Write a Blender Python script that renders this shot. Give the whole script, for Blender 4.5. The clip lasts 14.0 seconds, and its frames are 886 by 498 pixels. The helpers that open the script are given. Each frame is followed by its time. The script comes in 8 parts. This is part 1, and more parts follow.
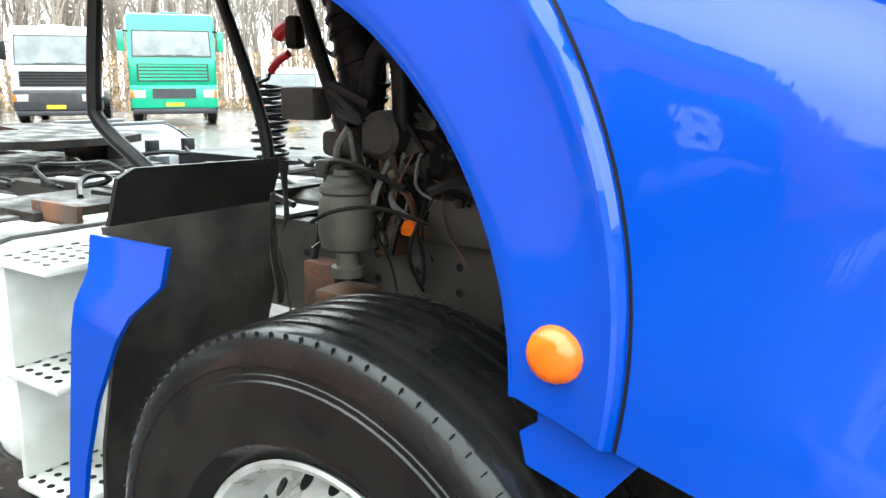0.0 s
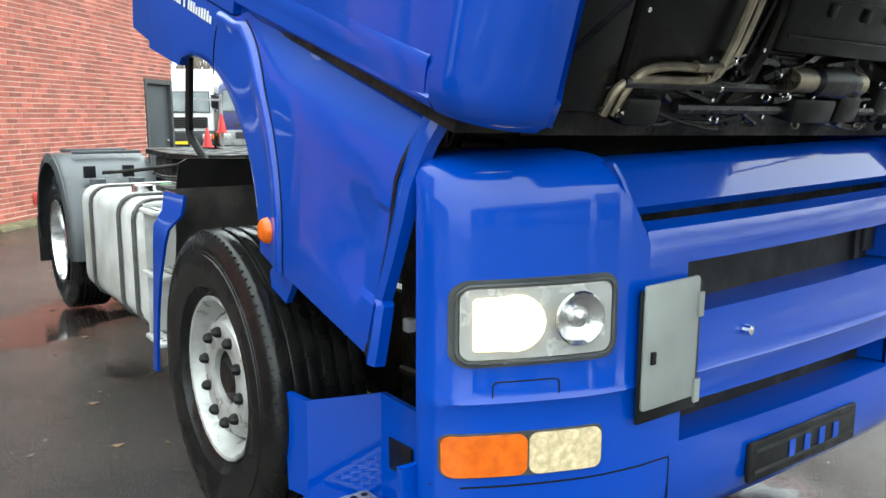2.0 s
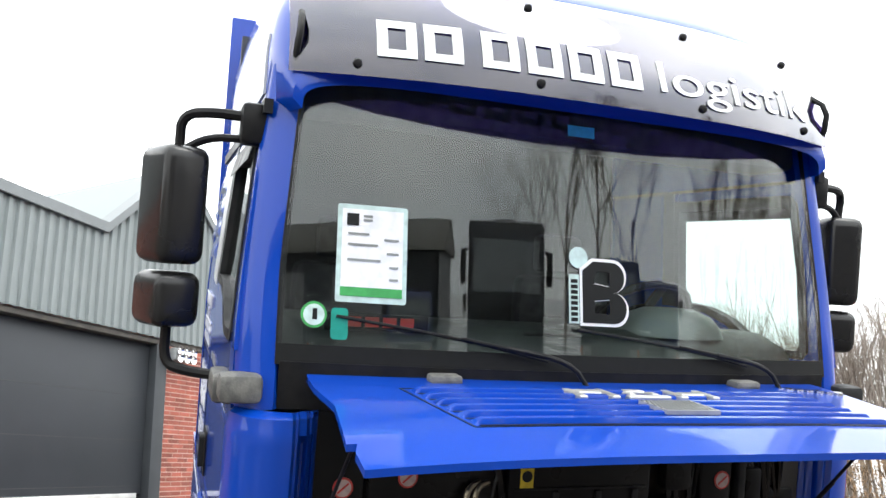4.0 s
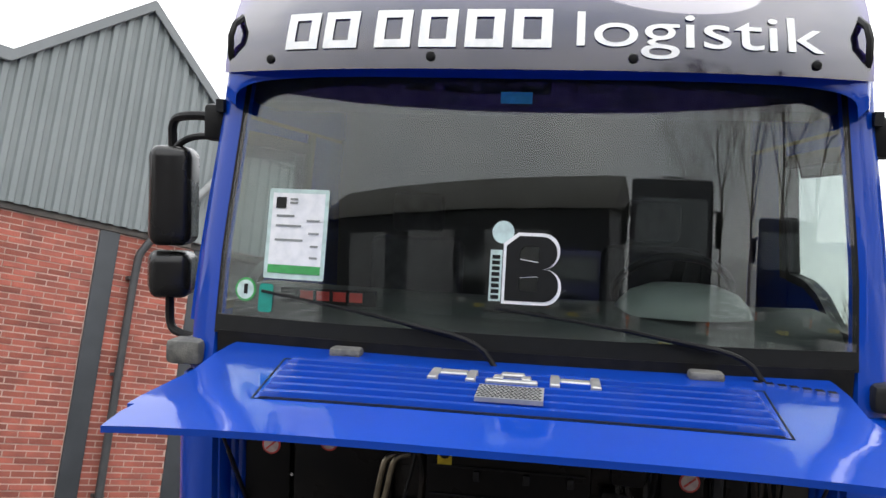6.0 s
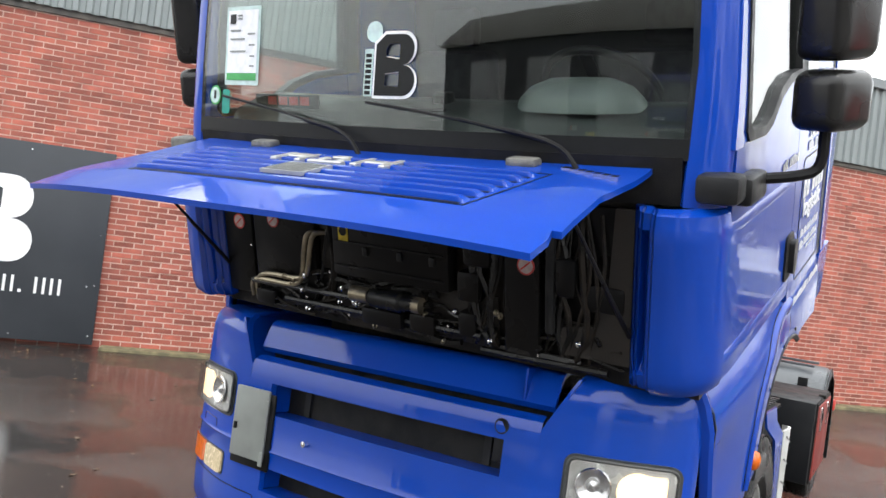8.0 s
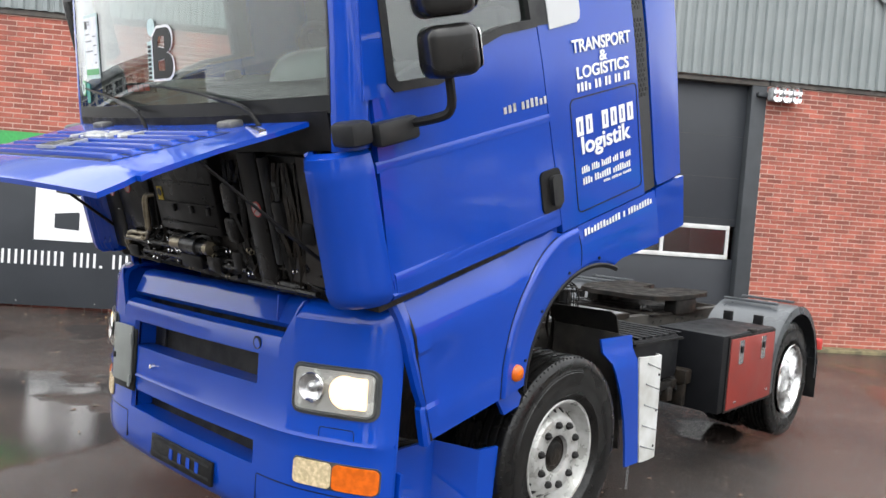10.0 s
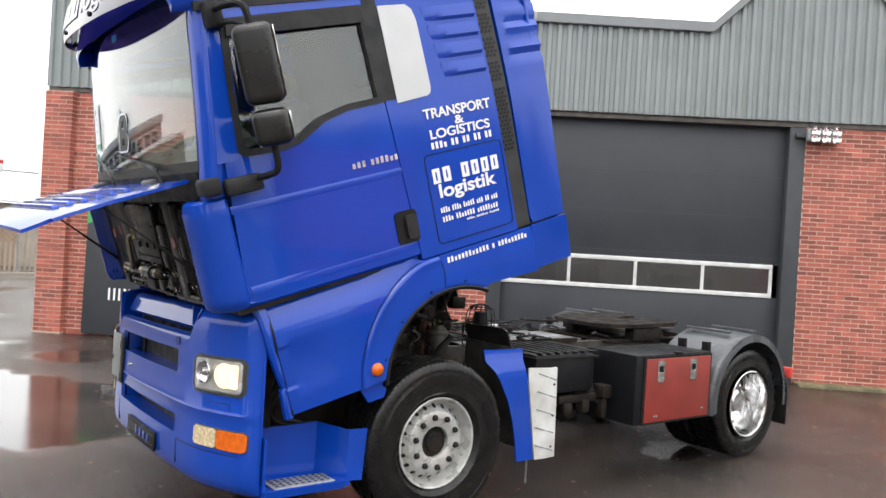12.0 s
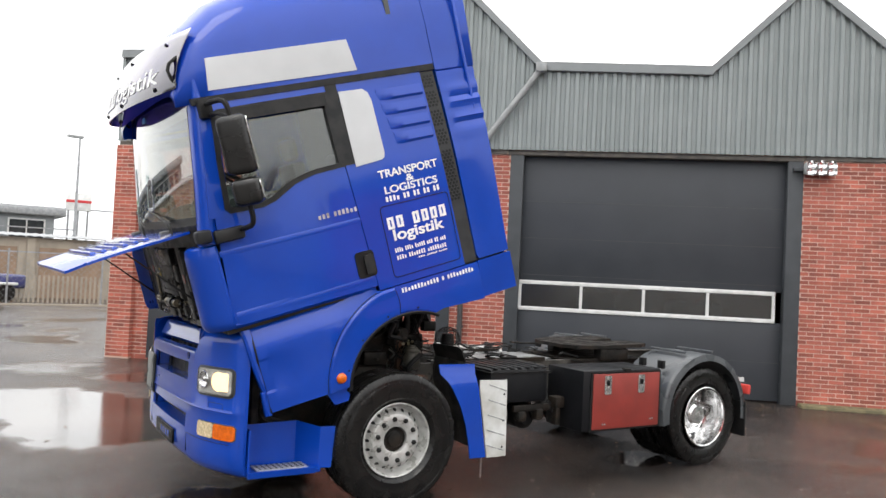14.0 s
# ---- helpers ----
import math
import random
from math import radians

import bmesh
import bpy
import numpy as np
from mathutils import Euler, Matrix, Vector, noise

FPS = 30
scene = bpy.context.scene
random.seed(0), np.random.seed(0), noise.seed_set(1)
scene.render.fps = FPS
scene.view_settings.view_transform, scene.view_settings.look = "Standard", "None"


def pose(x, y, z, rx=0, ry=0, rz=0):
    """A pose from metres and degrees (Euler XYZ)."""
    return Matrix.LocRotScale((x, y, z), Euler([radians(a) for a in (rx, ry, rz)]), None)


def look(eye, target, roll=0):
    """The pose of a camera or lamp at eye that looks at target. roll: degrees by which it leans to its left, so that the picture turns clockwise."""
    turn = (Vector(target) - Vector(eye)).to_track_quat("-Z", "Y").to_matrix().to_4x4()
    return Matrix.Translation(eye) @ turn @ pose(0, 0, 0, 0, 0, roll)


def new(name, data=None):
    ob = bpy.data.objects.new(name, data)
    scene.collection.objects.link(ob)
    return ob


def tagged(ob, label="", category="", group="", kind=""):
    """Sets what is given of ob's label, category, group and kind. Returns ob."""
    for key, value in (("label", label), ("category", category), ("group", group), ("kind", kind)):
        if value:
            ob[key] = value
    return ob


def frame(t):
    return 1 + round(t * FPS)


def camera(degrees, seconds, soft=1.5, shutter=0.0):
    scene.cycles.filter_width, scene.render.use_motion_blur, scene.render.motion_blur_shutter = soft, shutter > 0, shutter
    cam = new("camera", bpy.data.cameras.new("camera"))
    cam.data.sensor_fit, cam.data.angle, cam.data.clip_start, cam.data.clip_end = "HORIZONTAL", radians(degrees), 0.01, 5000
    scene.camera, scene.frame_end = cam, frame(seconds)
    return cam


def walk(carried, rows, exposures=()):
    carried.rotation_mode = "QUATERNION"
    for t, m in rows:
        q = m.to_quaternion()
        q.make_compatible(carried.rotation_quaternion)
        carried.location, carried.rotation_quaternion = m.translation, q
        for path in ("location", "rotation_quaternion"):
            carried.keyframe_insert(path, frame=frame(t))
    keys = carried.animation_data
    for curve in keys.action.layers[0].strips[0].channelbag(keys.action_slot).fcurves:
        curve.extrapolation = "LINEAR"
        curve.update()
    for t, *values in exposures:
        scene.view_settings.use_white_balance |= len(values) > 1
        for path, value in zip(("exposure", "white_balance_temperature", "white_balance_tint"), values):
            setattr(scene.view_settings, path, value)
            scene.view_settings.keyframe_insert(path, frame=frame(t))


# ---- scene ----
cam = camera(58.67, 14.0)
# x ahead of the truck, y to its left, z up, origin on the ground under the front axle
PATH = [
    (0, (0.884, -2.008, 1.422), (-0.208, -0.388, 0.994), 0.09),
    (0.5, (1.309, -2.116, 1.442), (0.044, -0.63, 1.005), 0.58),
    (1, (1.713, -2.09, 1.408), (0.309, -0.733, 0.975), 0.25),
    (1.5, (2.163, -2.108, 1.386), (0.663, -0.853, 0.968), 0.09),
    (2, (2.62, -2.054, 1.402), (1.025, -0.894, 1.068), -0.12),
    (2.5, (3.043, -1.981, 1.497), (1.357, -0.915, 1.342), -0.79),
    (3, (3.404, -1.913, 1.564), (1.664, -0.929, 1.638), -1.44),
    (3.5, (3.72, -1.688, 1.653), (1.957, -0.803, 1.98), -2.06),
    (3.7, (3.873, -1.577, 1.707), (2.112, -0.748, 2.163), -2.49),
    (5.8, (4.267, -0.033, 1.731), (2.34, -0.154, 2.252), 2.98),
    (6, (4.26, 0.12, 1.769), (2.33, -0.114, 2.239), 3.73),
    (6.5, (4.234, 0.539, 1.745), (2.331, 0.026, 2.09), 6.02),
    (7, (4.103, 0.965, 1.672), (2.259, 0.21, 1.845), 7.44),
    (7.5, (4.039, 1.37, 1.656), (2.263, 0.452, 1.735), 7.91),
    (8, (3.984, 1.761, 1.7), (2.268, 0.733, 1.705), 7.37),
    (8.5, (3.825, 2.205, 1.686), (2.178, 1.07, 1.65), 6.37),
    (9, (3.74, 2.676, 1.697), (2.154, 1.46, 1.635), 5.44),
    (9.2, (3.699, 2.796, 1.718), (2.129, 1.56, 1.635), 5.15),
    (11.3, (3.171, 4.54, 1.761), (1.848, 3.041, 1.73), 3.39),
    (11.5, (3.163, 4.715, 1.75), (1.868, 3.19, 1.735), 3.32),
    (12, (3.088, 5.125, 1.758), (1.864, 3.543, 1.752), 3.43),
    (12.5, (3.019, 5.506, 1.781), (1.856, 3.879, 1.782), 3.4),
    (13, (3.009, 5.878, 1.797), (1.894, 4.218, 1.807), 3.3),
    (13.5, (2.961, 6.235, 1.794), (1.875, 4.556, 1.826), 3.03),
    (14, (3.05, 6.558, 1.828), (1.984, 4.867, 1.888), 2.79),
]
walk(cam, [(t, look(eye, target, roll)) for t, eye, target, roll in PATH], exposures=[(0.0, 1.9, 6200, -2), (0.6, 1.35, 6250, -2), (1.5, 0.98, 6150, -3), (2.5, 0.95, 6150, -3), (3.7, 0.75, 6450, 5), (4.8, 0.3, 6500, 10), (6.0, 0.1, 6500, 10), (6.6, 0.45, 6500, 8), (9.2, 0.55, 6500, 8), (11.3, 0.45, 6600, 10), (12.5, 0.35, 6700, 10), (14.0, 0.22, 6700, 10)])

# ---- world and sun: a bright, wet, overcast day ----
world = bpy.data.worlds.new("overcast_sky")
scene.world = world
world.use_nodes = True
wn, wl = world.node_tree.nodes, world.node_tree.links
wbg = wn["Background"]
sky = wn.new("ShaderNodeTexSky")
sky.sky_type = "NISHITA"
sky.sun_disc = False
sky.sun_elevation, sky.sun_rotation = radians(38), radians(40)
grey = wn.new("ShaderNodeHueSaturation")
grey.inputs["Saturation"].default_value = 0.12
grey.inputs["Value"].default_value = 0.12
cloud_noise = wn.new("ShaderNodeTexNoise")
cloud_noise.inputs["Scale"].default_value = 2.2
cloud_noise.inputs["Detail"].default_value = 5.0
cloud_ramp = wn.new("ShaderNodeValToRGB")
cloud_ramp.color_ramp.elements[0].position, cloud_ramp.color_ramp.elements[0].color = 0.32, (0.62, 0.66, 0.72, 1)
cloud_ramp.color_ramp.elements[1].position, cloud_ramp.color_ramp.elements[1].color = 0.62, (1.0, 1.0, 1.0, 1)
cloud_mix = wn.new("ShaderNodeMixRGB")
cloud_mix.inputs["Fac"].default_value = 0.8
wl.new(sky.outputs[0], grey.inputs["Color"])
wl.new(cloud_noise.outputs["Fac"], cloud_ramp.inputs[0])
wl.new(grey.outputs[0], cloud_mix.inputs[1])
wl.new(cloud_ramp.outputs[0], cloud_mix.inputs[2])
wco = wn.new("ShaderNodeTexCoord")
wsep = wn.new("ShaderNodeSeparateXYZ")
wrise = wn.new("ShaderNodeMapRange")
wrise.inputs["To Min"].default_value, wrise.inputs["To Max"].default_value = 0.66, 1.38
wscale = wn.new("ShaderNodeVectorMath")
wscale.operation = "SCALE"
wl.new(wco.outputs["Generated"], wsep.inputs[0])
wl.new(wsep.outputs["Z"], wrise.inputs["Value"])
wl.new(cloud_mix.outputs[0], wscale.inputs[0])
wl.new(wrise.outputs[0], wscale.inputs["Scale"])
wl.new(wscale.outputs[0], wbg.inputs["Color"])
wbg.inputs["Strength"].default_value = 2.5

sun = new("sun", bpy.data.lights.new("sun", "SUN"))
sun.data.energy, sun.data.angle, sun.data.color = 0.5, radians(25), (1.0, 0.97, 0.92)
sun.matrix_world = look((0, 0, 30), (-12, -10, 0))

# ---- materials ----


def pbr(name, c1, c2=None, scale=6.0, rough=0.5, rough2=None, metal=0.0, bump=0.0, bscale=60.0, coat=0.0, detail=4.0, spread=0.12, emit=None, power=0.0, island=0.0, spec=0.5):
    """A surface with two scales of variation: colour and roughness drift with a coarse noise, relief with a fine one."""
    m = bpy.data.materials.new(name)
    m.use_nodes = True
    n, l = m.node_tree.nodes, m.node_tree.links
    b = n["Principled BSDF"]
    b.inputs["Metallic"].default_value, b.inputs["Roughness"].default_value = metal, rough
    b.inputs["Coat Weight"].default_value = coat
    b.inputs["Specular IOR Level"].default_value = spec
    b.inputs["Coat Roughness"].default_value = 0.06
    co = n.new("ShaderNodeTexCoord")
    c2 = c2 or tuple(v * 0.8 for v in c1)
    tex = n.new("ShaderNodeTexNoise")
    tex.inputs["Scale"].default_value, tex.inputs["Detail"].default_value = scale, detail
    l.new(co.outputs["Object"], tex.inputs["Vector"])
    ramp = n.new("ShaderNodeValToRGB")
    ramp.color_ramp.elements[0].position, ramp.color_ramp.elements[1].position = 0.5 - spread, 0.5 + spread
    ramp.color_ramp.elements[0].color, ramp.color_ramp.elements[1].color = (*c2, 1), (*c1, 1)
    l.new(tex.outputs["Fac"], ramp.inputs[0])
    out = ramp.outputs[0]
    if island:
        geo = n.new("ShaderNodeNewGeometry")
        info = n.new("ShaderNodeObjectInfo")
        add = n.new("ShaderNodeMath")
        l.new(geo.outputs["Random Per Island"], add.inputs[0])
        l.new(info.outputs["Random"], add.inputs[1])
        frac = n.new("ShaderNodeMath")
        frac.operation = "FRACT"
        l.new(add.outputs[0], frac.inputs[0])
        rng = n.new("ShaderNodeMapRange")
        rng.inputs["To Min"].default_value, rng.inputs["To Max"].default_value = 1 - island, 1 + island * 0.7
        l.new(frac.outputs[0], rng.inputs["Value"])
        mul = n.new("ShaderNodeVectorMath")
        mul.operation = "SCALE"
        l.new(out, mul.inputs[0])
        l.new(rng.outputs[0], mul.inputs["Scale"])
        out = mul.outputs[0]
    l.new(out, b.inputs["Base Color"])
    if rough2 is not None:
        rr = n.new("ShaderNodeMapRange")
        rr.inputs["From Min"].default_value, rr.inputs["From Max"].default_value = 0.35, 0.65
        rr.inputs["To Min"].default_value, rr.inputs["To Max"].default_value = rough, rough2
        l.new(tex.outputs["Fac"], rr.inputs["Value"])
        l.new(rr.outputs[0], b.inputs["Roughness"])
    if bump:
        fine = n.new("ShaderNodeTexNoise")
        fine.inputs["Scale"].default_value, fine.inputs["Detail"].default_value = bscale, 3.0
        l.new(co.outputs["Object"], fine.inputs["Vector"])
        bp = n.new("ShaderNodeBump")
        bp.inputs["Strength"].default_value, bp.inputs["Distance"].default_value = bump, 0.01
        l.new(fine.outputs["Fac"], bp.inputs["Height"])
        l.new(bp.outputs[0], b.inputs["Normal"])
    if emit:
        b.inputs["Emission Color"].default_value, b.inputs["Emission Strength"].default_value = (*emit, 1), power
    return m


def glass(name, tint, rough=0.0, gloss=0.035, power=5.0):
    """Thin glazing: a tinted see-through sheet under a real glossy face."""
    m = bpy.data.materials.new(name)
    m.use_nodes = True
    n, l = m.node_tree.nodes, m.node_tree.links
    b = n["Principled BSDF"]
    n.remove(b)
    tr = n.new("ShaderNodeBsdfTransparent")
    tr.inputs[0].default_value = (*tint, 1)
    gl = n.new("ShaderNodeBsdfGlossy")
    gl.inputs["Roughness"].default_value = rough
    lw = n.new("ShaderNodeLayerWeight")
    lw.inputs["Blend"].default_value = 0.5
    pw = n.new("ShaderNodeMath")
    pw.operation = "POWER"
    pw.inputs[1].default_value = power
    l.new(lw.outputs["Facing"], pw.inputs[0])
    fr = n.new("ShaderNodeMapRange")
    fr.inputs["To Min"].default_value, fr.inputs["To Max"].default_value = gloss, 0.95
    l.new(pw.outputs[0], fr.inputs["Value"])
    mx = n.new("ShaderNodeMixShader")
    l.new(fr.outputs[0], mx.inputs[0])
    l.new(tr.outputs[0], mx.inputs[1])
    l.new(gl.outputs[0], mx.inputs[2])
    l.new(mx.outputs[0], n["Material Output"].inputs[0])
    return m


def wet_paint(name, c1, c2, coat):
    """Gloss paint under a thin, uneven film of rain that runs down in streaks."""
    m = pbr(name, c1, c2, 2.5, 0.42, 0.5, coat=coat, spec=0.08)
    n, l = m.node_tree.nodes, m.node_tree.links
    b = n["Principled BSDF"]
    co = n.new("ShaderNodeTexCoord")
    run = n.new("ShaderNodeMapping")
    run.inputs["Scale"].default_value = (11.0, 11.0, 1.3)
    film = n.new("ShaderNodeTexNoise")
    film.inputs["Scale"].default_value, film.inputs["Detail"].default_value = 1.6, 5.0
    drops = n.new("ShaderNodeTexNoise")
    drops.inputs["Scale"].default_value, drops.inputs["Detail"].default_value = 130.0, 1.0
    l.new(co.outputs["Object"], run.inputs["Vector"])
    l.new(run.outputs[0], film.inputs["Vector"])
    l.new(co.outputs["Object"], drops.inputs["Vector"])
    gloss = n.new("ShaderNodeMapRange")
    gloss.inputs["From Min"].default_value, gloss.inputs["From Max"].default_value = 0.42, 0.66
    gloss.inputs["To Min"].default_value, gloss.inputs["To Max"].default_value = 0.015, 0.07
    l.new(film.outputs["Fac"], gloss.inputs["Value"])
    l.new(gloss.outputs[0], b.inputs["Coat Roughness"])
    sum_ = n.new("ShaderNodeMath")
    sum_.operation = "MULTIPLY_ADD"
    sum_.inputs[1].default_value = 0.06
    l.new(drops.outputs["Fac"], sum_.inputs[0])
    l.new(film.outputs["Fac"], sum_.inputs[2])
    bp = n.new("ShaderNodeBump")
    bp.inputs["Strength"].default_value, bp.inputs["Distance"].default_value = 0.13, 0.006
    l.new(sum_.outputs[0], bp.inputs["Height"])
    l.new(bp.outputs[0], b.inputs["Coat Normal"])
    return m


BLUE = wet_paint("blue_truck_paint", (0.0008, 0.047, 0.375), (0.0008, 0.042, 0.34), 0.8)
BLUE2 = wet_paint("blue_plastic_paint", (0.0008, 0.048, 0.375), (0.0008, 0.043, 0.34), 0.8)
BLACK = pbr("black_plastic", (0.008, 0.008, 0.009), (0.014, 0.0135, 0.013), 12, 0.36, 0.55, bump=0.15, bscale=180, spec=0.18)
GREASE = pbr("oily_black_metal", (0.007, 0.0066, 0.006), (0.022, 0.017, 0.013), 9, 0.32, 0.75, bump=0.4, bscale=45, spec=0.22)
RUST = pbr("rusty_bracket", (0.12, 0.05, 0.025), (0.05, 0.03, 0.02), 14, 0.6, 0.85, bump=0.4, bscale=60)
TRIM = pbr("dark_grey_trim", (0.016, 0.0165, 0.018), (0.026, 0.026, 0.026), 10, 0.36, 0.55, bump=0.1, bscale=220, spec=0.2)
GREYP = pbr("grey_fender_plastic", (0.070, 0.076, 0.082), (0.050, 0.055, 0.060), 4, 0.24, 0.42, bump=0.05, bscale=120)
BLOCKG = pbr("weathered_grey_plastic", (0.17, 0.165, 0.15), (0.09, 0.09, 0.085), 22, 0.6, 0.75, bump=0.25, bscale=130)
RUBBER = pbr("wet_tyre_rubber", (0.004, 0.004, 0.0042), (0.011, 0.0105, 0.010), 7, 0.09, 0.38, bump=0.05, bscale=90, spec=0.3)
VENTGREY = pbr("dark_vent_plastic", (0.036, 0.037, 0.039), (0.026, 0.027, 0.028), 10, 0.4, 0.6, bump=0.05, bscale=150, spec=0.25)
MIRRORBLACK = pbr("polished_black_housing", (0.009, 0.009, 0.009), (0.017, 0.0165, 0.016), 5, 0.16, 0.34, bump=0.03, bscale=60, spec=0.42)
GLOSSBLACK = pbr("wet_black_cover", (0.007, 0.007, 0.0075), (0.010, 0.009, 0.0085), 6, 0.22, 0.45, bump=0.06, bscale=25, spec=0.14)
MUDRUB = pbr("textured_mudguard", (0.018, 0.0165, 0.015), (0.044, 0.038, 0.032), 8, 0.5, 0.8, bump=0.5, bscale=300)
WETBLACK = pbr("wet_black_panel", (0.012, 0.0118, 0.0115), (0.026, 0.024, 0.022), 7, 0.25, 0.5, bump=0.08, bscale=60, spec=0.3)
RIMGREY = pbr("silver_wheel_paint", (0.52, 0.52, 0.51), (0.38, 0.38, 0.36), 14, 0.25, 0.42, metal=0.35, bump=0.06, bscale=80)
ALU = pbr("polished_aluminium", (0.80, 0.80, 0.80), (0.60, 0.60, 0.60), 18, 0.10, 0.24, metal=1.0, bump=0.05, bscale=60)
CHROME = pbr("chrome", (0.85, 0.85, 0.86), (0.75, 0.75, 0.76), 20, 0.06, 0.14, metal=1.0)
WHITEP = pbr("dirty_white_paint", (0.62, 0.63, 0.62), (0.44, 0.44, 0.41), 5, 0.35, 0.55, bump=0.06, bscale=60)
STRAP = pbr("dark_tank_strap", (0.05, 0.05, 0.05), (0.09, 0.085, 0.08), 16, 0.5, 0.7, bump=0.2, bscale=90)
REDP = pbr("faded_red_panel", (0.25, 0.030, 0.022), (0.19, 0.024, 0.018), 3, 0.42, 0.6, bump=0.08, bscale=40)
REDHOSE = pbr("red_hose", (0.55, 0.02, 0.02), (0.4, 0.015, 0.015), 20, 0.35)
ORANGE = pbr("amber_lens", (0.68, 0.125, 0.006), (0.50, 0.09, 0.004), 30, 0.12, emit=(1.0, 0.22, 0.02), power=0.03)
SILVERF = pbr("silver_window_film", (0.52, 0.53, 0.54), (0.46, 0.47, 0.48), 2, 0.3, 0.4, bump=0.02, bscale=20)
WHITE = pbr("white_lettering", (0.82, 0.82, 0.82), (0.72, 0.73, 0.74), 25, 0.45)
EMBLEM = pbr("satin_silver", (0.50, 0.50, 0.49), (0.40, 0.40, 0.39), 20, 0.3, 0.4, metal=0.5)
BELLOW = pbr("grey_green_rubber", (0.095, 0.088, 0.070), (0.055, 0.050, 0.042), 8, 0.45, 0.65, bump=0.1)
PLATE = pbr("grey_blank_plate", (0.25, 0.265, 0.25), (0.21, 0.22, 0.21), 6, 0.35, 0.5, bump=0.05, bscale=90)
LAMPON = pbr("lit_headlamp", (0.55, 0.48, 0.32), (0.4, 0.34, 0.22), 40, 0.15, emit=(1.0, 0.70, 0.33), power=1.9)
FOGLAMP = pbr("lit_fog_lamp", (0.50, 0.42, 0.28), (0.30, 0.25, 0.17), 60, 0.12, 0.3, emit=(1.0, 0.74, 0.36), power=0.16)
REFLECT = pbr("lamp_reflector", (0.58, 0.58, 0.56), (0.47, 0.47, 0.45), 14, 0.12, 0.3, metal=0.35)
HOOD = pbr("grey_green_hood", (0.13, 0.15, 0.143), (0.11, 0.125, 0.12), 5, 0.35, 0.45)
BEZEL = pbr("grey_lamp_bezel", (0.060, 0.063, 0.063), (0.040, 0.043, 0.043), 12, 0.3, 0.45)
# dusty steel, its colour lifted to carry sky light from under the tilted cab
LITDUST = pbr("sky_lit_dusty_steel", (0.050, 0.045, 0.038), (0.026, 0.0235, 0.020), 7, 0.5, 0.75, bump=0.3, bscale=60)
DASH = pbr("grey_green_dashboard", (0.030, 0.035, 0.034), (0.022, 0.026, 0.025), 5, 0.45, 0.6, bump=0.1, bscale=150)
CLOTH = pbr("dark_cab_cloth", (0.03, 0.03, 0.035), (0.05, 0.05, 0.055), 18, 0.85, bump=0.3, bscale=180)
PIPE = pbr("tarnished_pipe", (0.36, 0.31, 0.22), (0.20, 0.17, 0.12), 16, 0.3, 0.5, metal=0.8, bump=0.1)
TEAL = pbr("teal_sticker", (0.0, 0.28, 0.21), None, 30, 0.4)
GREEN = pbr("green_sticker", (0.05, 0.36, 0.09), None, 30, 0.4)
YELLOW = pbr("yellow_sticker", (0.75, 0.55, 0.02), None, 30, 0.4)
REDST = pbr("red_sticker", (0.55, 0.05, 0.04), None, 30, 0.4)
CYAN = pbr("blue_sticker", (0.05, 0.45, 0.68), None, 30, 0.4)
PALE = pbr("pale_mint_sticker", (0.55, 0.70, 0.66), None, 30, 0.4)
INK = pbr("black_sticker", (0.006, 0.0065, 0.007), None, 30, 0.4, spec=0.25)
WSGLASS = glass("windscreen_glass", (0.90, 0.94, 0.92), gloss=0.06, power=3.6)
SIDEGLASS = glass("side_glass", (0.82, 0.86, 0.845), gloss=0.075, power=4.0)
VISOR = glass("purple_tinted_visor", (0.20, 0.155, 0.36), rough=0.04, gloss=0.10, power=2.3)
LENS = glass("headlamp_lens", (0.95, 0.95, 0.95))

# ---- mesh helpers ----


def finish(bm, name, material, smooth=True, angle=35.0):
    bmesh.ops.recalc_face_normals(bm, faces=bm.faces)
    me = bpy.data.meshes.new(name)
    bm.to_mesh(me)
    bm.free()
    if isinstance(material, (list, tuple)):
        for x in material:
            me.materials.append(x)
    elif material:
        me.materials.append(material)
    if smooth:
        me.shade_smooth()
        me.set_sharp_from_angle(angle=radians(angle))
    return me


def part(name, bm, material, parent=None, label="", m=None, smooth=True, angle=35.0, kind=""):
    """One mesh object from a bmesh (or a ready mesh), under a thing or a part."""
    me = bm if isinstance(bm, bpy.types.Mesh) else finish(bm, name, material, smooth, angle)
    ob = new(name, me)
    if parent:
        ob.parent = parent
    if m is not None:
        ob.matrix_basis = m
    if label or kind:
        tagged(ob, label=label, kind=kind)
    return ob


def box(bm, x0, x1, y0, y1, z0, z1, r=0.0, seg=2):
    got = bmesh.ops.create_cube(bm, size=1.0, matrix=Matrix.Translation(((x0 + x1) / 2, (y0 + y1) / 2, (z0 + z1) / 2)) @ Matrix.Diagonal((abs(x1 - x0), abs(y1 - y0), abs(z1 - z0), 1)))
    if r:
        es = list({e for v in got["verts"] for e in v.link_edges})
        bmesh.ops.bevel(bm, geom=es, offset=r, segments=seg, profile=0.5, affect="EDGES", clamp_overlap=True)
    return bm


def boxes(*specs):
    bm = bmesh.new()
    for sp in specs:
        box(bm, *sp)
    return bm


def grid(bm, rows, closed=False):
    """Quads over a grid of points; returns the rows of vertices."""
    vs = [[bm.verts.new(p) for p in row] for row in rows]
    for a, b in zip(vs, vs[1:]):
        n = len(a)
        for i in range(n if closed else n - 1):
            j = (i + 1) % n
            bm.faces.new((a[i], a[j], b[j], b[i]))
    return vs


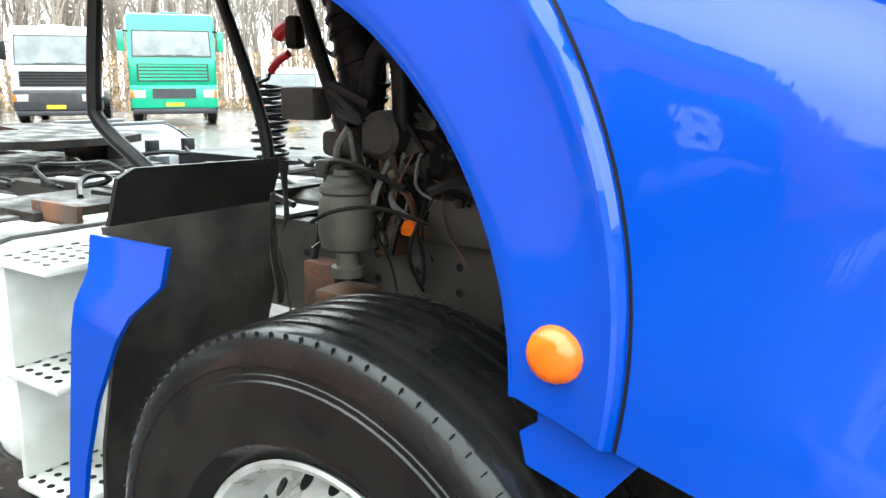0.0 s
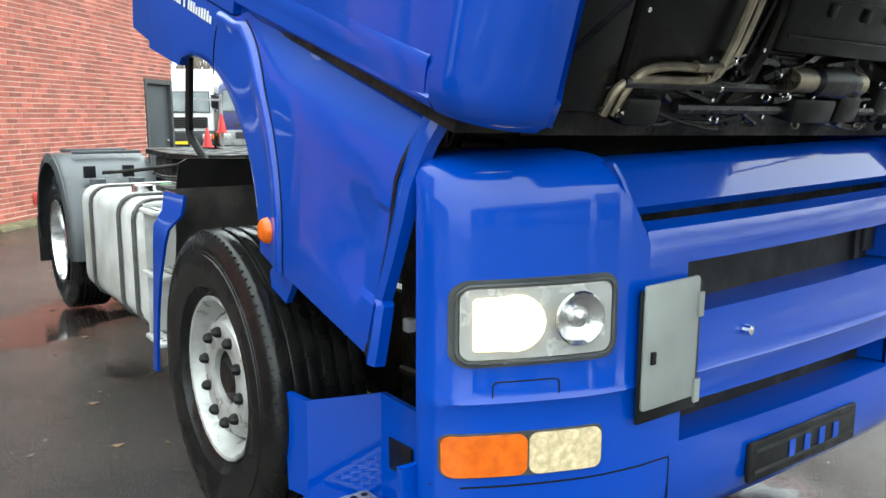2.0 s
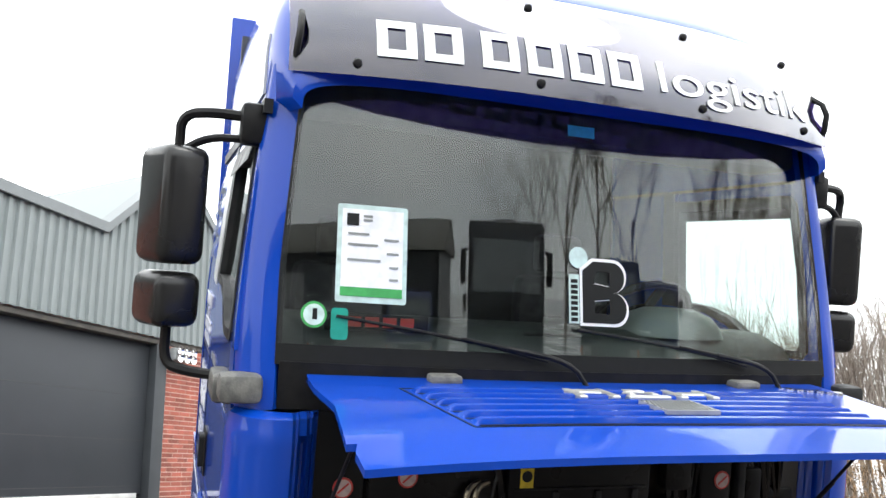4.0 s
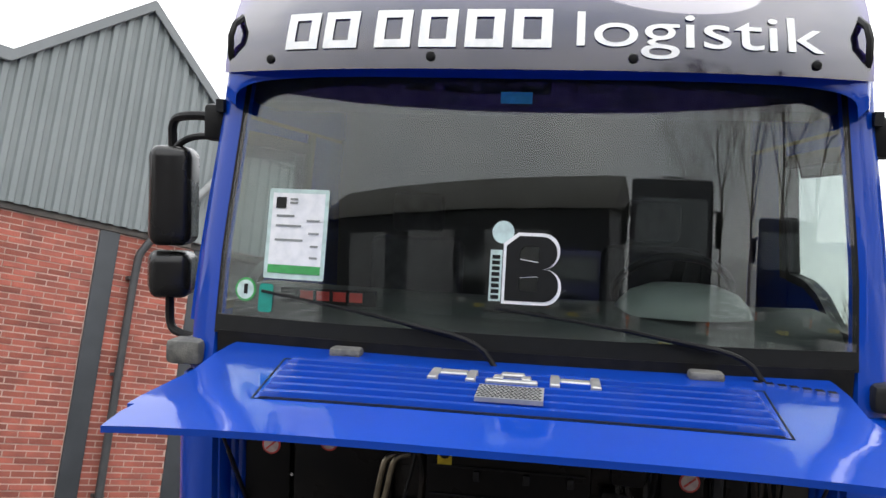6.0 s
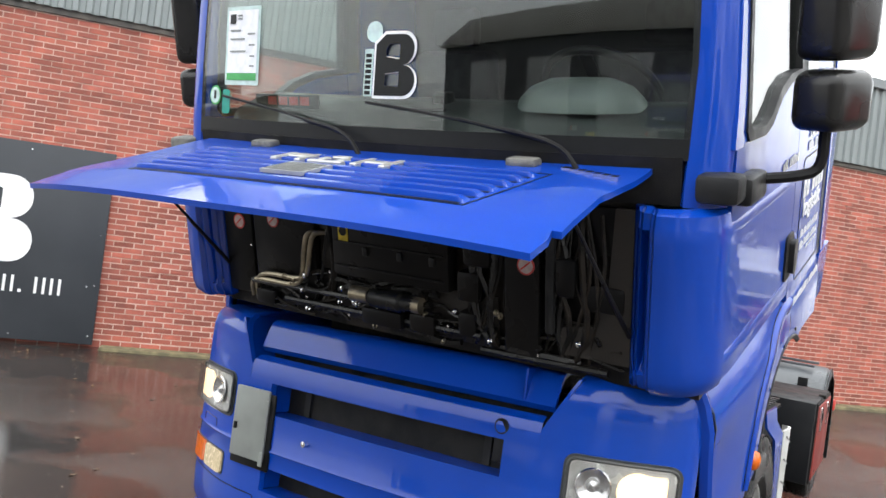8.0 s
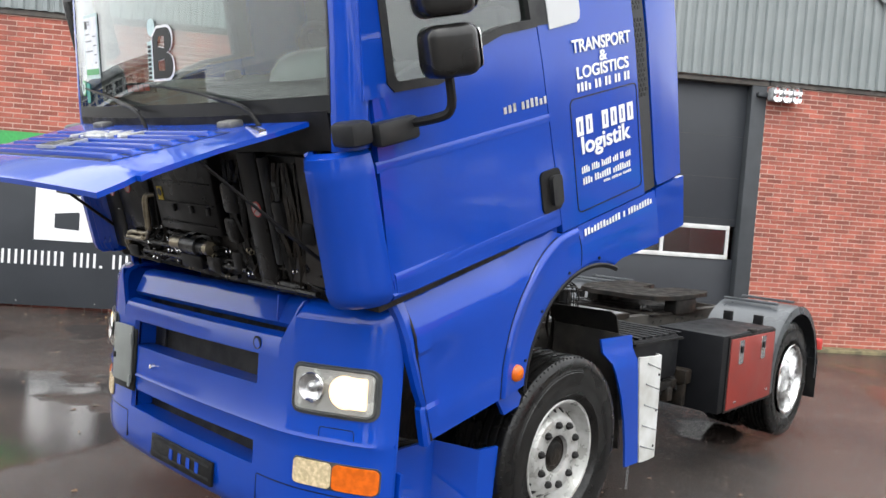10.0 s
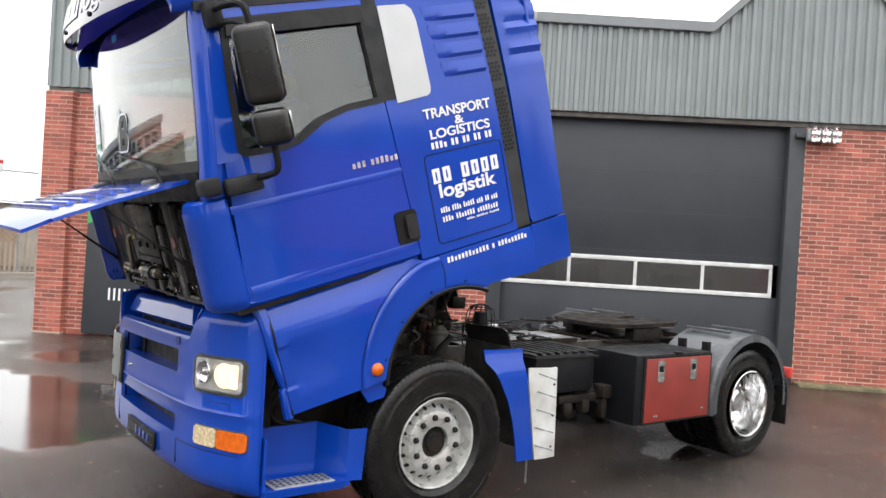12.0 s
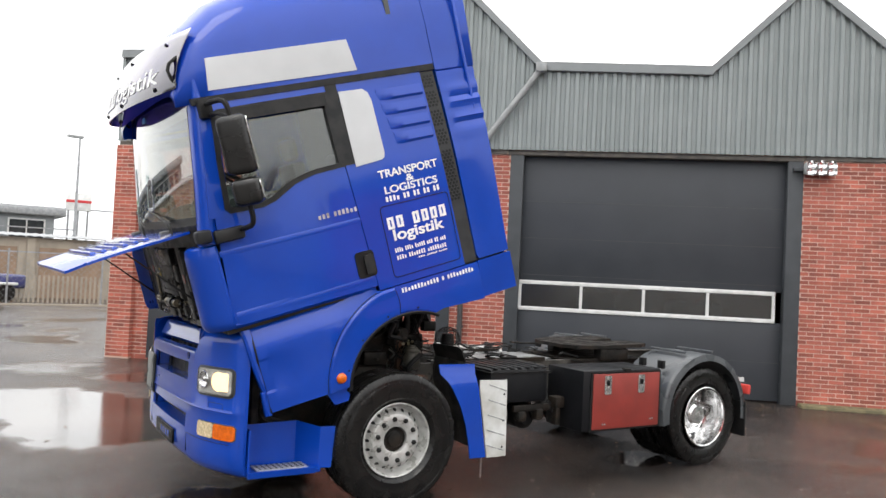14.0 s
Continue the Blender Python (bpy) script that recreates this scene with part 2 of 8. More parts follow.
def sheet(bm, rows, thick):
    """A closed panel: the grid of points and a second one moved by the vector thick (or a function of the point)."""
    f = thick if callable(thick) else (lambda p: Vector(thick))
    rows = [[Vector(p) for p in row] for row in rows]
    a = grid(bm, rows)
    b = grid(bm, [[p + f(p) for p in row] for row in rows])
    for k in (0, -1):
        for i in range(len(a[0]) - 1):
            bm.faces.new((a[k][i], a[k][i + 1], b[k][i + 1], b[k][i]))
        for i in range(len(a) - 1):
            bm.faces.new((a[i][k], a[i + 1][k], b[i + 1][k], b[i][k]))
    return bm


def prism(bm, outline, place, depth):
    """A flat outline (a list of 2D points), placed by the function place(a, b, d), extruded from d = 0 to depth."""
    lo = [bm.verts.new(place(a, b, 0.0)) for a, b in outline]
    hi = [bm.verts.new(place(a, b, depth)) for a, b in outline]
    bm.faces.new(lo)
    bm.faces.new(hi)
    for i in range(len(lo)):
        j = (i + 1) % len(lo)
        bm.faces.new((lo[i], lo[j], hi[j], hi[i]))
    return bm


def ring_prism(bm, outer, inner, place, depth):
    """A frame between two outlines with the same count of points."""
    n = len(outer)
    lay = [[bm.verts.new(place(a, b, d)) for a, b in o] for o, d in ((outer, 0.0), (outer, depth), (inner, depth), (inner, 0.0))]
    for k in range(4):
        p, q = lay[k], lay[(k + 1) % 4]
        for i in range(n):
            j = (i + 1) % n
            bm.faces.new((p[i], p[j], q[j], q[i]))
    return bm


def tube(bm, pts, r, n=8, smooth=3):
    """A round rod along a softened line of points."""
    pts = [Vector(p) for p in pts]
    for _ in range(smooth if len(pts) > 2 else 0):
        out = [pts[0]]
        for a, b in zip(pts, pts[1:]):
            out += [a.lerp(b, 0.25), a.lerp(b, 0.75)]
        pts = out + [pts[-1]]
    rings = []
    side = None
    for i, p in enumerate(pts):
        d = (pts[min(i + 1, len(pts) - 1)] - pts[max(i - 1, 0)]).normalized()
        if side is None:
            side = d.orthogonal().normalized()
        side = (side - d * side.dot(d)).normalized()
        up = d.cross(side)
        rings.append([p + (side * math.cos(t) + up * math.sin(t)) * r for t in (2 * math.pi * k / n for k in range(n))])
    vs = grid(bm, rings, closed=True)
    bm.faces.new(vs[0])
    bm.faces.new(vs[-1])
    return bm


def lathe(bm, profile, n=32, axis="y", at=(0, 0, 0), cap=False):
    """A turned form: profile of (radius, height along the axis)."""
    at = Vector(at)
    rings = []
    for r, h in profile:
        ring = []
        for k in range(n):
            t = 2 * math.pi * k / n
            a, b = r * math.cos(t), r * math.sin(t)
            ring.append(at + Vector({"y": (a, h, b), "z": (a, b, h), "x": (h, a, b)}[axis]))
        rings.append(ring)
    vs = grid(bm, rings, closed=True)
    if cap:
        bm.faces.new(vs[0])
        bm.faces.new(vs[-1])
    return bm


def rrect(x0, x1, y0, y1, r, n=4):
    """A rectangle with rounded corners, as a list of 2D points."""
    out = []
    for cx, cy, a in ((x1 - r, y1 - r, 0), (x0 + r, y1 - r, 90), (x0 + r, y0 + r, 180), (x1 - r, y0 + r, 270)):
        for k in range(n + 1):
            t = radians(a + 90 * k / n)
            out.append((cx + r * math.cos(t), cy + r * math.sin(t)))
    return out


def spread(a, b, n):
    return [a + (b - a) * i / n for i in range(n + 1)]


def words(text, size, material, parent, m, name="lettering", depth=0.002, bold=0.02):
    """Readable words as a thin mesh, in the built-in font."""
    cu = bpy.data.curves.new(name, "FONT")
    cu.body, cu.size, cu.extrude, cu.align_x, cu.align_y = text, size, depth, "CENTER", "CENTER"
    cu.offset = size * bold
    ob = bpy.data.objects.new("tmp", cu)
    scene.collection.objects.link(ob)
    me = bpy.data.meshes.new_from_object(ob.evaluated_get(bpy.context.evaluated_depsgraph_get()))
    bpy.data.objects.remove(ob)
    me.materials.clear()
    me.materials.append(material)
    return part(name, me, material, parent, m=m)


# ---- ground ----
SLOPE = (0.0006, -0.0086)


def ground_z(x, y):
    """Level yard that leans a little under the truck and falls off gently behind the workshop."""
    dx, dy = max(0, x - 1.5, -4.2 - x), max(0, abs(y) - 1.2)
    w = max(0.0, 1.0 - math.hypot(dx, dy) / 3.5)
    w = w * w * (3 - 2 * w)
    far = max(0.0, min(1.0, (-8 - x) / 10)) * max(0.0, min(1.0, (y + 2) / 8))
    return (SLOPE[0] * x + SLOPE[1] * y) * w - 0.04 * far


def ground_material():
    m = bpy.data.materials.new("wet_asphalt")
    m.use_nodes = True
    n, l = m.node_tree.nodes, m.node_tree.links
    b = n["Principled BSDF"]
    co = n.new("ShaderNodeTexCoord")
    big = n.new("ShaderNodeTexNoise")
    big.inputs["Scale"].default_value, big.inputs["Detail"].default_value = 0.42, 9.0
    l.new(co.outputs["Object"], big.inputs["Vector"])
    tone = n.new("ShaderNodeTexNoise")
    tone.inputs["Scale"].default_value, tone.inputs["Detail"].default_value = 0.9, 8.0
    l.new(co.outputs["Object"], tone.inputs["Vector"])
    ramp = n.new("ShaderNodeValToRGB")
    ramp.color_ramp.elements[0].position, ramp.color_ramp.elements[0].color = 0.35, (0.018, 0.0145, 0.013, 1)
    ramp.color_ramp.elements[1].position, ramp.color_ramp.elements[1].color = 0.66, (0.054, 0.040, 0.033, 1)
    l.new(tone.outputs["Fac"], ramp.inputs[0])
    grain = n.new("ShaderNodeTexNoise")
    grain.inputs["Scale"].default_value, grain.inputs["Detail"].default_value = 120.0, 6.0
    l.new(co.outputs["Object"], grain.inputs["Vector"])
    mix = n.new("ShaderNodeMixRGB")
    mix.blend_type = "OVERLAY"
    mix.inputs["Fac"].default_value = 0.8
    l.new(ramp.outputs[0], mix.inputs[1])
    l.new(grain.outputs["Fac"], mix.inputs[2])
    l.new(mix.outputs[0], b.inputs["Base Color"])
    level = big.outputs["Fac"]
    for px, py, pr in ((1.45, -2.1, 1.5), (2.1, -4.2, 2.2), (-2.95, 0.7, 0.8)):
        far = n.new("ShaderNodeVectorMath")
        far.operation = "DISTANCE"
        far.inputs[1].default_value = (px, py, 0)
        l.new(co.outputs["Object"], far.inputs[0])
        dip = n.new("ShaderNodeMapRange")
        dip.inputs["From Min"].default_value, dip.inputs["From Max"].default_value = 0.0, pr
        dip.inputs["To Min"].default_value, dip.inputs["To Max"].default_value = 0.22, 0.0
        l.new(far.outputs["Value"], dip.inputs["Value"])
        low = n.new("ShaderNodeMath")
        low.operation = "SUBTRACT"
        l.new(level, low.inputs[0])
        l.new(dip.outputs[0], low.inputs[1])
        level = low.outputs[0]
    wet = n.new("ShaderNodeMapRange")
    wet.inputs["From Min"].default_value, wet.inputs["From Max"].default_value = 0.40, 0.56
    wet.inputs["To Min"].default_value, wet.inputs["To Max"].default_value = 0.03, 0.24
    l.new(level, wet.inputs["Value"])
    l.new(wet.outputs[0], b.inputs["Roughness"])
    relief = n.new("ShaderNodeMapRange")
    relief.inputs["From Min"].default_value, relief.inputs["From Max"].default_value = 0.40, 0.47
    relief.inputs["To Min"].default_value, relief.inputs["To Max"].default_value = 0.03, 1.0
    l.new(level, relief.inputs["Value"])
    bp = n.new("ShaderNodeBump")
    bp.inputs["Distance"].default_value = 0.014
    l.new(relief.outputs[0], bp.inputs["Strength"])
    l.new(grain.outputs["Fac"], bp.inputs["Height"])
    l.new(bp.outputs[0], b.inputs["Normal"])
    l.new(bp.outputs[0], b.inputs["Coat Normal"])
    b.inputs["Coat Weight"].default_value = 0.3
    b.inputs["Coat Roughness"].default_value = 0.2
    return m


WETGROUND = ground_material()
bm = bmesh.new()
xs = [-600, -200, -80, -40] + spread(-30, 12, 84) + [20, 40, 80, 200, 600]
ys = [-600, -200, -80, -40] + spread(-25, 22, 94) + [30, 50, 80, 200, 600]
grid(bm, [[(x, y, ground_z(x, y)) for y in ys] for x in xs])
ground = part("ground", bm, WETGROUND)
tagged(ground, "wet dark brown asphalt yard with shallow puddles", "ground", kind="structure")

# leaf litter and grit blown over the yard
LITTER = pbr("wet_leaf_litter", (0.16, 0.09, 0.04), (0.07, 0.045, 0.03), 5, 0.5, 0.7, island=0.5)
lrng = random.Random(21)
bm = bmesh.new()
for k in range(1500):
    if k < 900:
        x, y = lrng.uniform(-7, 6), lrng.uniform(-6, 8)
    else:
        d = abs(lrng.gauss(0, 0.5)) + 0.1
        q = lrng.uniform(-5.5, 11)
        x, y = -8.29 + q * 0.782 + d * 0.652, -1.11 - q * 0.652 + d * 0.768
    z, sz, a = ground_z(x, y) + 0.003, lrng.choice((0.006, 0.008, 0.012, 0.02, 0.03)), lrng.uniform(0, 6.28)
    u, v = Vector((math.cos(a), math.sin(a), 0)) * sz, Vector((-math.sin(a), math.cos(a), 0)) * sz * lrng.uniform(0.35, 0.7)
    c = Vector((x, y, z))
    lift = Vector((0, 0, sz * lrng.uniform(0.1, 0.5)))
    ring = [bm.verts.new(p) for p in (c - u + lift, c - v, c + u * 0.9 + lift * 0.6, c + v)]
    bm.faces.new(ring)
litter = part("leaf_litter", bm, LITTER, smooth=False)
tagged(litter, "scattered wet brown leaves and grit on the asphalt", "leaves", kind="stuff")

# pale grit and small wet chips, whose pale colour also stands for wet glints
GRIT = pbr("pale_grit_and_glints", (0.17, 0.15, 0.125), (0.08, 0.07, 0.058), 5, 0.35, 0.6, island=0.6)
verts, faces = [], []
for k in range(3000):
    x, y = lrng.uniform(-6, 6), lrng.uniform(-6, 7)
    z, sz, a = ground_z(x, y) + 0.0015, lrng.choice((0.0025, 0.0035, 0.0035, 0.005, 0.008)), lrng.uniform(0, 6.28)
    c, d = math.cos(a) * sz, math.sin(a) * sz
    n = len(verts)
    verts += [(x - c, y - d, z), (x + 0.7 * d, y - 0.7 * c, z), (x + c, y + d, z), (x - 0.7 * d, y + 0.7 * c, z), (x, y, z + 0.6 * sz)]
    faces += [(n, n + 1, n + 4), (n + 1, n + 2, n + 4), (n + 2, n + 3, n + 4), (n + 3, n, n + 4)]
me = bpy.data.meshes.new("grit")
me.from_pydata(verts, [], faces)
me.materials.append(GRIT)
me.update()
grit = part("grit", me, GRIT, smooth=False)
tagged(grit, "pale grit and painted wet glints scattered over the asphalt", "grit", kind="stuff")

# ---- workshop: brick wall with ribbed cladding over it; local x runs along the wall, y out of it ----
BRICK = pbr("red_brick", (0.40, 0.112, 0.077), (0.28, 0.078, 0.056), 5, 0.72, 0.9, bump=0.5, bscale=70, island=0.36)
MORTAR = pbr("pale_mortar", (0.62, 0.45, 0.38), (0.48, 0.34, 0.28), 3, 0.9, bump=0.4, bscale=90)
CLAD = pbr("grey_green_ribbed_sheet", (0.23, 0.255, 0.255), (0.20, 0.225, 0.225), 1.2, 0.5, 0.62, bump=0.03, bscale=30)
FLASH = pbr("grey_flashing", (0.20, 0.215, 0.22), (0.17, 0.185, 0.19), 3, 0.45, 0.6)
ANTHRA = pbr("anthracite_door", (0.042, 0.046, 0.053), (0.036, 0.04, 0.046), 1.5, 0.38, 0.5, bump=0.03, bscale=140, spec=0.3)
POSTM = pbr("dark_grey_steel_post", (0.055, 0.06, 0.066), (0.045, 0.05, 0.055), 4, 0.5, 0.6, spec=0.3)
WFRAME = pbr("white_door_window_frame", (0.66, 0.66, 0.65), (0.55, 0.55, 0.54), 8, 0.4)
TIMBER = pbr("weathered_lintel", (0.13, 0.115, 0.10), (0.08, 0.075, 0.07), 6, 0.8, bump=0.3, bscale=80)
PIPEGREY = pbr("grey_drainpipe", (0.30, 0.31, 0.31), (0.24, 0.25, 0.25), 8, 0.5)
PIPEDARK = pbr("dark_drainpipe", (0.04, 0.042, 0.045), (0.055, 0.055, 0.055), 8, 0.5)
MOSS = pbr("mossy_kerb", (0.20, 0.17, 0.09), (0.10, 0.09, 0.05), 9, 0.9, bump=0.8, bscale=60)
DOORGLASS = glass("door_pane", (0.35, 0.36, 0.37), rough=0.22, gloss=0.11)

WA = radians(138.26)
WM = Matrix(((-math.cos(WA), math.sin(WA), 0, -8.358), (-math.sin(WA), -math.cos(WA), 0, -1.104), (0, 0, 1, 0), (0, 0, 0, 1))) @ Matrix.Diagonal((1.018, 1.018, 1.018, 1))
EAVES, X0, X1 = 3.92, -5.67, 11.56
ROOFLINE = [(X0, 5.25), (-1.72, 5.25), (-0.11, 6.64), (1.325, 5.25), (4.02, 5.31), (5.45, 6.72), (6.85, 5.50), (X1, 5.50)]


def roof_top(x):
    for (a, za), (b, zb) in zip(ROOFLINE, ROOFLINE[1:]):
        if a <= x <= b:
            return za + (zb - za) * (x - a) / (b - a)
    return ROOFLINE[-1][1]


OPEN = [(-0.13, 4.47, -1, 3.81), (-5.64, -4.58, -1, 2.0), (5.38, 5.62, -1, 3.92)]
wall = part("wall_workshop", boxes(
    (X0, -5.62, -0.3, -0.0045, -0.4, EAVES), (-5.62, -4.6, -0.3, -0.0045, 2.0, EAVES), (-4.6, -0.13, -0.3, -0.0045, -0.4, EAVES),
    (-0.13, 4.47, -0.3, -0.0045, 3.885, EAVES), (4.47, X1, -0.3, -0.0045, -0.1, EAVES), (X0, X0 + 0.3, -14, -0.3, -0.4, EAVES),
    (X1 - 0.3, X1, -14, -0.3, -0.2, EAVES), (X0, X1, -14.3, -14, -0.4, EAVES)), MORTAR, m=WM, smooth=False)
tagged(wall, "red brick workshop wall with pale mortar joints", "wall", kind="structure")

bm = bmesh.new()
n_rib = int((X1 - X0) / 0.15)
xs = []
for k in range(n_rib + 1):
    b0 = X0 + k * 0.15
    xs += [(b0, 0.05), (b0 + 0.055, 0.05), (b0 + 0.075, 0.085), (b0 + 0.130, 0.085)]
xs = [(min(x, X1), y) for x, y in xs]
sheet(bm, [[(x, y, EAVES - 0.03) for x, y in xs], [(x, y, min(roof_top(x), 5.15)) for x, y in xs], [(x, y, roof_top(x)) for x, y in xs]], (0, -0.012, 0))
cladding = part("cladding", bm, CLAD, m=WM, smooth=False)
tagged(cladding, "grey-green ribbed steel cladding above the brick wall", "cladding", kind="structure")
bm = bmesh.new()
for (a, za), (b, zb) in zip(ROOFLINE, ROOFLINE[1:]):
    sheet(bm, [[(a, 0.13, za - 0.10), (b, 0.13, zb - 0.10)], [(a, 0.13, za + 0.04), (b, 0.13, zb + 0.04)], [(a, -0.12, za + 0.06), (b, -0.12, zb + 0.06)]], (0, -0.01, -0.012))
trim = part("roof_trim", bm, FLASH, m=WM, smooth=False)
tagged(trim, "grey metal flashing along the zigzag roof edge", "roof trim", kind="structure")
bm = bmesh.new()
sheet(bm, [[(x, -0.05, z) for x, z in ROOFLINE], [(x, -14.3, z) for x, z in ROOFLINE]], (0, 0, -0.08))
prism(bm, [(X0, EAVES)] + ROOFLINE + [(X1, EAVES)], lambda a, b, d: (a, -14.3 + d, b), 0.1)
prism(bm, [(X0, EAVES)] + ROOFLINE + [(X1, EAVES)], lambda a, b, d: (a, -0.1 + d, b), 0.1)
roof = part("roof_workshop", bm, CLAD, m=WM, smooth=False)
tagged(roof, "grey ridged workshop roof with two gables", "roof", kind="structure")
part("roof_side", boxes((X0, X0 + 0.05, -14.2, -0.1, EAVES, 5.18)), CLAD, roof, smooth=False)
part("roof_side", boxes((X1 - 0.05, X1, -14.2, -0.1, EAVES, 5.44)), CLAD, roof, smooth=False)

# roller door with its strip of panes
sdoor = new("door_1")
sdoor.matrix_basis = WM
tagged(sdoor, "closed anthracite sectional door with a strip of four windows", "garage door", kind="structure")
bm = boxes((0.10, 4.25, -0.17, -0.12, 0.02, 1.25, 0.004), (0.10, 4.25, -0.17, -0.12, 1.735, 3.81, 0.004))
part("door_leaf", bm, ANTHRA, sdoor)
for k in range(5):
    part("door_seam", boxes((0.10, 4.25, -0.1195, -0.1175, 0.62 + 0.61 * k - 0.004, 0.62 + 0.61 * k + 0.004)), PIPEDARK, sdoor) if k not in (1,) else None
bm = bmesh.new()
box(bm, 0.20, 4.25, -0.15, -0.10, 1.245, 1.31, 0.005)
box(bm, 0.20, 4.25, -0.15, -0.10, 1.68, 1.745, 0.005)
for k in range(5):
    box(bm, 0.20 + 1.001 * k, 0.20 + 1.001 * k + 0.046, -0.148, -0.102, 1.31, 1.68)
part("window_frame", bm, WFRAME, sdoor)
for k in range(4):
    part("pane", boxes((0.246 + 1.001 * k, 1.201 + 1.001 * k, -0.13, -0.122, 1.31, 1.68)), DOORGLASS, sdoor)
part("door_label", boxes((0.62, 0.80, -0.1175, -0.115, 0.30, 0.37)), WFRAME, sdoor)
part("door_post", boxes((-0.13, 0.10, -0.2, 0.012, -0.05, 3.81, 0.006)), POSTM, sdoor)
part("door_post", boxes((4.25, 4.47, -0.2, 0.012, -0.05, 3.81, 0.006)), POSTM, sdoor)
part("lintel", boxes((-0.15, 4.52, -0.2, 0.02, 3.81, 3.885, 0.006)), TIMBER, sdoor)
part("eaves_beam", boxes((X0, -0.16, -0.05, 0.03, 3.82, 3.91, 0.004)), TIMBER, sdoor)
part("eaves_beam", boxes((4.53, X1, -0.05, 0.03, 3.82, 3.91, 0.004)), TIMBER, sdoor)
bm = boxes((0.3, 4.3, -3.0, -1.2, -0.05, 1.0), (0.8, 1.7, -2.0, -1.0, 0.9, 1.5, 0.1), (2.6, 3.3, -1.8, -1.1, 0.9, 1.6, 0.1))
part("stored_goods", bm, CLOTH, sdoor)

pdoor = new("door_2")
pdoor.matrix_basis = WM
tagged(pdoor, "closed dark grey steel side door", "door", kind="structure")
part("door_leaf", boxes((-5.56, -4.66, -0.10, -0.05, -0.3, 1.94, 0.004)), POSTM, pdoor)
part("door_frame", boxes((-5.64, -5.56, -0.2, 0.02, -0.3, 1.94), (-4.66, -4.58, -0.2, 0.02, -0.3, 1.94), (-5.64, -4.58, -0.2, 0.02, 1.94, 2.02)), PIPEDARK, pdoor)
part("door_handle", boxes((-5.50, -5.40, -0.05, 0.0, 0.92, 0.95, 0.006)), CHROME, pdoor)

post = part("steel_post", boxes((5.39, 5.61, -0.05, 0.03, -0.1, 3.815, 0.005)), POSTM, m=WM)
tagged(post, "dark grey steel column set in the brick wall", "column", kind="structure")
bm = bmesh.new()
tube(bm, [(5.19, 0.10, 0.0), (5.19, 0.10, 3.50), (5.14, 0.12, 3.68), (4.95, 0.16, 3.95)], 0.045, 12, 2)
pipe = part("downpipe", bm, PIPEDARK, m=WM)
tagged(pipe, "dark rain downpipe fixed to the brick wall", "drainpipe")
bm = bmesh.new()
tube(bm, [(4.95, 0.16, 3.95), (4.72, 0.17, 4.26), (4.08, 0.17, 5.14), (4.02, 0.17, 5.26)], 0.05, 12, 2)
part("upper_pipe", bm, PIPEGREY, pipe, "pale grey slanting rain pipe")
part("rain_hopper", boxes((3.94, 4.11, 0.09, 0.25, 5.16, 5.31, 0.01)), PIPEGREY, pipe)
for z in (0.9, 2.2, 3.3):
    part("pipe_clip", boxes((5.135, 5.245, 0.0, 0.11, z, z + 0.035)), PIPEDARK, pipe)

lamp = new("wall_lamp")
lamp.matrix_basis = WM @ Matrix.Translation((-0.345, 0.0, 3.68))
tagged(lamp, "silver floodlight with round reflectors on the brick wall", "lamp")
part("housing", boxes((-0.24, 0.24, 0.05, 0.17, -0.09, 0.10, 0.03)), PIPEGREY, lamp)
part("bracket", boxes((0.2, 0.38, 0.0, 0.08, -0.03, 0.03, 0.006)), POSTM, lamp)
bm = bmesh.new()
lathe(bm, [(0.005, 0.17), (0.045, 0.175), (0.066, 0.195), (0.07, 0.20)], 16, "y")
refl = finish(bm, "reflector", CHROME)
for i in range(3):
    for j in range(2):
        part("reflector", refl, CHROME, lamp, m=Matrix.Translation((-0.15 + 0.15 * i, 0.0, -0.045 + 0.1 * j)))

kerb = part("kerb_strip", boxes((X0, -0.15, 0.0, 0.28, -0.35, 0.045, 0.02), (4.5, 8.1, 0.0, 0.25, -0.1, 0.035, 0.02)), MOSS, m=WM)
tagged(kerb, "mossy concrete strip along the foot of the wall", "kerb", kind="structure")

# advertising board; its words and mark are plain shapes
board = new("sign_board")
board.matrix_basis = WM @ Matrix.Translation((8.19, 0.04, 0.03)) @ pose(0, 0, 0, 0.8)
tagged(board, "large anthracite board with a white logo, leaning on the wall", "sign")
part("panel", boxes((0.0, 2.60, 0.0, 0.03, 0.0, 2.28, 0.004)), ANTHRA, board)


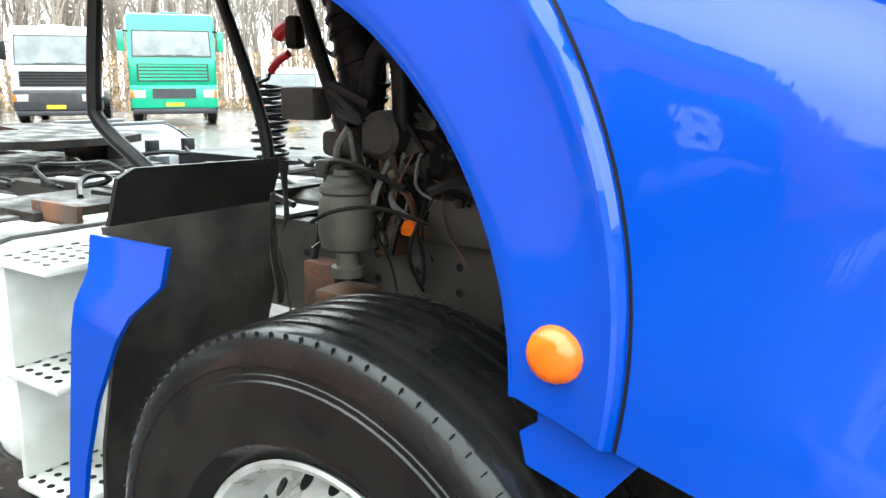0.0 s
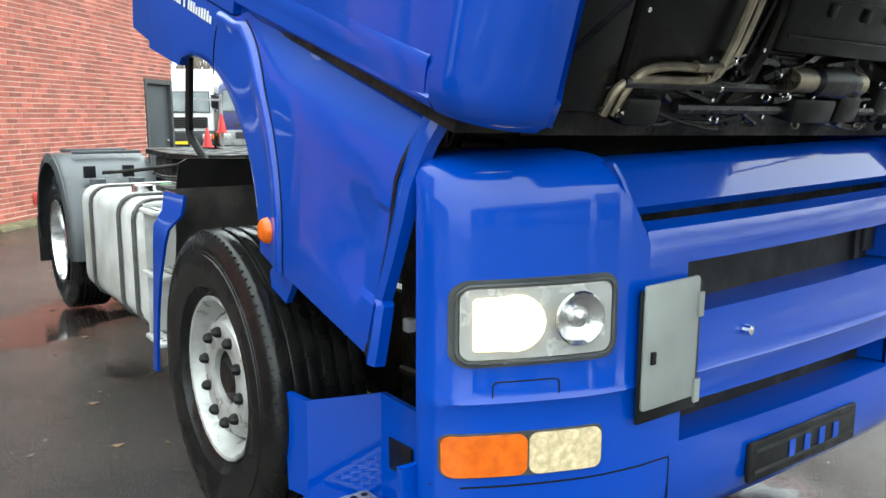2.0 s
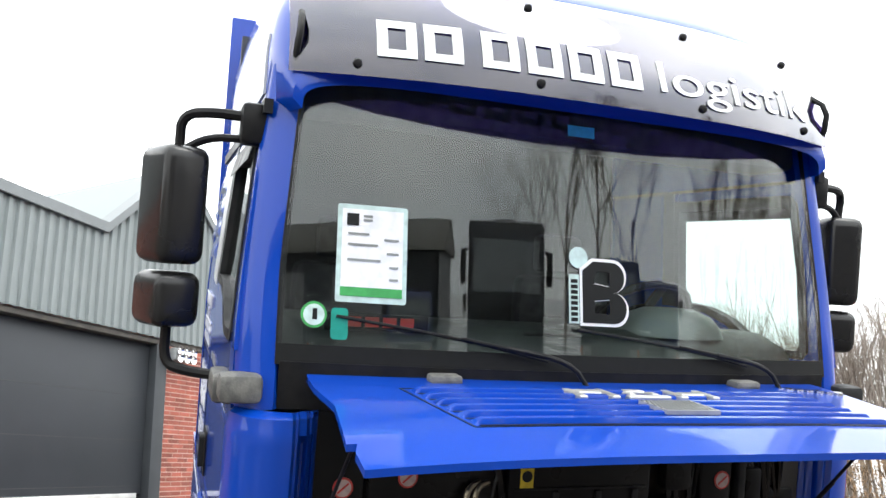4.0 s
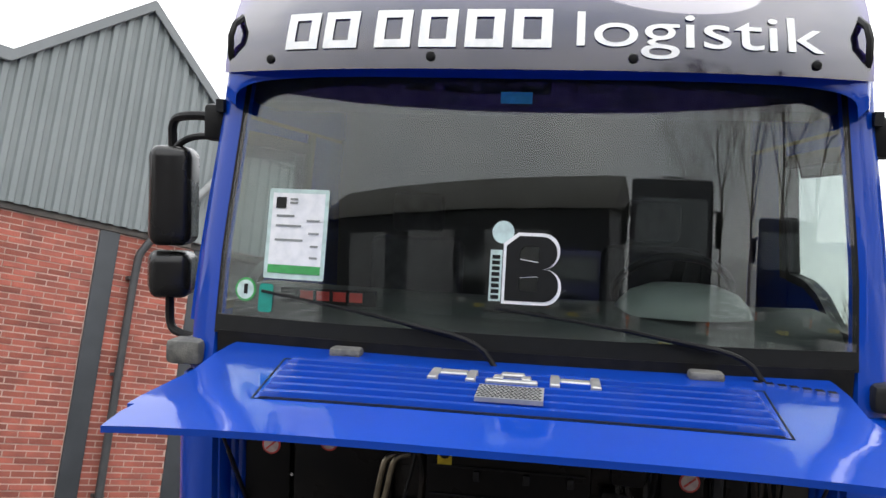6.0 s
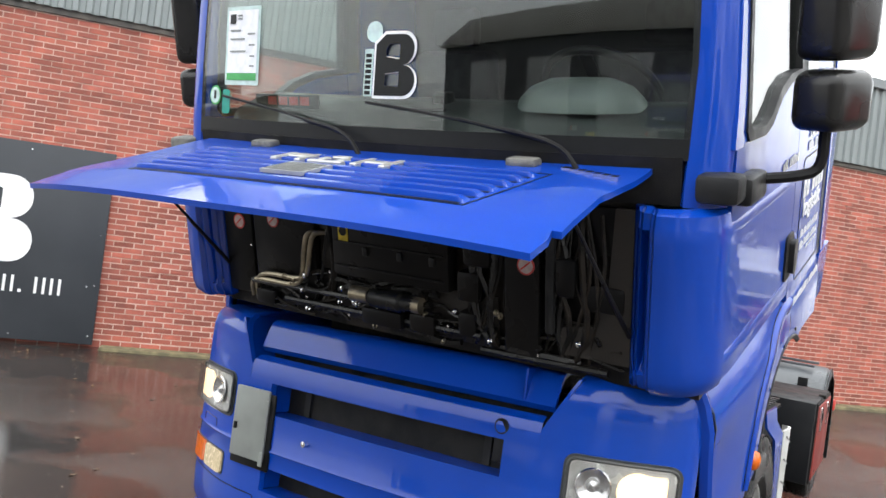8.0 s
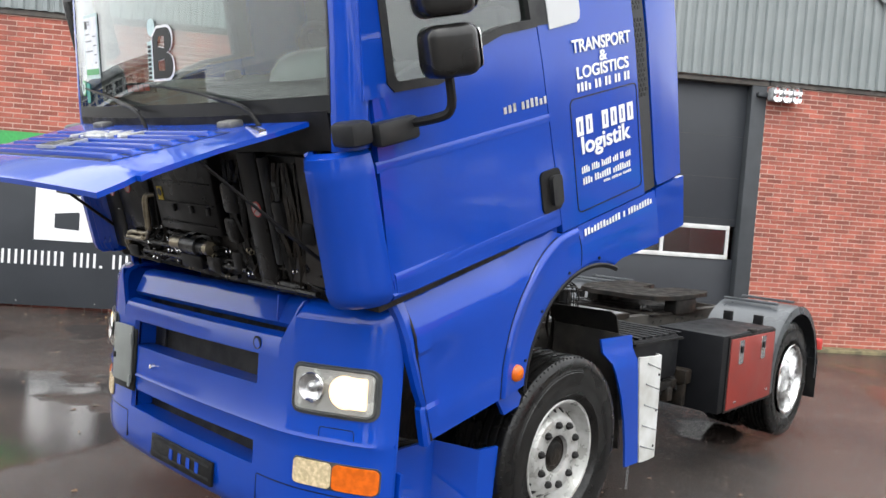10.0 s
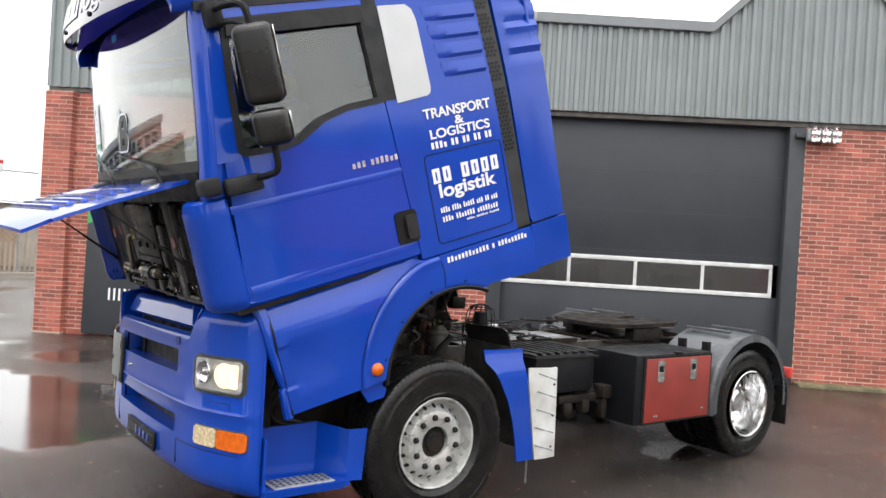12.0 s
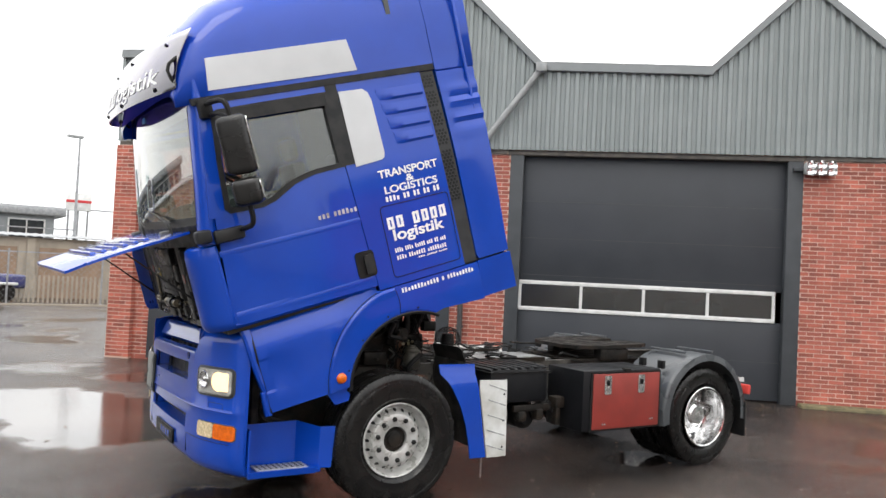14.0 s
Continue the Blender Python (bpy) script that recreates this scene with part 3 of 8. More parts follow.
def logo_shape(bm, w, h, place, depth):
    """A chamfered block with two round lobes and two openings, w by h, from its lower left."""
    def lobe(x0, x1, y0, y1, r):
        pts = [(x0, y0), (x1 - r, y0)]
        pts += [(x1 - r + r * math.cos(radians(t)), y0 + r + r * math.sin(radians(t))) for t in range(-75, 1, 15)]
        pts += [(x1 - r + r * math.cos(radians(t)), y1 - r + r * math.sin(radians(t))) for t in range(0, 91, 15)]
        return pts + [(x0, y1)]
    half = h * 0.5
    for y0, y1, cut in ((0.0, half, 0.0), (half, h, 0.24 * w)):
        o = lobe(0, w if cut == 0 else w * 0.96, y0, y1, half * 0.48)
        if cut:
            o = o[:-1] + [(cut, y1), (0, y1 - cut * 0.8)]
        n = len(o)
        cx, cy, rx, ry = 0.44 * w, (y0 + y1) / 2 + (0.02 * h if cut == 0 else -0.03 * h), 0.17 * w, half * 0.24
        inner = []
        for px, py in o:
            t = math.atan2(py - cy, px - cx)
            k = 1 / max(abs(math.cos(t)) / rx, abs(math.sin(t)) / ry)
            inner.append((cx + k * math.cos(t), cy + k * math.sin(t)))
        ring_prism(bm, o, inner, place, depth)
    return bm


bm = bmesh.new()
logo_shape(bm, 0.93, 1.0, lambda a, b, d: (1.71 - a, 0.031 + d, 0.88 + b), 0.006)
part("logo", bm, WHITE, board, "white block-shaped logo", smooth=False)
for k in range(11):
    wd = 0.035 if k in (5, 8) else 0.115
    h = 0.035 if k == 8 else 0.19
    x = 2.19 - 0.166 * k
    bm = bmesh.new()
    if wd < 0.05:
        box(bm, x - wd, x, 0.031, 0.035, 0.545, 0.545 + h)
    else:
        for q in (x - wd, x - 0.03):
            box(bm, q, q + 0.03, 0.031, 0.035, 0.545, 0.545 + h)
    part("letter_bar", bm, WHITE, board, smooth=False)
bm = bmesh.new()
prism(bm, [(1.30, 2.279), (2.599, 2.279), (2.599, 1.72)], lambda a, b, d: (a, 0.031 + d, b), 0.003)
part("green_corner", bm, GREEN, board, "green corner field")
for x, z in ((0.06, 0.1), (0.06, 0.7), (0.06, 1.3), (0.06, 2.1), (0.9, 0.06), (1.9, 0.06), (0.9, 2.2), (0.14, 0.68)):
    part("screw", boxes((x - 0.008, x + 0.008, 0.03, 0.034, z - 0.008, z + 0.008)), CHROME, board)

# ---- the tractor unit: everything hangs under one Empty ----
truck = new("tractor_truck")
truck.matrix_basis = Matrix(((1.007, 0.0023, 0.0011, -0.0152), (-0.0022, 0.9688, 0.0029, 0.0382), (-0.0032, -0.0104, 0.9955, 0.0064), (0, 0, 0, 1)))
tagged(truck, "blue tractor truck with its cab tilted forward and front flap open", "truck")
PIV, TIP = Vector((1.2, 0, 0.75)), 17.0
CAB = Matrix(((0.9995, 0.011, 0.0025, 0.0343), (-0.0106, 0.9966, 0.0046, 0.0375), (-0.0071, -0.0121, 0.9863, 0.0326), (0, 0, 0, 1))) @ Matrix.Translation((0.3, 1.24, 0)) @ pose(0, 0, 0, 0, 0, -0.6) @ Matrix.Translation((-0.3, -1.24, 0)) @ Matrix.Translation(PIV) @ pose(0, 0, 0, 0, TIP, 0) @ Matrix.Translation(-PIV)


def cabpart(name, bm, material, label="", angle=35.0, smooth=True):
    return part(name, bm, material, truck, label, m=CAB, angle=angle, smooth=smooth)


def ys(u, w):
    """Half width of the cab's side."""
    return 1.24 - 0.06 * max(0.0, (w - 2.2) / 0.8) ** 1.3 - 0.012 * max(0.0, (u - 0.95) / 0.16) ** 2


def uws(y, w):
    """The windscreen's curved face."""
    return 1.245 - 0.18 * (w - 2.17) - 0.075 * (abs(y) / 1.05) ** 2.2


def wsy(w):
    """Half width of the windscreen."""
    return 1.115 - 0.045 * max(0.0, (w - 2.45) / 0.65)


def udoor(w):
    """Front edge of the door."""
    return 1.11 if w < 2.0 else 1.11 - 0.15 * (w - 2.0) / 0.94


def side_sheet(lo, hi, nu, nw, sg, off=0.0, thick=0.035):
    """A panel in the cab's side between a lower and an upper curve of (u, w)."""
    bm = bmesh.new()
    rows = []
    for j in range(nw + 1):
        t = j / nw
        row = []
        for (a, b), (c, d) in zip(lo, hi):
            u, w = a + (c - a) * t, b + (d - b) * t
            row.append((u, sg * (ys(u, w) + off), w))
        rows.append(row)
    return sheet(bm, rows, (0, -sg * thick, 0))


def line(a, b, n):
    return [(a[0] + (b[0] - a[0]) * i / n, a[1] + (b[1] - a[1]) * i / n) for i in range(n + 1)]


def polyline(pts, n):
    """n + 1 points evenly along a broken line."""
    seg = [math.dist(a, b) for a, b in zip(pts, pts[1:])]
    out = []
    for i in range(n + 1):
        d = sum(seg) * i / n
        for (a, b), s in zip(zip(pts, pts[1:]), seg):
            if d <= s + 1e-9:
                t = d / s
                out.append((a[0] + (b[0] - a[0]) * t, a[1] + (b[1] - a[1]) * t))
                break
            d -= s
    return out



def cab_side(sg):
    flip = Matrix(((-sg, 0, 0, 0), (0, 0, sg, 0), (0, 1, 0, 0), (0, 0, 0, 1)))
    sill = [(0.055, 2.335), (0.30, 2.325), (0.46, 2.285), (0.62, 2.20), (0.72, 2.175), (1.06, 2.185)]
    # door with its window opening
    door = cabpart("cab_door", side_sheet(line((0.005, 1.40), (1.105, 1.41), 22), polyline(sill, 22), 22, 10, sg), BLUE, "blue cab door with a tinted window")
    bm = bmesh.new()
    sheet(bm, [[(u, sg * (ys(u, w) + 0.0006 + h * (u - 0.66) / 0.42), w) for u in spread(0.66, 1.08, 8)] for w, h in ((1.503, 0.0), (1.492, 0.007), (1.46, 0.005), (1.418, 0.0))], (0, -sg * 0.004, 0))
    part("door_crease", bm, BLUE, door)
    bm = bmesh.new()
    for i, (w0, h) in enumerate(((1.47, 0.0035), (1.93, 0.005))):
        sheet(bm, [[(u, sg * (ys(u, w0) + 0.001), w0 - 0.03) for u in spread(0.03, 1.09, 8)], [(u, sg * (ys(u, w0) + h), w0) for u in spread(0.03, 1.09, 8)], [(u, sg * (ys(u, w0) + 0.001), w0 + 0.012) for u in spread(0.03, 1.09, 8)]], (0, -sg * 0.01, 0))
    part("door_crease", bm, BLUE, door)
    bm = bmesh.new()
    lo, hi = line((-0.045, 2.34), (0.06, 2.34), 6), line((-0.035, 2.945), (0.055, 2.945), 6)
    sheet(bm, [[(u, sg * (ys(u, w) + 0.004), w) for u, w in lo], [(u, sg * (ys(u, w) + 0.004), w) for u, w in hi]], (0, -sg * 0.05, 0))
    outer = [(0.055, 2.335), (0.30, 2.325), (0.46, 2.285), (0.62, 2.20), (0.72, 2.175), (0.955, 2.18), (0.985, 2.215), (0.955, 2.55), (0.915, 2.86), (0.875, 2.895), (0.5, 2.90), (0.055, 2.90)]
    inner = [(0.095, 2.37), (0.31, 2.36), (0.48, 2.32), (0.64, 2.235), (0.73, 2.21), (0.925, 2.215), (0.945, 2.24), (0.92, 2.55), (0.878, 2.82), (0.85, 2.842), (0.5, 2.845), (0.095, 2.845)]
    ring_prism(bm, outer, inner, lambda a, b, d: (a, sg * (ys(a, b) + 0.006 - d), b), 0.05)
    part("window_frame", bm, TRIM, door, "black rubber and plastic window surround")
    bm = bmesh.new()
    lo, hi = line((0.955, 2.17), (1.105, 2.17), 3), line((0.87, 2.945), (0.968, 2.945), 3)
    sheet(bm, [[(a[0] + (b[0] - a[0]) * t, sg * ys(1.0, a[1] + (b[1] - a[1]) * t), a[1] + (b[1] - a[1]) * t) for a, b in zip(lo, hi)] for t in spread(0, 1, 8)], (0, -sg * 0.03, 0))
    sheet(bm, [[(u, sg * (ys(u, w) + 0.001), w) for u in spread(0.06, 0.90, 6)] for w in (2.885, 2.945)], (0, -sg * 0.03, 0))
    part("door_header", bm, BLUE, door)
    bm = bmesh.new()
    prism(bm, inner, lambda a, b, d: (a, sg * (ys(a, b) - 0.02 - d), b), 0.004)
    pane = part("side_window", bm, SIDEGLASS, door, "tinted side window", smooth=False)
    pane.visible_shadow = False
    bm = bmesh.new()
    sheet(bm, [[(u, sg * (ys(u, 2.86) + 0.03), 2.80) for u in spread(0.08, 0.90, 8)], [(u, sg * (ys(u, 2.9) + 0.012), 2.885) for u in spread(0.07, 0.88, 8)]], (0, -sg * 0.004, 0))
    part("wind_deflector", bm, BLACK, door)
    hd = part("handle_recess", prism(bmesh.new(), rrect(-0.012, 0.142, 1.485, 1.685, 0.03), lambda a, b, d: (a, sg * (1.236 + d), b), 0.012), BLACK, door)
    part("door_handle", prism(bmesh.new(), rrect(0.004, 0.08, 1.51, 1.655, 0.02), lambda a, b, d: (a, sg * (1.248 + d), b), 0.022), TRIM, hd)
    # A pillar, lower corner, side behind the door
    bm = bmesh.new()
    rows = []
    for w in spread(2.0, 3.12, 12):
        a0, y0 = uws(wsy(w), w), wsy(w) - 0.002
        u1 = udoor(min(w, 2.94)) - 0.002
        y1 = ys(u1, w)
        rows.append([(u1 + (a0 - u1) * math.cos(t * math.pi / 2), sg * (y0 + (y1 - y0) * math.sin(t * math.pi / 2)), w) for t in spread(0, 1, 8)])
    sheet(bm, rows, (-0.03, -sg * 0.02, 0))
    cabpart("windscreen_pillar", bm, BLUE)
    bm = bmesh.new()
    rows = []
    for w, k in ((1.395, 0.03), (1.418, 0.008), (1.455, 0.0), (1.49, 0.0), (1.6, 0.0), (1.8, 0.0), (1.90, 0.0), (1.935, 0.0), (1.95, 0.004), (1.985, 0.01), (2.0, 0.035)):
        a0, y0, u1, y1 = 1.285 - k, 1.06, 1.114, 1.25 - k
        gr = 1.205 if 1.47 < w < 1.92 else 1.256 - k
        rows.append([(1.16, sg * 0.985, w), (1.225, sg * 0.99, w), (1.236 - k, sg * 0.998, w), (1.246 - k, sg * 1.006, w), (gr, sg * 1.012, w), (gr, sg * 1.036, w), (1.262 - k, sg * 1.046, w)] + [(u1 + (a0 - u1) * math.cos(t * math.pi / 2), sg * (y0 + (y1 - y0) * math.sin(t * math.pi / 2)), w) for t in spread(0, 1, 10)])
    sheet(bm, rows, (-0.02, -sg * 0.02, 0))
    corner = cabpart("corner_panel", bm, BLUE, "rounded blue front corner panel with a tall slot")
        # panel behind the door, with pressed ribs, locker and silver pane
    rear = cabpart("sleeper_side", side_sheet(line((-0.002, 1.36), (-0.775, 1.36), 14), line((0.078, 2.945), (-0.755, 2.945), 14), 14, 10, sg), BLUE, "blue sleeper side with pressed ribs")
    bm = bmesh.new()
    for k in range(4):
        w0 = 2.46 + 0.115 * k
        us = spread(-0.40 + 0.02 * k, -0.735, 8)
        sheet(bm, [[(u, sg * (ys(u, w0) + 0.0005), w0 - 0.045) for u in us], [(u, sg * (ys(u, w0) + 0.016 * min(1, 4 * i / 8)), w0 - 0.02) for i, u in enumerate(us)], [(u, sg * (ys(u, w0) + 0.010 * min(1, 4 * i / 8)), w0 + 0.015) for i, u in enumerate(us)], [(u, sg * (ys(u, w0) + 0.0005), w0 + 0.05) for u in us]], (0, -sg * 0.012, 0))
    part("pressed_panel", bm, BLUE, rear)
    part("rear_side_window", prism(bmesh.new(), [(-0.03, 2.315), (-0.25, 2.33), (-0.275, 2.345), (-0.285, 2.38), (-0.287, 2.78), (-0.27, 2.85), (-0.23, 2.88), (-0.04, 2.885)], lambda a, b, d: (a, sg * (ys(a, b) + 0.002 + d), b), 0.006), SILVERF, rear, "pane blanked with silver film")
    bm = bmesh.new()
    ring_prism(bm, rrect(-0.752, -0.140, 1.415, 1.978, 0.035), rrect(-0.746, -0.146, 1.421, 1.972, 0.03), lambda a, b, d: (a, sg * (1.2392 + d), b), 0.003)
    part("locker_seam", bm, INK, rear)
    # vent strip
    vent = cabpart("vent_strip", side_sheet(line((-0.775, 1.37), (-0.895, 1.37), 4), line((-0.757, 2.94), (-0.877, 2.94), 4), 4, 8, sg, -0.006), VENTGREY, "dark strip of hexagonal air vents")
    bm = bmesh.new()
    for blk in range(5):
        for r in range(16 if blk == 0 else 5):
            for c in range(3):
                w0 = (1.90 + r * 0.026) if blk == 0 else (2.20 + 0.155 * blk + r * 0.026)
                if w0 > 2.92:
                    continue
                u0 = -0.79 - c * 0.031 - (r % 2) * 0.0155 + 0.018 * (w0 - 1.37) / 1.57
                prism(bm, [(u0 + 0.012 * math.cos(radians(60 * q)), w0 + 0.012 * math.sin(radians(60 * q))) for q in range(6)], lambda a, b, d: (a, sg * (ys(a, b) - 0.006 + d), b), 0.0025)
    part("vent_pattern", bm, INK, vent, smooth=False, kind="stuff")
    # rear fairing
    def fair(lo, hi, ribs):
        bm = bmesh.new()
        rows = []
        for w in spread(lo, hi, 36):
            row = []
            for i, u in enumerate(spread(-0.90 - 0.02 * (w < 1.4), -1.225 - 0.03 * max(0.0, w - 1.4) - 0.06 * max(0.0, w - 2.95), 8)):
                amp = 0.012 * math.sin((w - 2.40) / 0.115 * 2 * math.pi) if ribs and 2.40 < w < 2.86 else 0.0
                row.append((u, sg * (ys(u, min(w, 3.0)) - 0.02 * (i / 8) ** 2 + amp * min(1, i / 2) - 0.25 * max(0, w - 3.0) ** 1.6), w))
            rows.append(row)
        return sheet(bm, rows, (0, -sg * 0.03, 0))
    cabpart("rear_fairing", fair(1.375, 2.925, True), BLUE, "blue rear side fairing")
    bm = bmesh.new()
    sheet(bm, [[(u, sg * (1.22 + 0.02 * t), 1.05 + 0.31 * t) for u in spread(-0.90, -1.235 + 0.01 * t, 4)] for t in spread(0, 1, 4)], (0, -sg * 0.03, 0))
    cabpart("fairing_foot", bm, BLUE)
    # lower panel, arch and flare
    bm = bmesh.new()
    au, aw, ar, a0, a1 = (-0.137, 0.565, 0.566, 16.0, 120.0) if sg > 0 else (-0.215, 0.535, 0.625, 17.0, 114.0)
    su, sw, sr, s0, s1 = (-0.166, 0.622, 0.746, 8.0, 75.0) if sg > 0 else (-0.226, 0.644, 0.770, 6.0, 68.0)

    def rim(u0, w0, r, p, q, n):
        return [(u0 + r * math.cos(radians(a)), w0 + r * math.sin(radians(a))) for a in spread(p, q, n)]

    lo = line((1.004, 0.732), (0.42, 0.722), 14)[:-1] + rim(au, aw, ar, a0, a1, 26) + line((-0.50, 1.07), (-0.895, 1.04), 6)
    hi = [(u, 1.352 + 0.10 * max(0.0, min(1.0, u / 0.2))) for u, w in lo]

    def lean(u, w):
        """Half width of the lower panel, whose top rolls in under the door."""
        dent = 0.009 * max(0.0, min(1.0, (u - 0.66) / 0.34)) * max(0.0, min(1.0, (w - 0.872) / 0.016, (1.127 - w) / 0.016))
        roll = max(0.15, min(1.0, (u + 0.1) / 0.5))
        return 1.243 - 0.026 * max(0.0, min(1.0, (u - 0.5) / 0.5)) - 0.008 * max(0.0, (0.8 - w) / 0.115) ** 2 - 0.095 * roll * max(0.0, (w - 1.20) / 0.20) ** 1.5 - dent

    rows = []
    for t in (0, 0.08, 0.195, 0.222, 0.38, 0.526, 0.552, 0.65, 0.7, 0.75, 0.8, 0.85, 0.9, 0.95, 1):
        rows.append([(u + (c - u) * t, sg * lean(u + (c - u) * t, w + (d - w) * t), w + (d - w) * t) for (u, w), (c, d) in zip(lo, hi)])
    sheet(bm, rows, (0, -sg * 0.03, 0))
    low = cabpart("lower_side_panel", bm, BLUE, "blue panel below the door", angle=20)
    bm = bmesh.new()
    sheet(bm, [[(u, sg * 1.236, 1.408 + 0.009 * u) for u in spread(0.02, 1.10, 10)], [(u, sg * 1.222, 1.392 + 0.005 * u) for u in spread(0.02, 1.10, 10)], [(u, sg * (lean(u, 1.365) - 0.004), 1.366) for u in spread(0.02, 1.10, 10)]], (0, -sg * 0.01, 0.012))
    part("door_sill", bm, BLUE, low)
    # the flare: a band between the arch and a seam that runs up to the door, with a sharp ridge along the seam
    seam = rim(su, sw, sr, s0, s1, 22) + line((su + sr * math.cos(radians(s1)), 1.349), (-0.12, 1.352), 4)[1:]
    edge = rim(au, aw, ar + 0.001, a0 + 0.3, 88 if sg > 0 else 81, len(seam) - 1)
    bm = bmesh.new()
    rows = []
    for k, d in ((0, -0.004), (0.025, 0.004), (0.06, 0.0125), (0.10, 0.0155), (0.15, 0.014), (0.22, 0.009), (0.35, 0.006), (0.6, 0.005), (0.85, 0.005), (0.96, 0.004), (1.0, 0.0)):
        rows.append([(u + (c - u) * k, sg * (lean(u + (c - u) * k, w + (e - w) * k) + d), w + (e - w) * k) for (u, w), (c, e) in zip(seam, edge)])
    sheet(bm, rows, (0, -sg * 0.02, 0))
    full = rim(au, aw, ar, a0, a1, 30)
    inner = rim(au, aw, ar + 0.008, a0, a1, 30)
    sheet(bm, [[(u, sg * 1.243, w) for u, w in full], [(u, sg * 1.13, w) for u, w in inner]], lambda p: Vector((p.x - au, 0, p.z - aw)).normalized() * 0.015)
    flare = part("wheel_arch_flare", bm, BLUE, low, angle=28)
    bm = bmesh.new()
    out = rim(su, sw, sr + 0.004, s0, s1, 22) + line((su + (sr + 0.004) * math.cos(radians(s1)), 1.349), (-0.12, 1.352), 4)[1:]
    sheet(bm, [[(u, sg * (lean(u, w) + 0.0025), w) for u, w in seam[:23]], [(u, sg * (lean(u, w) + 0.0025), w) for u, w in out[:23]]], (0, -sg * 0.006, 0))
    sheet(bm, [[(-0.122 - 0.02 * math.sin(math.pi * k), sg * (lean(-0.12, 1.14 + 0.212 * k) + 0.0035), 1.138 + 0.212 * k) for k in spread(0, 1, 6)], [(-0.118 - 0.02 * math.sin(math.pi * k), sg * (lean(-0.12, 1.14 + 0.212 * k) + 0.0035), 1.138 + 0.212 * k) for k in spread(0, 1, 6)]], (0, -sg * 0.004, 0))
    part("flare_seam", bm, INK, low)
    if sg > 0:
        bm = bmesh.new()
        sheet(bm, [[(u, 1.244, w) for u, w in rim(au, aw, ar + 0.002, a0 - 3, a1 + 4, 30)], [(u, 1.249, w) for u, w in rim(au, aw, ar - 0.006, a0 - 3, a1 + 4, 30)], [(u, 1.240, w) for u, w in rim(au, aw, ar - 0.024, a0 - 3, a1 + 4, 30)]], (0, -0.008, 0))
        part("arch_edging", bm, BLACK, low, "black rubber lip")
        for a in (28, 52, 78, 104):
            u, w = rim(au, aw, ar + 0.028, a, a, 1)[0]
            bm = bmesh.new()
            prism(bm, [(u + 0.008 * math.cos(radians(60 * q)), w + 0.008 * math.sin(radians(60 * q))) for q in range(6)], lambda p, q, d: (p, 1.246 + d, q), 0.007)
            part("rim_bolt", bm, INK, low)
    bm = bmesh.new()
    lathe(bm, [(0.0, 0.026), (0.02, 0.024), (0.034, 0.016), (0.039, 0.006), (0.042, -0.01)], 18, "y")
    marker = finish(bm, "side_marker", ORANGE)
    part("side_marker", marker, ORANGE, low, "orange round side indicator", m=Matrix.Translation((0.456 if sg > 0 else 0.427, sg * 1.249, 0.809 if sg > 0 else 0.813)) @ (Matrix.Identity(4) if sg > 0 else pose(0, 0, 0, 180)))
    bm = bmesh.new()
    fr = lambda w: 1.008 + 0.010 * max(0.0, 1 - abs(w - 1.12) / 0.2)
    sy = lambda w: 1.222 - 0.06 * max(0.0, (w - 1.22) / 0.18) ** 1.3
    sheet(bm, [[(fr(w) + 0.002, sg * (sy(w) - 0.006), w), (fr(w) + 0.02 + k, sg * sy(w), w), (fr(w) + 0.036 + k, sg * (sy(w) - 0.012), w), (fr(w) + 0.040 + k, sg * (sy(w) - 0.04), w)] for w, k in ((0.718, 0.0), (0.76, 0.0), (0.885, -0.006), (0.895, -0.018), (1.0, -0.006), (1.12, 0.0), (1.2, 0.008), (1.3, 0.016), (1.44, 0.026))], (-0.008, -sg * 0.006, 0))
    part("edge_strip", bm, BLUE, low)
    bm = bmesh.new()
    sheet(bm, [[(fr(w) - 0.010, sg * (lean(1.0, w) + 0.003), w), (fr(w) + 0.003, sg * (lean(1.0, w) + 0.003), w)] for w in (0.73, 0.9, 1.05, 1.12, 1.2, 1.25, 1.3, 1.35, 1.40, 1.44)], (0, -sg * 0.02, 0))
    part("edge_seal", bm, INK, low)
    prism_bm = bmesh.new()
    prism(prism_bm, [(0.41, 0.735), (0.58, 0.735), (0.54, 0.622), (0.43, 0.618), (0.405, 0.66), (0.425, 0.69)], lambda a, b, d: (a, sg * (1.215 - d), b), 0.02)
    part("lower_lug", prism_bm, BLUE, low)
    # mirrors and the weathered hinge blocks
    bm = bmesh.new()
    box(bm, 0.90, 1.105, sg * 1.235, sg * 1.30, 2.0, 2.09, 0.018)
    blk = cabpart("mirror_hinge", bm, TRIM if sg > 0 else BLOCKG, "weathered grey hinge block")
    bm = bmesh.new()
    box(bm, 1.115, 1.215, sg * 1.15, sg * 1.285, 2.02, 2.11, 0.02)
    part("hinge_cap", bm, TRIM if sg > 0 else BLOCKG, blk)
    bm = bmesh.new()
    tube(bm, [(0.95, sg * 1.19, 2.93), (0.93, sg * 1.34, 2.94), (0.87, sg * 1.45, 2.93), (0.86, sg * 1.45, 2.82)], 0.018, 8, 2)
    tube(bm, [(0.94, sg * 1.22, 2.86), (0.90, sg * 1.36, 2.86), (0.87, sg * 1.45, 2.80)], 0.014, 8, 2)
    box(bm, 0.90, 0.99, sg * 1.17, sg * 1.26, 2.84, 2.98, 0.02)
    arm = cabpart("mirror_arm", bm, BLACK, "black tubular mirror arm")
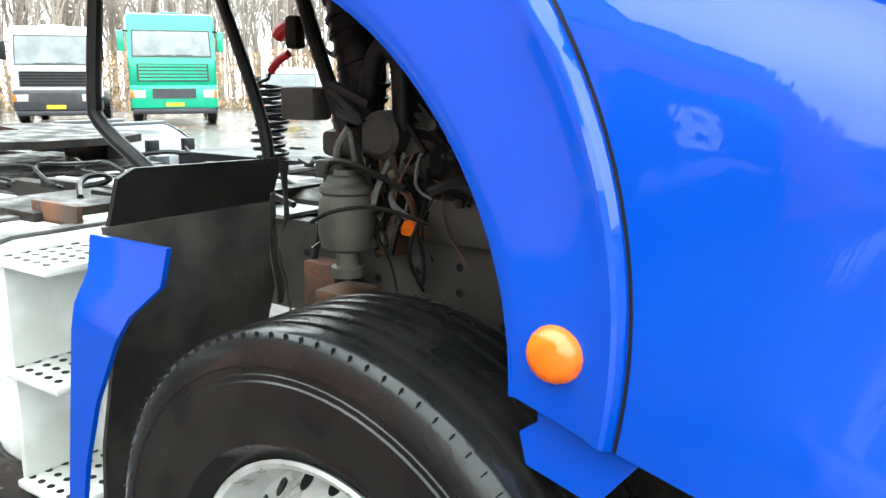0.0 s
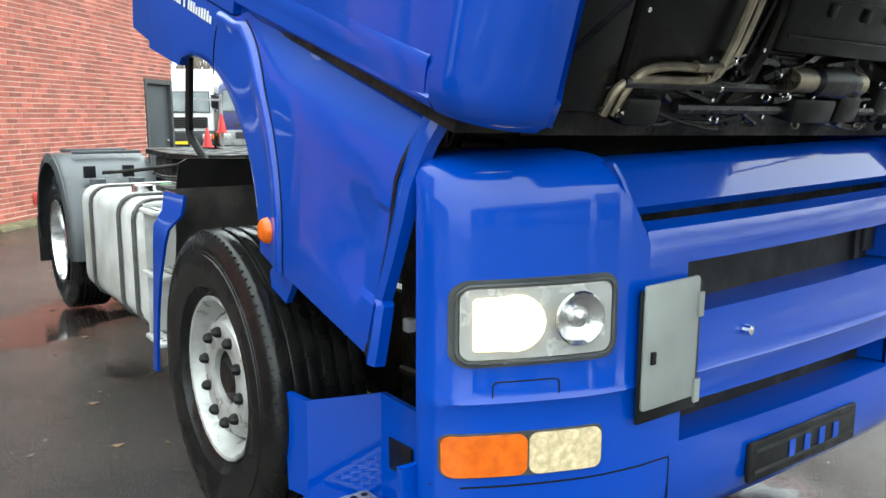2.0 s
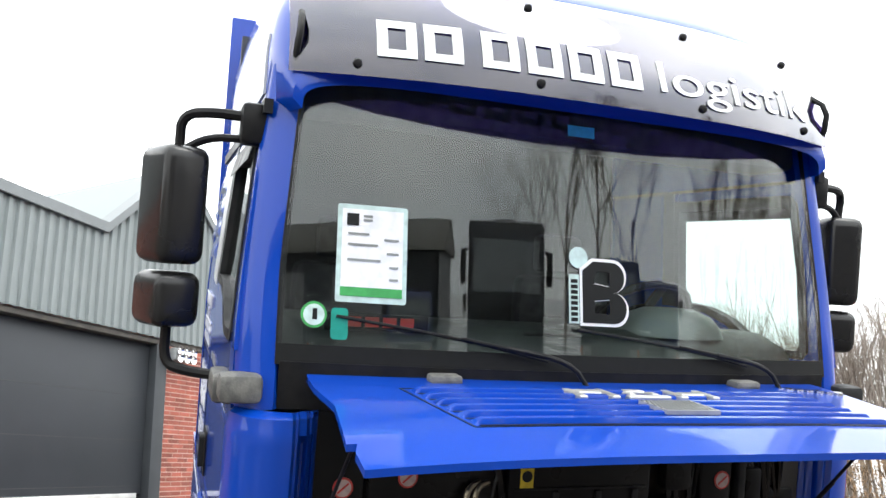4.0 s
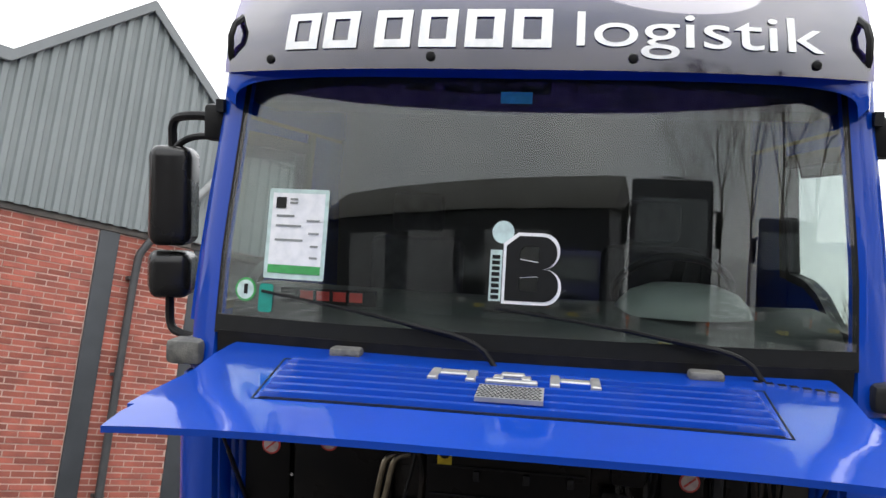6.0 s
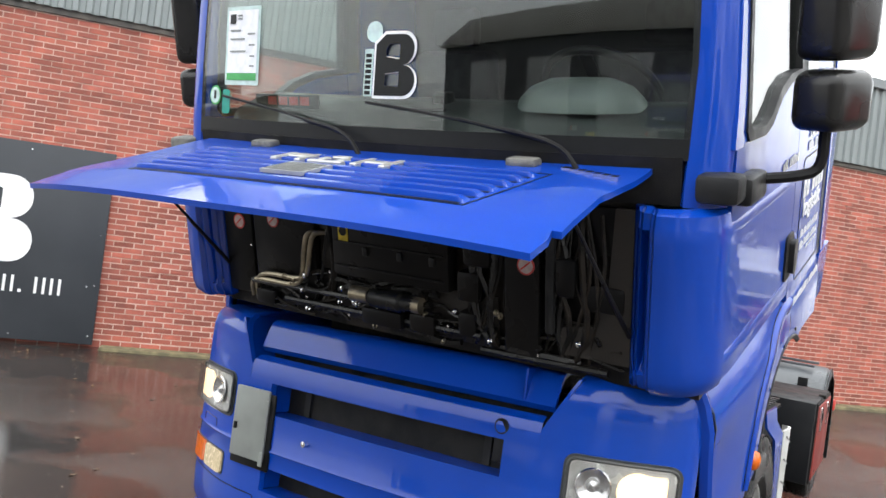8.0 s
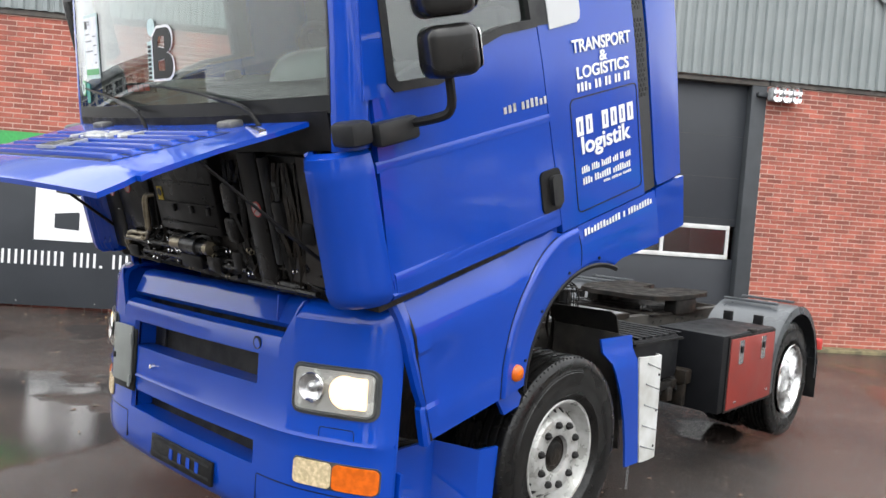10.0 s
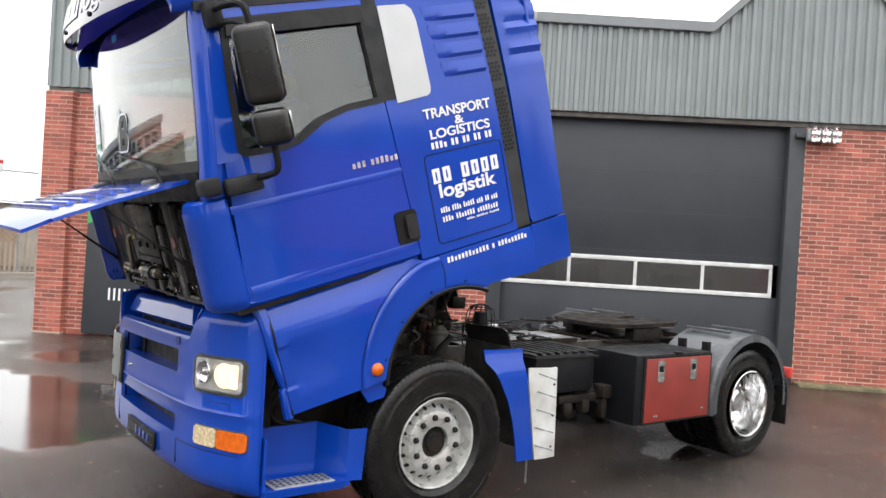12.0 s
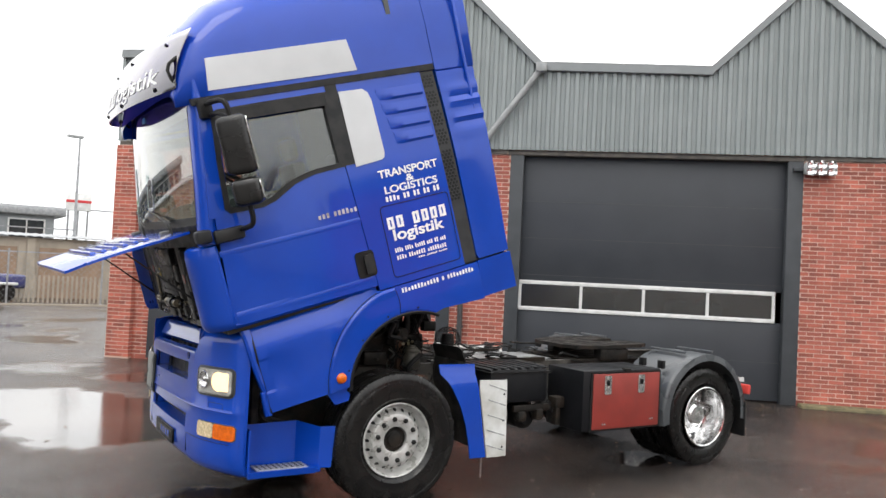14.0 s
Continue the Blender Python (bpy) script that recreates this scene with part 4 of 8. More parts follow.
    part("lower_arm", tube(bmesh.new(), [(0.93, sg * 1.27, 2.06), (0.90, sg * 1.38, 2.07), (0.87, sg * 1.45, 2.09), (0.87, sg * 1.45, 2.22)], 0.018, 8, 2), BLACK, arm)
    turn = Matrix.Translation((0.86, sg * 1.45, 0)) @ pose(0, 0, 0, 0, 0, -sg * 22)
    for w0, w1, dd in ((2.425, 2.82, 0.10), (2.215, 2.40, 0.095)):
        bm = bmesh.new()
        box(bm, -dd, dd, -0.10, 0.10, w0, w1, 0.045, 4)
        for v in bm.verts:
            if v.co.x > 0.02:
                v.co.y *= 0.82
        house = part("mirror_housing", bm, MIRRORBLACK, arm, "black wet mirror housing", m=turn)
        part("mirror_glass", prism(bmesh.new(), rrect(-0.082, 0.082, w0 + 0.02, w1 - 0.02, 0.03), lambda a, b, d: (-dd - 0.003 + d, a, b), 0.004), CHROME, house)
    # lettering: readable words, and one bar a character where a name, number or address stands
    def word(text, size, u, w):
        return words(text, size, WHITE, rear, Matrix.Translation((u, sg * (ys(u, w) + 0.0035), w)) @ flip)
    for text, u0, u1, w0, w1 in (("TRANSPORT", -0.190, -0.712, 2.188, 2.250), ("&", -0.415, -0.485, 2.128, 2.180), ("LOGISTICS", -0.215, -0.682, 2.063, 2.122), ("logistik", -0.208, -0.660, 1.672, 1.785)):
        ob = word(text, 0.1, (u0 + u1) / 2, (w0 + w1) / 2)
        px_, py_ = [v.co.x for v in ob.data.vertices], [v.co.y for v in ob.data.vertices]
        ax, ay = (u0 - u1) / (max(px_) - min(px_)), (w1 - w0) / (max(py_) - min(py_))
        cx, cy = (max(px_) + min(px_)) / 2, (max(py_) + min(py_)) / 2
        for v in ob.data.vertices:
            v.co.x, v.co.y = (v.co.x - cx) * ax, (v.co.y - cy) * ay
    for u0, u1, w0, h, counts, own in (
            (-0.205, -0.692, 2.003, 0.043, (4, 2, 2, 2, 2), rear), (-0.165, -0.708, 1.792, 0.092, (2, 4), rear),
            (-0.192, -0.653, 1.606, 0.035, (4, 4, 5, 3, 2, 3), rear), (-0.195, -0.645, 1.548, 0.035, (4, 7, 8), rear), (-0.378, -0.646, 1.520, 0.014, (4, 6, 5), rear),
            (-0.172, -0.845, 1.290, 0.036, (12, 1, 9), low), (0.352, 0.032, 1.993, 0.039, (3, 6), door)):
        if sg < 0:
            u0, u1 = u1, u0
        cells = sum(counts) + 0.8 * (len(counts) - 1)
        step = (u1 - u0) / cells
        u = u0
        for n in counts:
            for k in range(n):
                hh = h * (1.0, 0.86, 1.0, 0.72, 0.93)[(k * 3 + n) % 5] if h < 0.08 else h
                a, b = u + step * 0.14, u + step * (0.72 if h < 0.06 else 0.90)
                onto = lambda p, q, d: (p, sg * (max(ys(p, q), 1.2405 if q < 1.352 else 0) + 0.0025 + d), q)
                bm = bmesh.new()
                if h > 0.06 and abs(step) > 0.05:
                    lo_, hi_ = min(a, b), max(a, b)
                    for p in (lo_ + 0.002, hi_ - 0.024):
                        prism(bm, [(p, w0), (p + 0.022, w0), (p + 0.022, w0 + hh), (p, w0 + hh)], onto, 0.002)
                    for q0 in (w0, w0 + hh - 0.020):
                        prism(bm, [(lo_ + 0.024, q0), (hi_ - 0.024, q0), (hi_ - 0.024, q0 + 0.020), (lo_ + 0.024, q0 + 0.020)], onto, 0.002)
                else:
                    prism(bm, [(a, w0), (b, w0), (b, w0 + hh), (a, w0 + hh)], onto, 0.002)
                part("letter_bar", bm, WHITE if own is not door else RIMGREY, own, smooth=False)
                u += step
            u += step * 0.8


for sg in (1, -1):
    cab_side(sg)

# roof, belt line, roof windows
def roof_h(u):
    pts = [(1.10, 3.10), (1.02, 3.36), (0.92, 3.53), (0.70, 3.70), (0.40, 3.82), (-0.10, 3.90), (-0.90, 3.97), (-1.25, 3.98)]
    for (a, za), (b, zb) in zip(pts, pts[1:]):
        if b <= u <= a:
            return za + (zb - za) * (a - u) / (a - b)
    return 3.92


bm = bmesh.new()
rows = []
for u in (1.10, 1.06, 1.02, 0.97, 0.92, 0.85, 0.78, 0.70, 0.55, 0.40, 0.2, 0.0, -0.2, -0.4, -0.6, -0.8, -0.897):
    h, y0 = roof_h(u), (1.18 if u < 0.9 else 1.18 - 0.55 * (u - 0.9) ** 1.3)
    row = []
    for k in range(29):
        t = math.pi * k / 28
        c, s_ = math.cos(t), math.sin(t)
        row.append((u, y0 * math.copysign(abs(c) ** 0.4, c), 2.99 + (h - 2.99) * abs(s_) ** 0.5))
    rows.append(row)
sheet(bm, rows, lambda p: Vector((0, -0.03 * p.y, -0.03)))
roofp = cabpart("high_roof", bm, BLUE, "blue high roof of the cab", angle=50)


def roof_side_y(u, w):
    h, y0 = roof_h(u), (1.18 if u < 0.9 else 1.18 - 0.55 * (u - 0.9) ** 1.3)
    s_ = min(1.0, max(0.0, (w - 2.99) / (h - 2.99))) ** 2.0
    return y0 * (1 - s_ * s_) ** 0.2


bm = bmesh.new()
rows = []
for u in (-0.90, -1.0, -1.1, -1.2, -1.275):
    row = []
    for k in range(29):
        t = math.pi * k / 28
        c, s_ = math.cos(t), math.sin(t)
        w = 2.94 + 1.03 * abs(s_) ** 0.5
        row.append((u - (0.06 * (w - 2.94) if u < -1.0 else 0.0) * (-u - 0.9) / 0.375, (1.185 - 0.03 * (-u - 0.9)) * math.copysign(abs(c) ** 0.4, c), w))
    rows.append(row)
sheet(bm, rows, lambda p: Vector((0, -0.03 * p.y, -0.03)))
cabpart("upper_fairing", bm, BLUE, angle=50)
for sg in (1, -1):
    bm = bmesh.new()
    top = line((0.855, 3.25), (-0.20, 3.26), 20)
    bot = line((0.885, 3.03), (-0.235, 3.025), 20)
    rows = [[(b[0] + (t_[0] - b[0]) * k, sg * (roof_side_y(b[0] + (t_[0] - b[0]) * k, b[1] + (t_[1] - b[1]) * k) + 0.006), b[1] + (t_[1] - b[1]) * k) for b, t_ in zip(bot, top)] for k in spread(0, 1, 8)]
    sheet(bm, rows, (0, -sg * 0.012, 0))
    part("roof_window", bm, SILVERF, roofp, "long pane blanked with silver film")
    bm = bmesh.new()
    sheet(bm, [[(u, sg * (ys(u, 2.97) + 0.012), w) for u in spread(1.02, -0.885, 12)] for w in (2.945, 2.952, 2.985, 2.992)], (0, -sg * 0.03, 0))
    part("belt_trim", bm, TRIM, roofp)

# closed back and floor of the cab
cabpart("cab_back", boxes((-1.20, -1.17, -1.20, 1.20, 1.1, 3.86, 0.01)), BLUE)
bm = boxes((-0.90, 1.15, -1.19, 1.19, 1.36, 1.40), (-1.17, -0.5, -1.19, 1.19, 1.12, 1.40, 0.02), (-0.5, 0.95, -0.62, 0.62, 1.16, 1.40, 0.04))
cabpart("cab_floor", bm, GREASE, "dirty dark underside of the cab")
# windscreen, cowl, visor
bm = bmesh.new()
sheet(bm, [[(uws(y * wsy(w), w), y * wsy(w), w) for y in spread(-1, 1, 28)] for w in spread(2.14, 3.13, 10)], (-0.006, 0, 0))
ws = cabpart("windscreen", bm, WSGLASS, "large wet windscreen with stickers", angle=60)
ws.visible_shadow = False
bm = bmesh.new()
for rowset in ([[(uws(y * wsy(w), w) + 0.002, y * wsy(w), w) for y in spread(-1, 1, 28)] for w in (2.14, 2.17, 2.205)], [[(uws(y * wsy(w), w) + 0.002, y * wsy(w), w) for y in spread(-1, 1, 28)] for w in (3.085, 3.13)],
               [[(uws(wsy(w), w) + 0.002 - o * 0.1, -wsy(w) + o, w) for o in (0, 0.012, 0.02)] for w in spread(2.2, 3.09, 8)], [[(uws(wsy(w), w) + 0.002 - o * 0.1, wsy(w) - o, w) for o in (0.02, 0.012, 0)] for w in spread(2.2, 3.09, 8)]):
    sheet(bm, rowset, (-0.002, 0, 0))
part("black_border", bm, INK, ws)
bm = bmesh.new()
sheet(bm, [[(uws(y, 2.14) + 0.004 - 0.02 * (2.15 - w), y, w) for y in spread(-1.10, 1.10, 20)] for w in (2.0, 2.08, 2.15)], (-0.03, 0, 0))
cabpart("cowl_panel", bm, BLACK, "black cowl below the windscreen")
bm = bmesh.new()
rows = []
for k in spread(0, 1, 8):
    rows.append([(1.315 - 0.235 * (abs(y) / 1.13) ** 2.4 - 0.20 * k ** 1.6, y, 3.065 + 0.39 * k + 0.015 * (abs(y) / 1.13) ** 2) for y in spread(-1.13, 1.13, 24)])
sheet(bm, rows, (-0.005, 0, 0))
vis = cabpart("sun_visor", bm, VISOR, "dark purple tinted sun visor with white lettering", angle=60)


def visor_pt(y, k, off=0.003):
    return (1.315 - 0.235 * (abs(y) / 1.13) ** 2.4 - 0.20 * k ** 1.6 + off, y, 3.065 + 0.39 * k + 0.015 * (abs(y) / 1.13) ** 2)


for y in (-0.86, -0.71, -0.52, -0.365, -0.21, -0.055):
    bm = bmesh.new()
    for e in (0.0, 0.092):
        sheet(bm, [[visor_pt(y + e, k), visor_pt(y + e + 0.034, k)] for k in spread(0.18, 0.52, 4)], (0.003, 0, 0))
    for k0 in (0.18, 0.45):
        sheet(bm, [[visor_pt(y + 0.034, k0 + q), visor_pt(y + 0.063, k0 + q), visor_pt(y + 0.092, k0 + q)] for q in (0.0, 0.07)], (0.003, 0, 0))
    part("letter_bar", bm, WHITE, vis)
sign_word = words("logistik", 1.0, WHITE, vis, Matrix.Identity(4), bold=0.0)
xs_, ys_ = [v.co.x for v in sign_word.data.vertices], [v.co.y for v in sign_word.data.vertices]
for v in sign_word.data.vertices:
    fx, fy = (v.co.x - min(xs_)) / (max(xs_) - min(xs_)), (v.co.y - min(ys_)) / (max(ys_) - min(ys_))
    v.co = visor_pt(0.15 + 0.80 * fx, 0.10 + 0.40 * fy, 0.003 + v.co.z)
bm = bmesh.new()
lathe(bm, [(0.0, 0.012), (0.012, 0.010), (0.017, 0.0)], 10, "x")
rivet = finish(bm, "fixing", BLACK)
for yy in (-0.92, -0.32, 0.33, 0.92):
    part("fixing", rivet, BLACK, vis, m=Matrix.Translation(visor_pt(yy, 0.10, 0.0)))
    part("fixing", rivet, BLACK, vis, m=Matrix.Translation(visor_pt(yy, 0.85, 0.0)))
for sg in (1, -1):
    bm = bmesh.new()
    tube(bm, [(1.0, sg * 1.09, 3.30), (1.10, sg * 1.10, 3.24), (1.08, sg * 1.11, 3.12), (1.02, sg * 1.09, 3.06)], 0.012, 6, 1)
    part("visor_bracket", bm, BLACK, vis)

# wipers
for y0, y1, w1 in ((-0.06, -0.93, 2.30), (0.80, -0.08, 2.295)):
    bm = bmesh.new()
    tube(bm, [(uws(y0, 2.10) + 0.05, y0, 2.10), (uws(y0 - 0.08, 2.2) + 0.06, y0 - 0.07, 2.19), (uws(y0 - 0.3, 2.23) + 0.045, y0 - 0.30, 2.225)], 0.009, 8, 2)
    tube(bm, [(uws(y0 - 0.12, 2.19) + 0.022, y0 - 0.14, 2.185), (uws((y0 + y1) / 2, 2.25) + 0.02, (y0 + y1) / 2, 2.245), (uws(y1, w1) + 0.016, y1, w1)], 0.0055, 6, 2)
    tube(bm, [(uws(y0 - 0.3, 2.23) + 0.045, y0 - 0.30, 2.225), (uws(y0 - 0.5, 2.26) + 0.03, (y0 + y1) / 2 - 0.02, 2.25)], 0.006, 6, 0)
    cabpart("wiper", bm, BLACK, "black windscreen wiper at rest")

# stickers on the glass
def stick(outline, mat_, lab="", off=0.004):
    bm = bmesh.new()
    lo = [bm.verts.new((uws(a, b) + off, a, b)) for a, b in outline]
    hi = [bm.verts.new((uws(a, b) + off + 0.001, a, b)) for a, b in outline]
    bm.faces.new(lo)
    bm.faces.new(hi)
    for i in range(len(lo)):
        j = (i + 1) % len(lo)
        bm.faces.new((lo[i], lo[j], hi[j], hi[i]))
    return part("sticker", bm, mat_, ws, lab, smooth=False)


def disc(cy, cw, r, n=20):
    return [(cy + r * math.cos(2 * math.pi * k / n), cw + r * math.sin(2 * math.pi * k / n)) for k in range(n)]


stick(rrect(-0.935, -0.70, 2.345, 2.665, 0.008), PALE, "price card in a clear sleeve", 0.003)
stick([(-0.92, 2.395), (-0.715, 2.395), (-0.715, 2.65), (-0.92, 2.65)], WHITE, "white card", 0.005)
stick([(-0.92, 2.365), (-0.715, 2.365), (-0.715, 2.394), (-0.92, 2.394)], GREEN, "", 0.005)
stick([(-0.905, 2.595), (-0.865, 2.595), (-0.865, 2.635), (-0.905, 2.635)], INK, "", 0.007)
for k, (a, b, w0) in enumerate(((-0.85, -0.82, 2.625), (-0.85, -0.82, 2.612), (-0.90, -0.83, 2.565), (-0.78, -0.73, 2.55), (-0.90, -0.80, 2.53), (-0.77, -0.73, 2.505), (-0.90, -0.79, 2.48), (-0.76, -0.73, 2.46), (-0.76, -0.73, 2.42))):
    stick([(a, w0), (b, w0), (b, w0 + 0.007), (a, w0 + 0.007)], PLATE, "", 0.007)
stick(disc(-1.0, 2.30, 0.042), GREEN, "round green sticker")
stick(disc(-1.0, 2.30, 0.034), PALE, "", 0.006)
stick([(-1.005, 2.285), (-0.99, 2.285), (-0.99, 2.32), (-1.005, 2.32)], INK, "", 0.008)
stick(rrect(-0.945, -0.89, 2.225, 2.325, 0.012), TEAL, "teal sticker")
stick([(-0.10, 2.985), (0.01, 2.985), (0.01, 3.025), (-0.10, 3.025)], CYAN, "small light blue sticker")
stick([(-0.106, 2.315), (-0.065, 2.315), (-0.065, 2.485), (-0.106, 2.485)], PALE, "", 0.004)
bm = bmesh.new()
logo_shape(bm, 0.200, 0.238, lambda a, b, d: (uws(a - 0.06, b + 2.308) + 0.004 + d, a - 0.062, b + 2.308), 0.0015)
part("sticker", bm, WHITE, ws, "white outlined black logo sticker", smooth=False)
bm = bmesh.new()
logo_shape(bm, 0.180, 0.216, lambda a, b, d: (uws(a - 0.05, b + 2.319) + 0.006 + d, a - 0.052, b + 2.319), 0.0015)
part("sticker", bm, INK, ws, smooth=False)
for k in range(8):
    w0 = 2.322 + 0.019 * k
    stick([(-0.099, w0), (-0.072, w0), (-0.072, w0 + 0.013), (-0.099, w0 + 0.013)], INK, "", 0.006)
stick(disc(-0.066, 2.545, 0.038), PALE, "round pale sticker")

# cab interior
YELLOWED = pbr("yellowed_paper", (0.45, 0.40, 0.22), (0.30, 0.27, 0.16), 30, 0.8)
LINING = pbr("grey_cab_lining", (0.09, 0.095, 0.09), (0.07, 0.073, 0.07), 3, 0.8, bump=0.0)
bm = bmesh.new()
prof = [(1.02, 1.95), (1.09, 2.13), (1.04, 2.22), (0.88, 2.27), (0.70, 2.27), (0.64, 2.15), (0.66, 1.98), (0.70, 1.45)]
sheet(bm, [[(u - 0.12 * (abs(y) / 1.1) ** 2, y, w) for y in spread(-1.15, 1.15, 16)] for u, w in prof], (0.02, 0, -0.02))
dash = cabpart("dashboard", bm, DASH, "grey-green moulded dashboard", angle=60)
bm = bmesh.new()
lathe(bm, [(0.0, 0.12), (0.12, 0.115), (0.2, 0.085), (0.245, 0.04), (0.26, 0.0)], 24, "z")
for v in bm.verts:
    v.co.x *= 0.62
part("instrument_hood", bm, HOOD, dash, "domed grey-green instrument hood", m=Matrix.Translation((0.82, 0.60, 2.25)))
part("dash_tray", boxes((0.76, 0.98, -0.16, 0.10, 2.19, 2.25, 0.02), (0.84, 0.90, -0.02, 0.06, 2.25, 2.31, 0.015)), BLACK, dash)
bm = bmesh.new()
for k in range(32):
    a, b = 2 * math.pi * k / 32, 2 * math.pi * (k + 1) / 32
    pa = [(0.23 + 0.018 * math.cos(t), 0.018 * math.sin(t)) for t in (2 * math.pi * q / 8 for q in range(8))]
    for q in range(8):
        (r0, h0), (r1, h1) = pa[q], pa[(q + 1) % 8]
        bm.faces.new([bm.verts.new((r * math.cos(t), r * math.sin(t), h)) for r, h, t in ((r0, h0, a), (r1, h1, a), (r1, h1, b), (r0, h0, b))])
bmesh.ops.remove_doubles(bm, verts=bm.verts, dist=1e-5)
box(bm, -0.22, 0.22, -0.025, 0.025, -0.02, 0.0, 0.008)
lathe(bm, [(0.0, 0.03), (0.07, 0.02), (0.08, -0.03), (0.05, -0.2)], 16, "z")
cabpart("steering_wheel", bm, BLACK, "black steering wheel").matrix_basis = CAB @ Matrix.Translation((0.60, 0.60, 2.31)) @ pose(0, 0, 0, 0, -42, 0)
for y0 in (0.60, -0.62):
    bm = boxes((-0.15, 0.33, y0 - 0.26, y0 + 0.26, 1.78, 1.92, 0.05), (-0.28, -0.14, y0 - 0.25, y0 + 0.25, 1.85, 2.45, 0.05), (-0.27, -0.17, y0 - 0.14, y0 + 0.14, 2.47, 2.68, 0.04), (-0.1, 0.25, y0 - 0.2, y0 + 0.2, 1.4, 1.78, 0.03))
    cabpart("cab_seat", bm, CLOTH, "dark cloth driver seat")
cabpart("rear_curtain", boxes((-0.62, -0.58, -1.17, 1.17, 1.42, 3.6)), LINING, "grey curtain closing off the bunk")
cabpart("roof_lining", boxes((-0.6, 0.9, -1.1, 1.1, 3.28, 3.31)), LINING)
cabpart("header_shelf", boxes((0.72, 0.98, -1.08, 1.08, 2.98, 3.22, 0.04)), CLOTH)
bm = boxes((0.98, 0.99, -0.93, -0.55, 2.235, 2.295))
sign = cabpart("dash_sign", bm, INK, "dark name plate with red bars behind the glass")
for k in range(4):
    part("letter_bar", boxes((0.991, 0.994, -0.85 + 0.065 * k, -0.80 + 0.065 * k, 2.25, 2.285)), REDST, sign)

# open front flap
def flap_pt(t, y, off=0.0):
    """t from the hinge (0) to the front edge (1)."""
    yy = abs(y) / 1.03
    uh, uf = 1.245 - 0.05 * yy ** 2.2, 2.085 - 0.075 * yy ** 2
    u = uh + (uf - uh) * t
    w = 2.115 - 0.014 * t - 0.015 * max(0.0, (t - 0.77) / 0.23) ** 1.1 - 0.042 * yy ** 2.6 * t
    return (u, y, w + off)


def flap_half(t):
    if t > 0.83:
        return 1.022 - 0.014 * max(0.0, 0.89 - t) / 0.06
    return 1.035 - 0.036 * max(0.0, 1 - abs(t - 0.45) / 0.4) - 0.02 * max(0.0, (0.2 - t) / 0.2)


bm = bmesh.new()
sheet(bm, [[flap_pt(t, y * flap_half(t)) for y in spread(-1, 1, 28)] for t in spread(0, 0.75, 15) + [0.80, 0.83, 0.831, 0.86, 0.89, 0.93, 0.965, 0.99, 1.0]], (0, 0, -0.018))
flap = cabpart("front_flap", bm, BLUE, "raised blue front flap with ribbed grille", angle=60)
for k in range(6):
    t0 = 0.262 + 0.086 * k
    y0, y1 = -0.735 + 0.010 * k, 0.735 - 0.004 * k
    bm = bmesh.new()
    ry = [y0, y0 + 0.006, y0 + 0.02] + spread(y0 + 0.06, y1 - 0.06, 10) + [y1 - 0.02, y1 - 0.006, y1]
    sheet(bm, [[flap_pt(t0 + dt, y, 0.0005 + (h - 0.0005) * min(1.0, math.sqrt(min(y - y0, y1 - y) / 0.02))) for y in ry] for dt, h in ((-0.030, 0.0005), (-0.024, 0.012), (-0.008, 0.017), (0.012, 0.016), (0.018, 0.0005))], (0, 0, -0.006))
    part("grille_rib", bm, BLUE, flap, angle=20)
    # black strip behind the rib: the slot with the rib's shadow painted in
    bm = bmesh.new()
    sheet(bm, [[flap_pt(t0 + dt, y, 0.0015) for y in spread(y0 + 0.01, y1 - 0.01, 12)] for dt in (0.0185, 0.030)], (0, 0, -0.003))
    part("grille_slot", bm, INK, flap)
bm = bmesh.new()
for t0, t1, y0, y1 in ((0.200, 0.207, -0.765, 0.765), (0.728, 0.735, -0.695, 0.725)):
    sheet(bm, [[flap_pt(t, y, 0.0015) for y in spread(y0, y1, 12)] for t in (t0, t1)], (0, 0, -0.003))
for a, b in ((-0.765, -0.695), (0.76, 0.72)):
    sheet(bm, [[flap_pt(t, a + (b - a) * (t - 0.2) / 0.53 + e, 0.0015) for e in (0, 0.006)] for t in spread(0.2, 0.735, 6)], (0, 0, -0.003))
part("grille_seam", bm, INK, flap)


def on_flap(u):
    """Height of the flap's top along its middle."""
    return 2.115 - 0.0167 * (u - 1.245)


part("mesh_plate", prism(bmesh.new(), [(1.635, -0.085), (1.635, 0.10), (1.775, 0.10), (1.775, -0.085)], lambda a, b, d: (a, b, on_flap(a) + 0.010 + d), 0.012), EMBLEM, flap, "small silver mesh plate")
bm = bmesh.new()
for i in range(14):
    for j in range(8):
        y_ = -0.081 + 0.0127 * i + 0.006 * (j % 2)
        prism(bm, [(1.643 + 0.016 * j, y_), (1.649 + 0.016 * j, y_ + 0.005), (1.655 + 0.016 * j, y_), (1.649 + 0.016 * j, y_ - 0.005)], lambda a, b, d: (a, b, on_flap(a) + 0.0205 + d), 0.0025)
part("mesh_pattern", bm, INK, flap, smooth=False, kind="stuff")
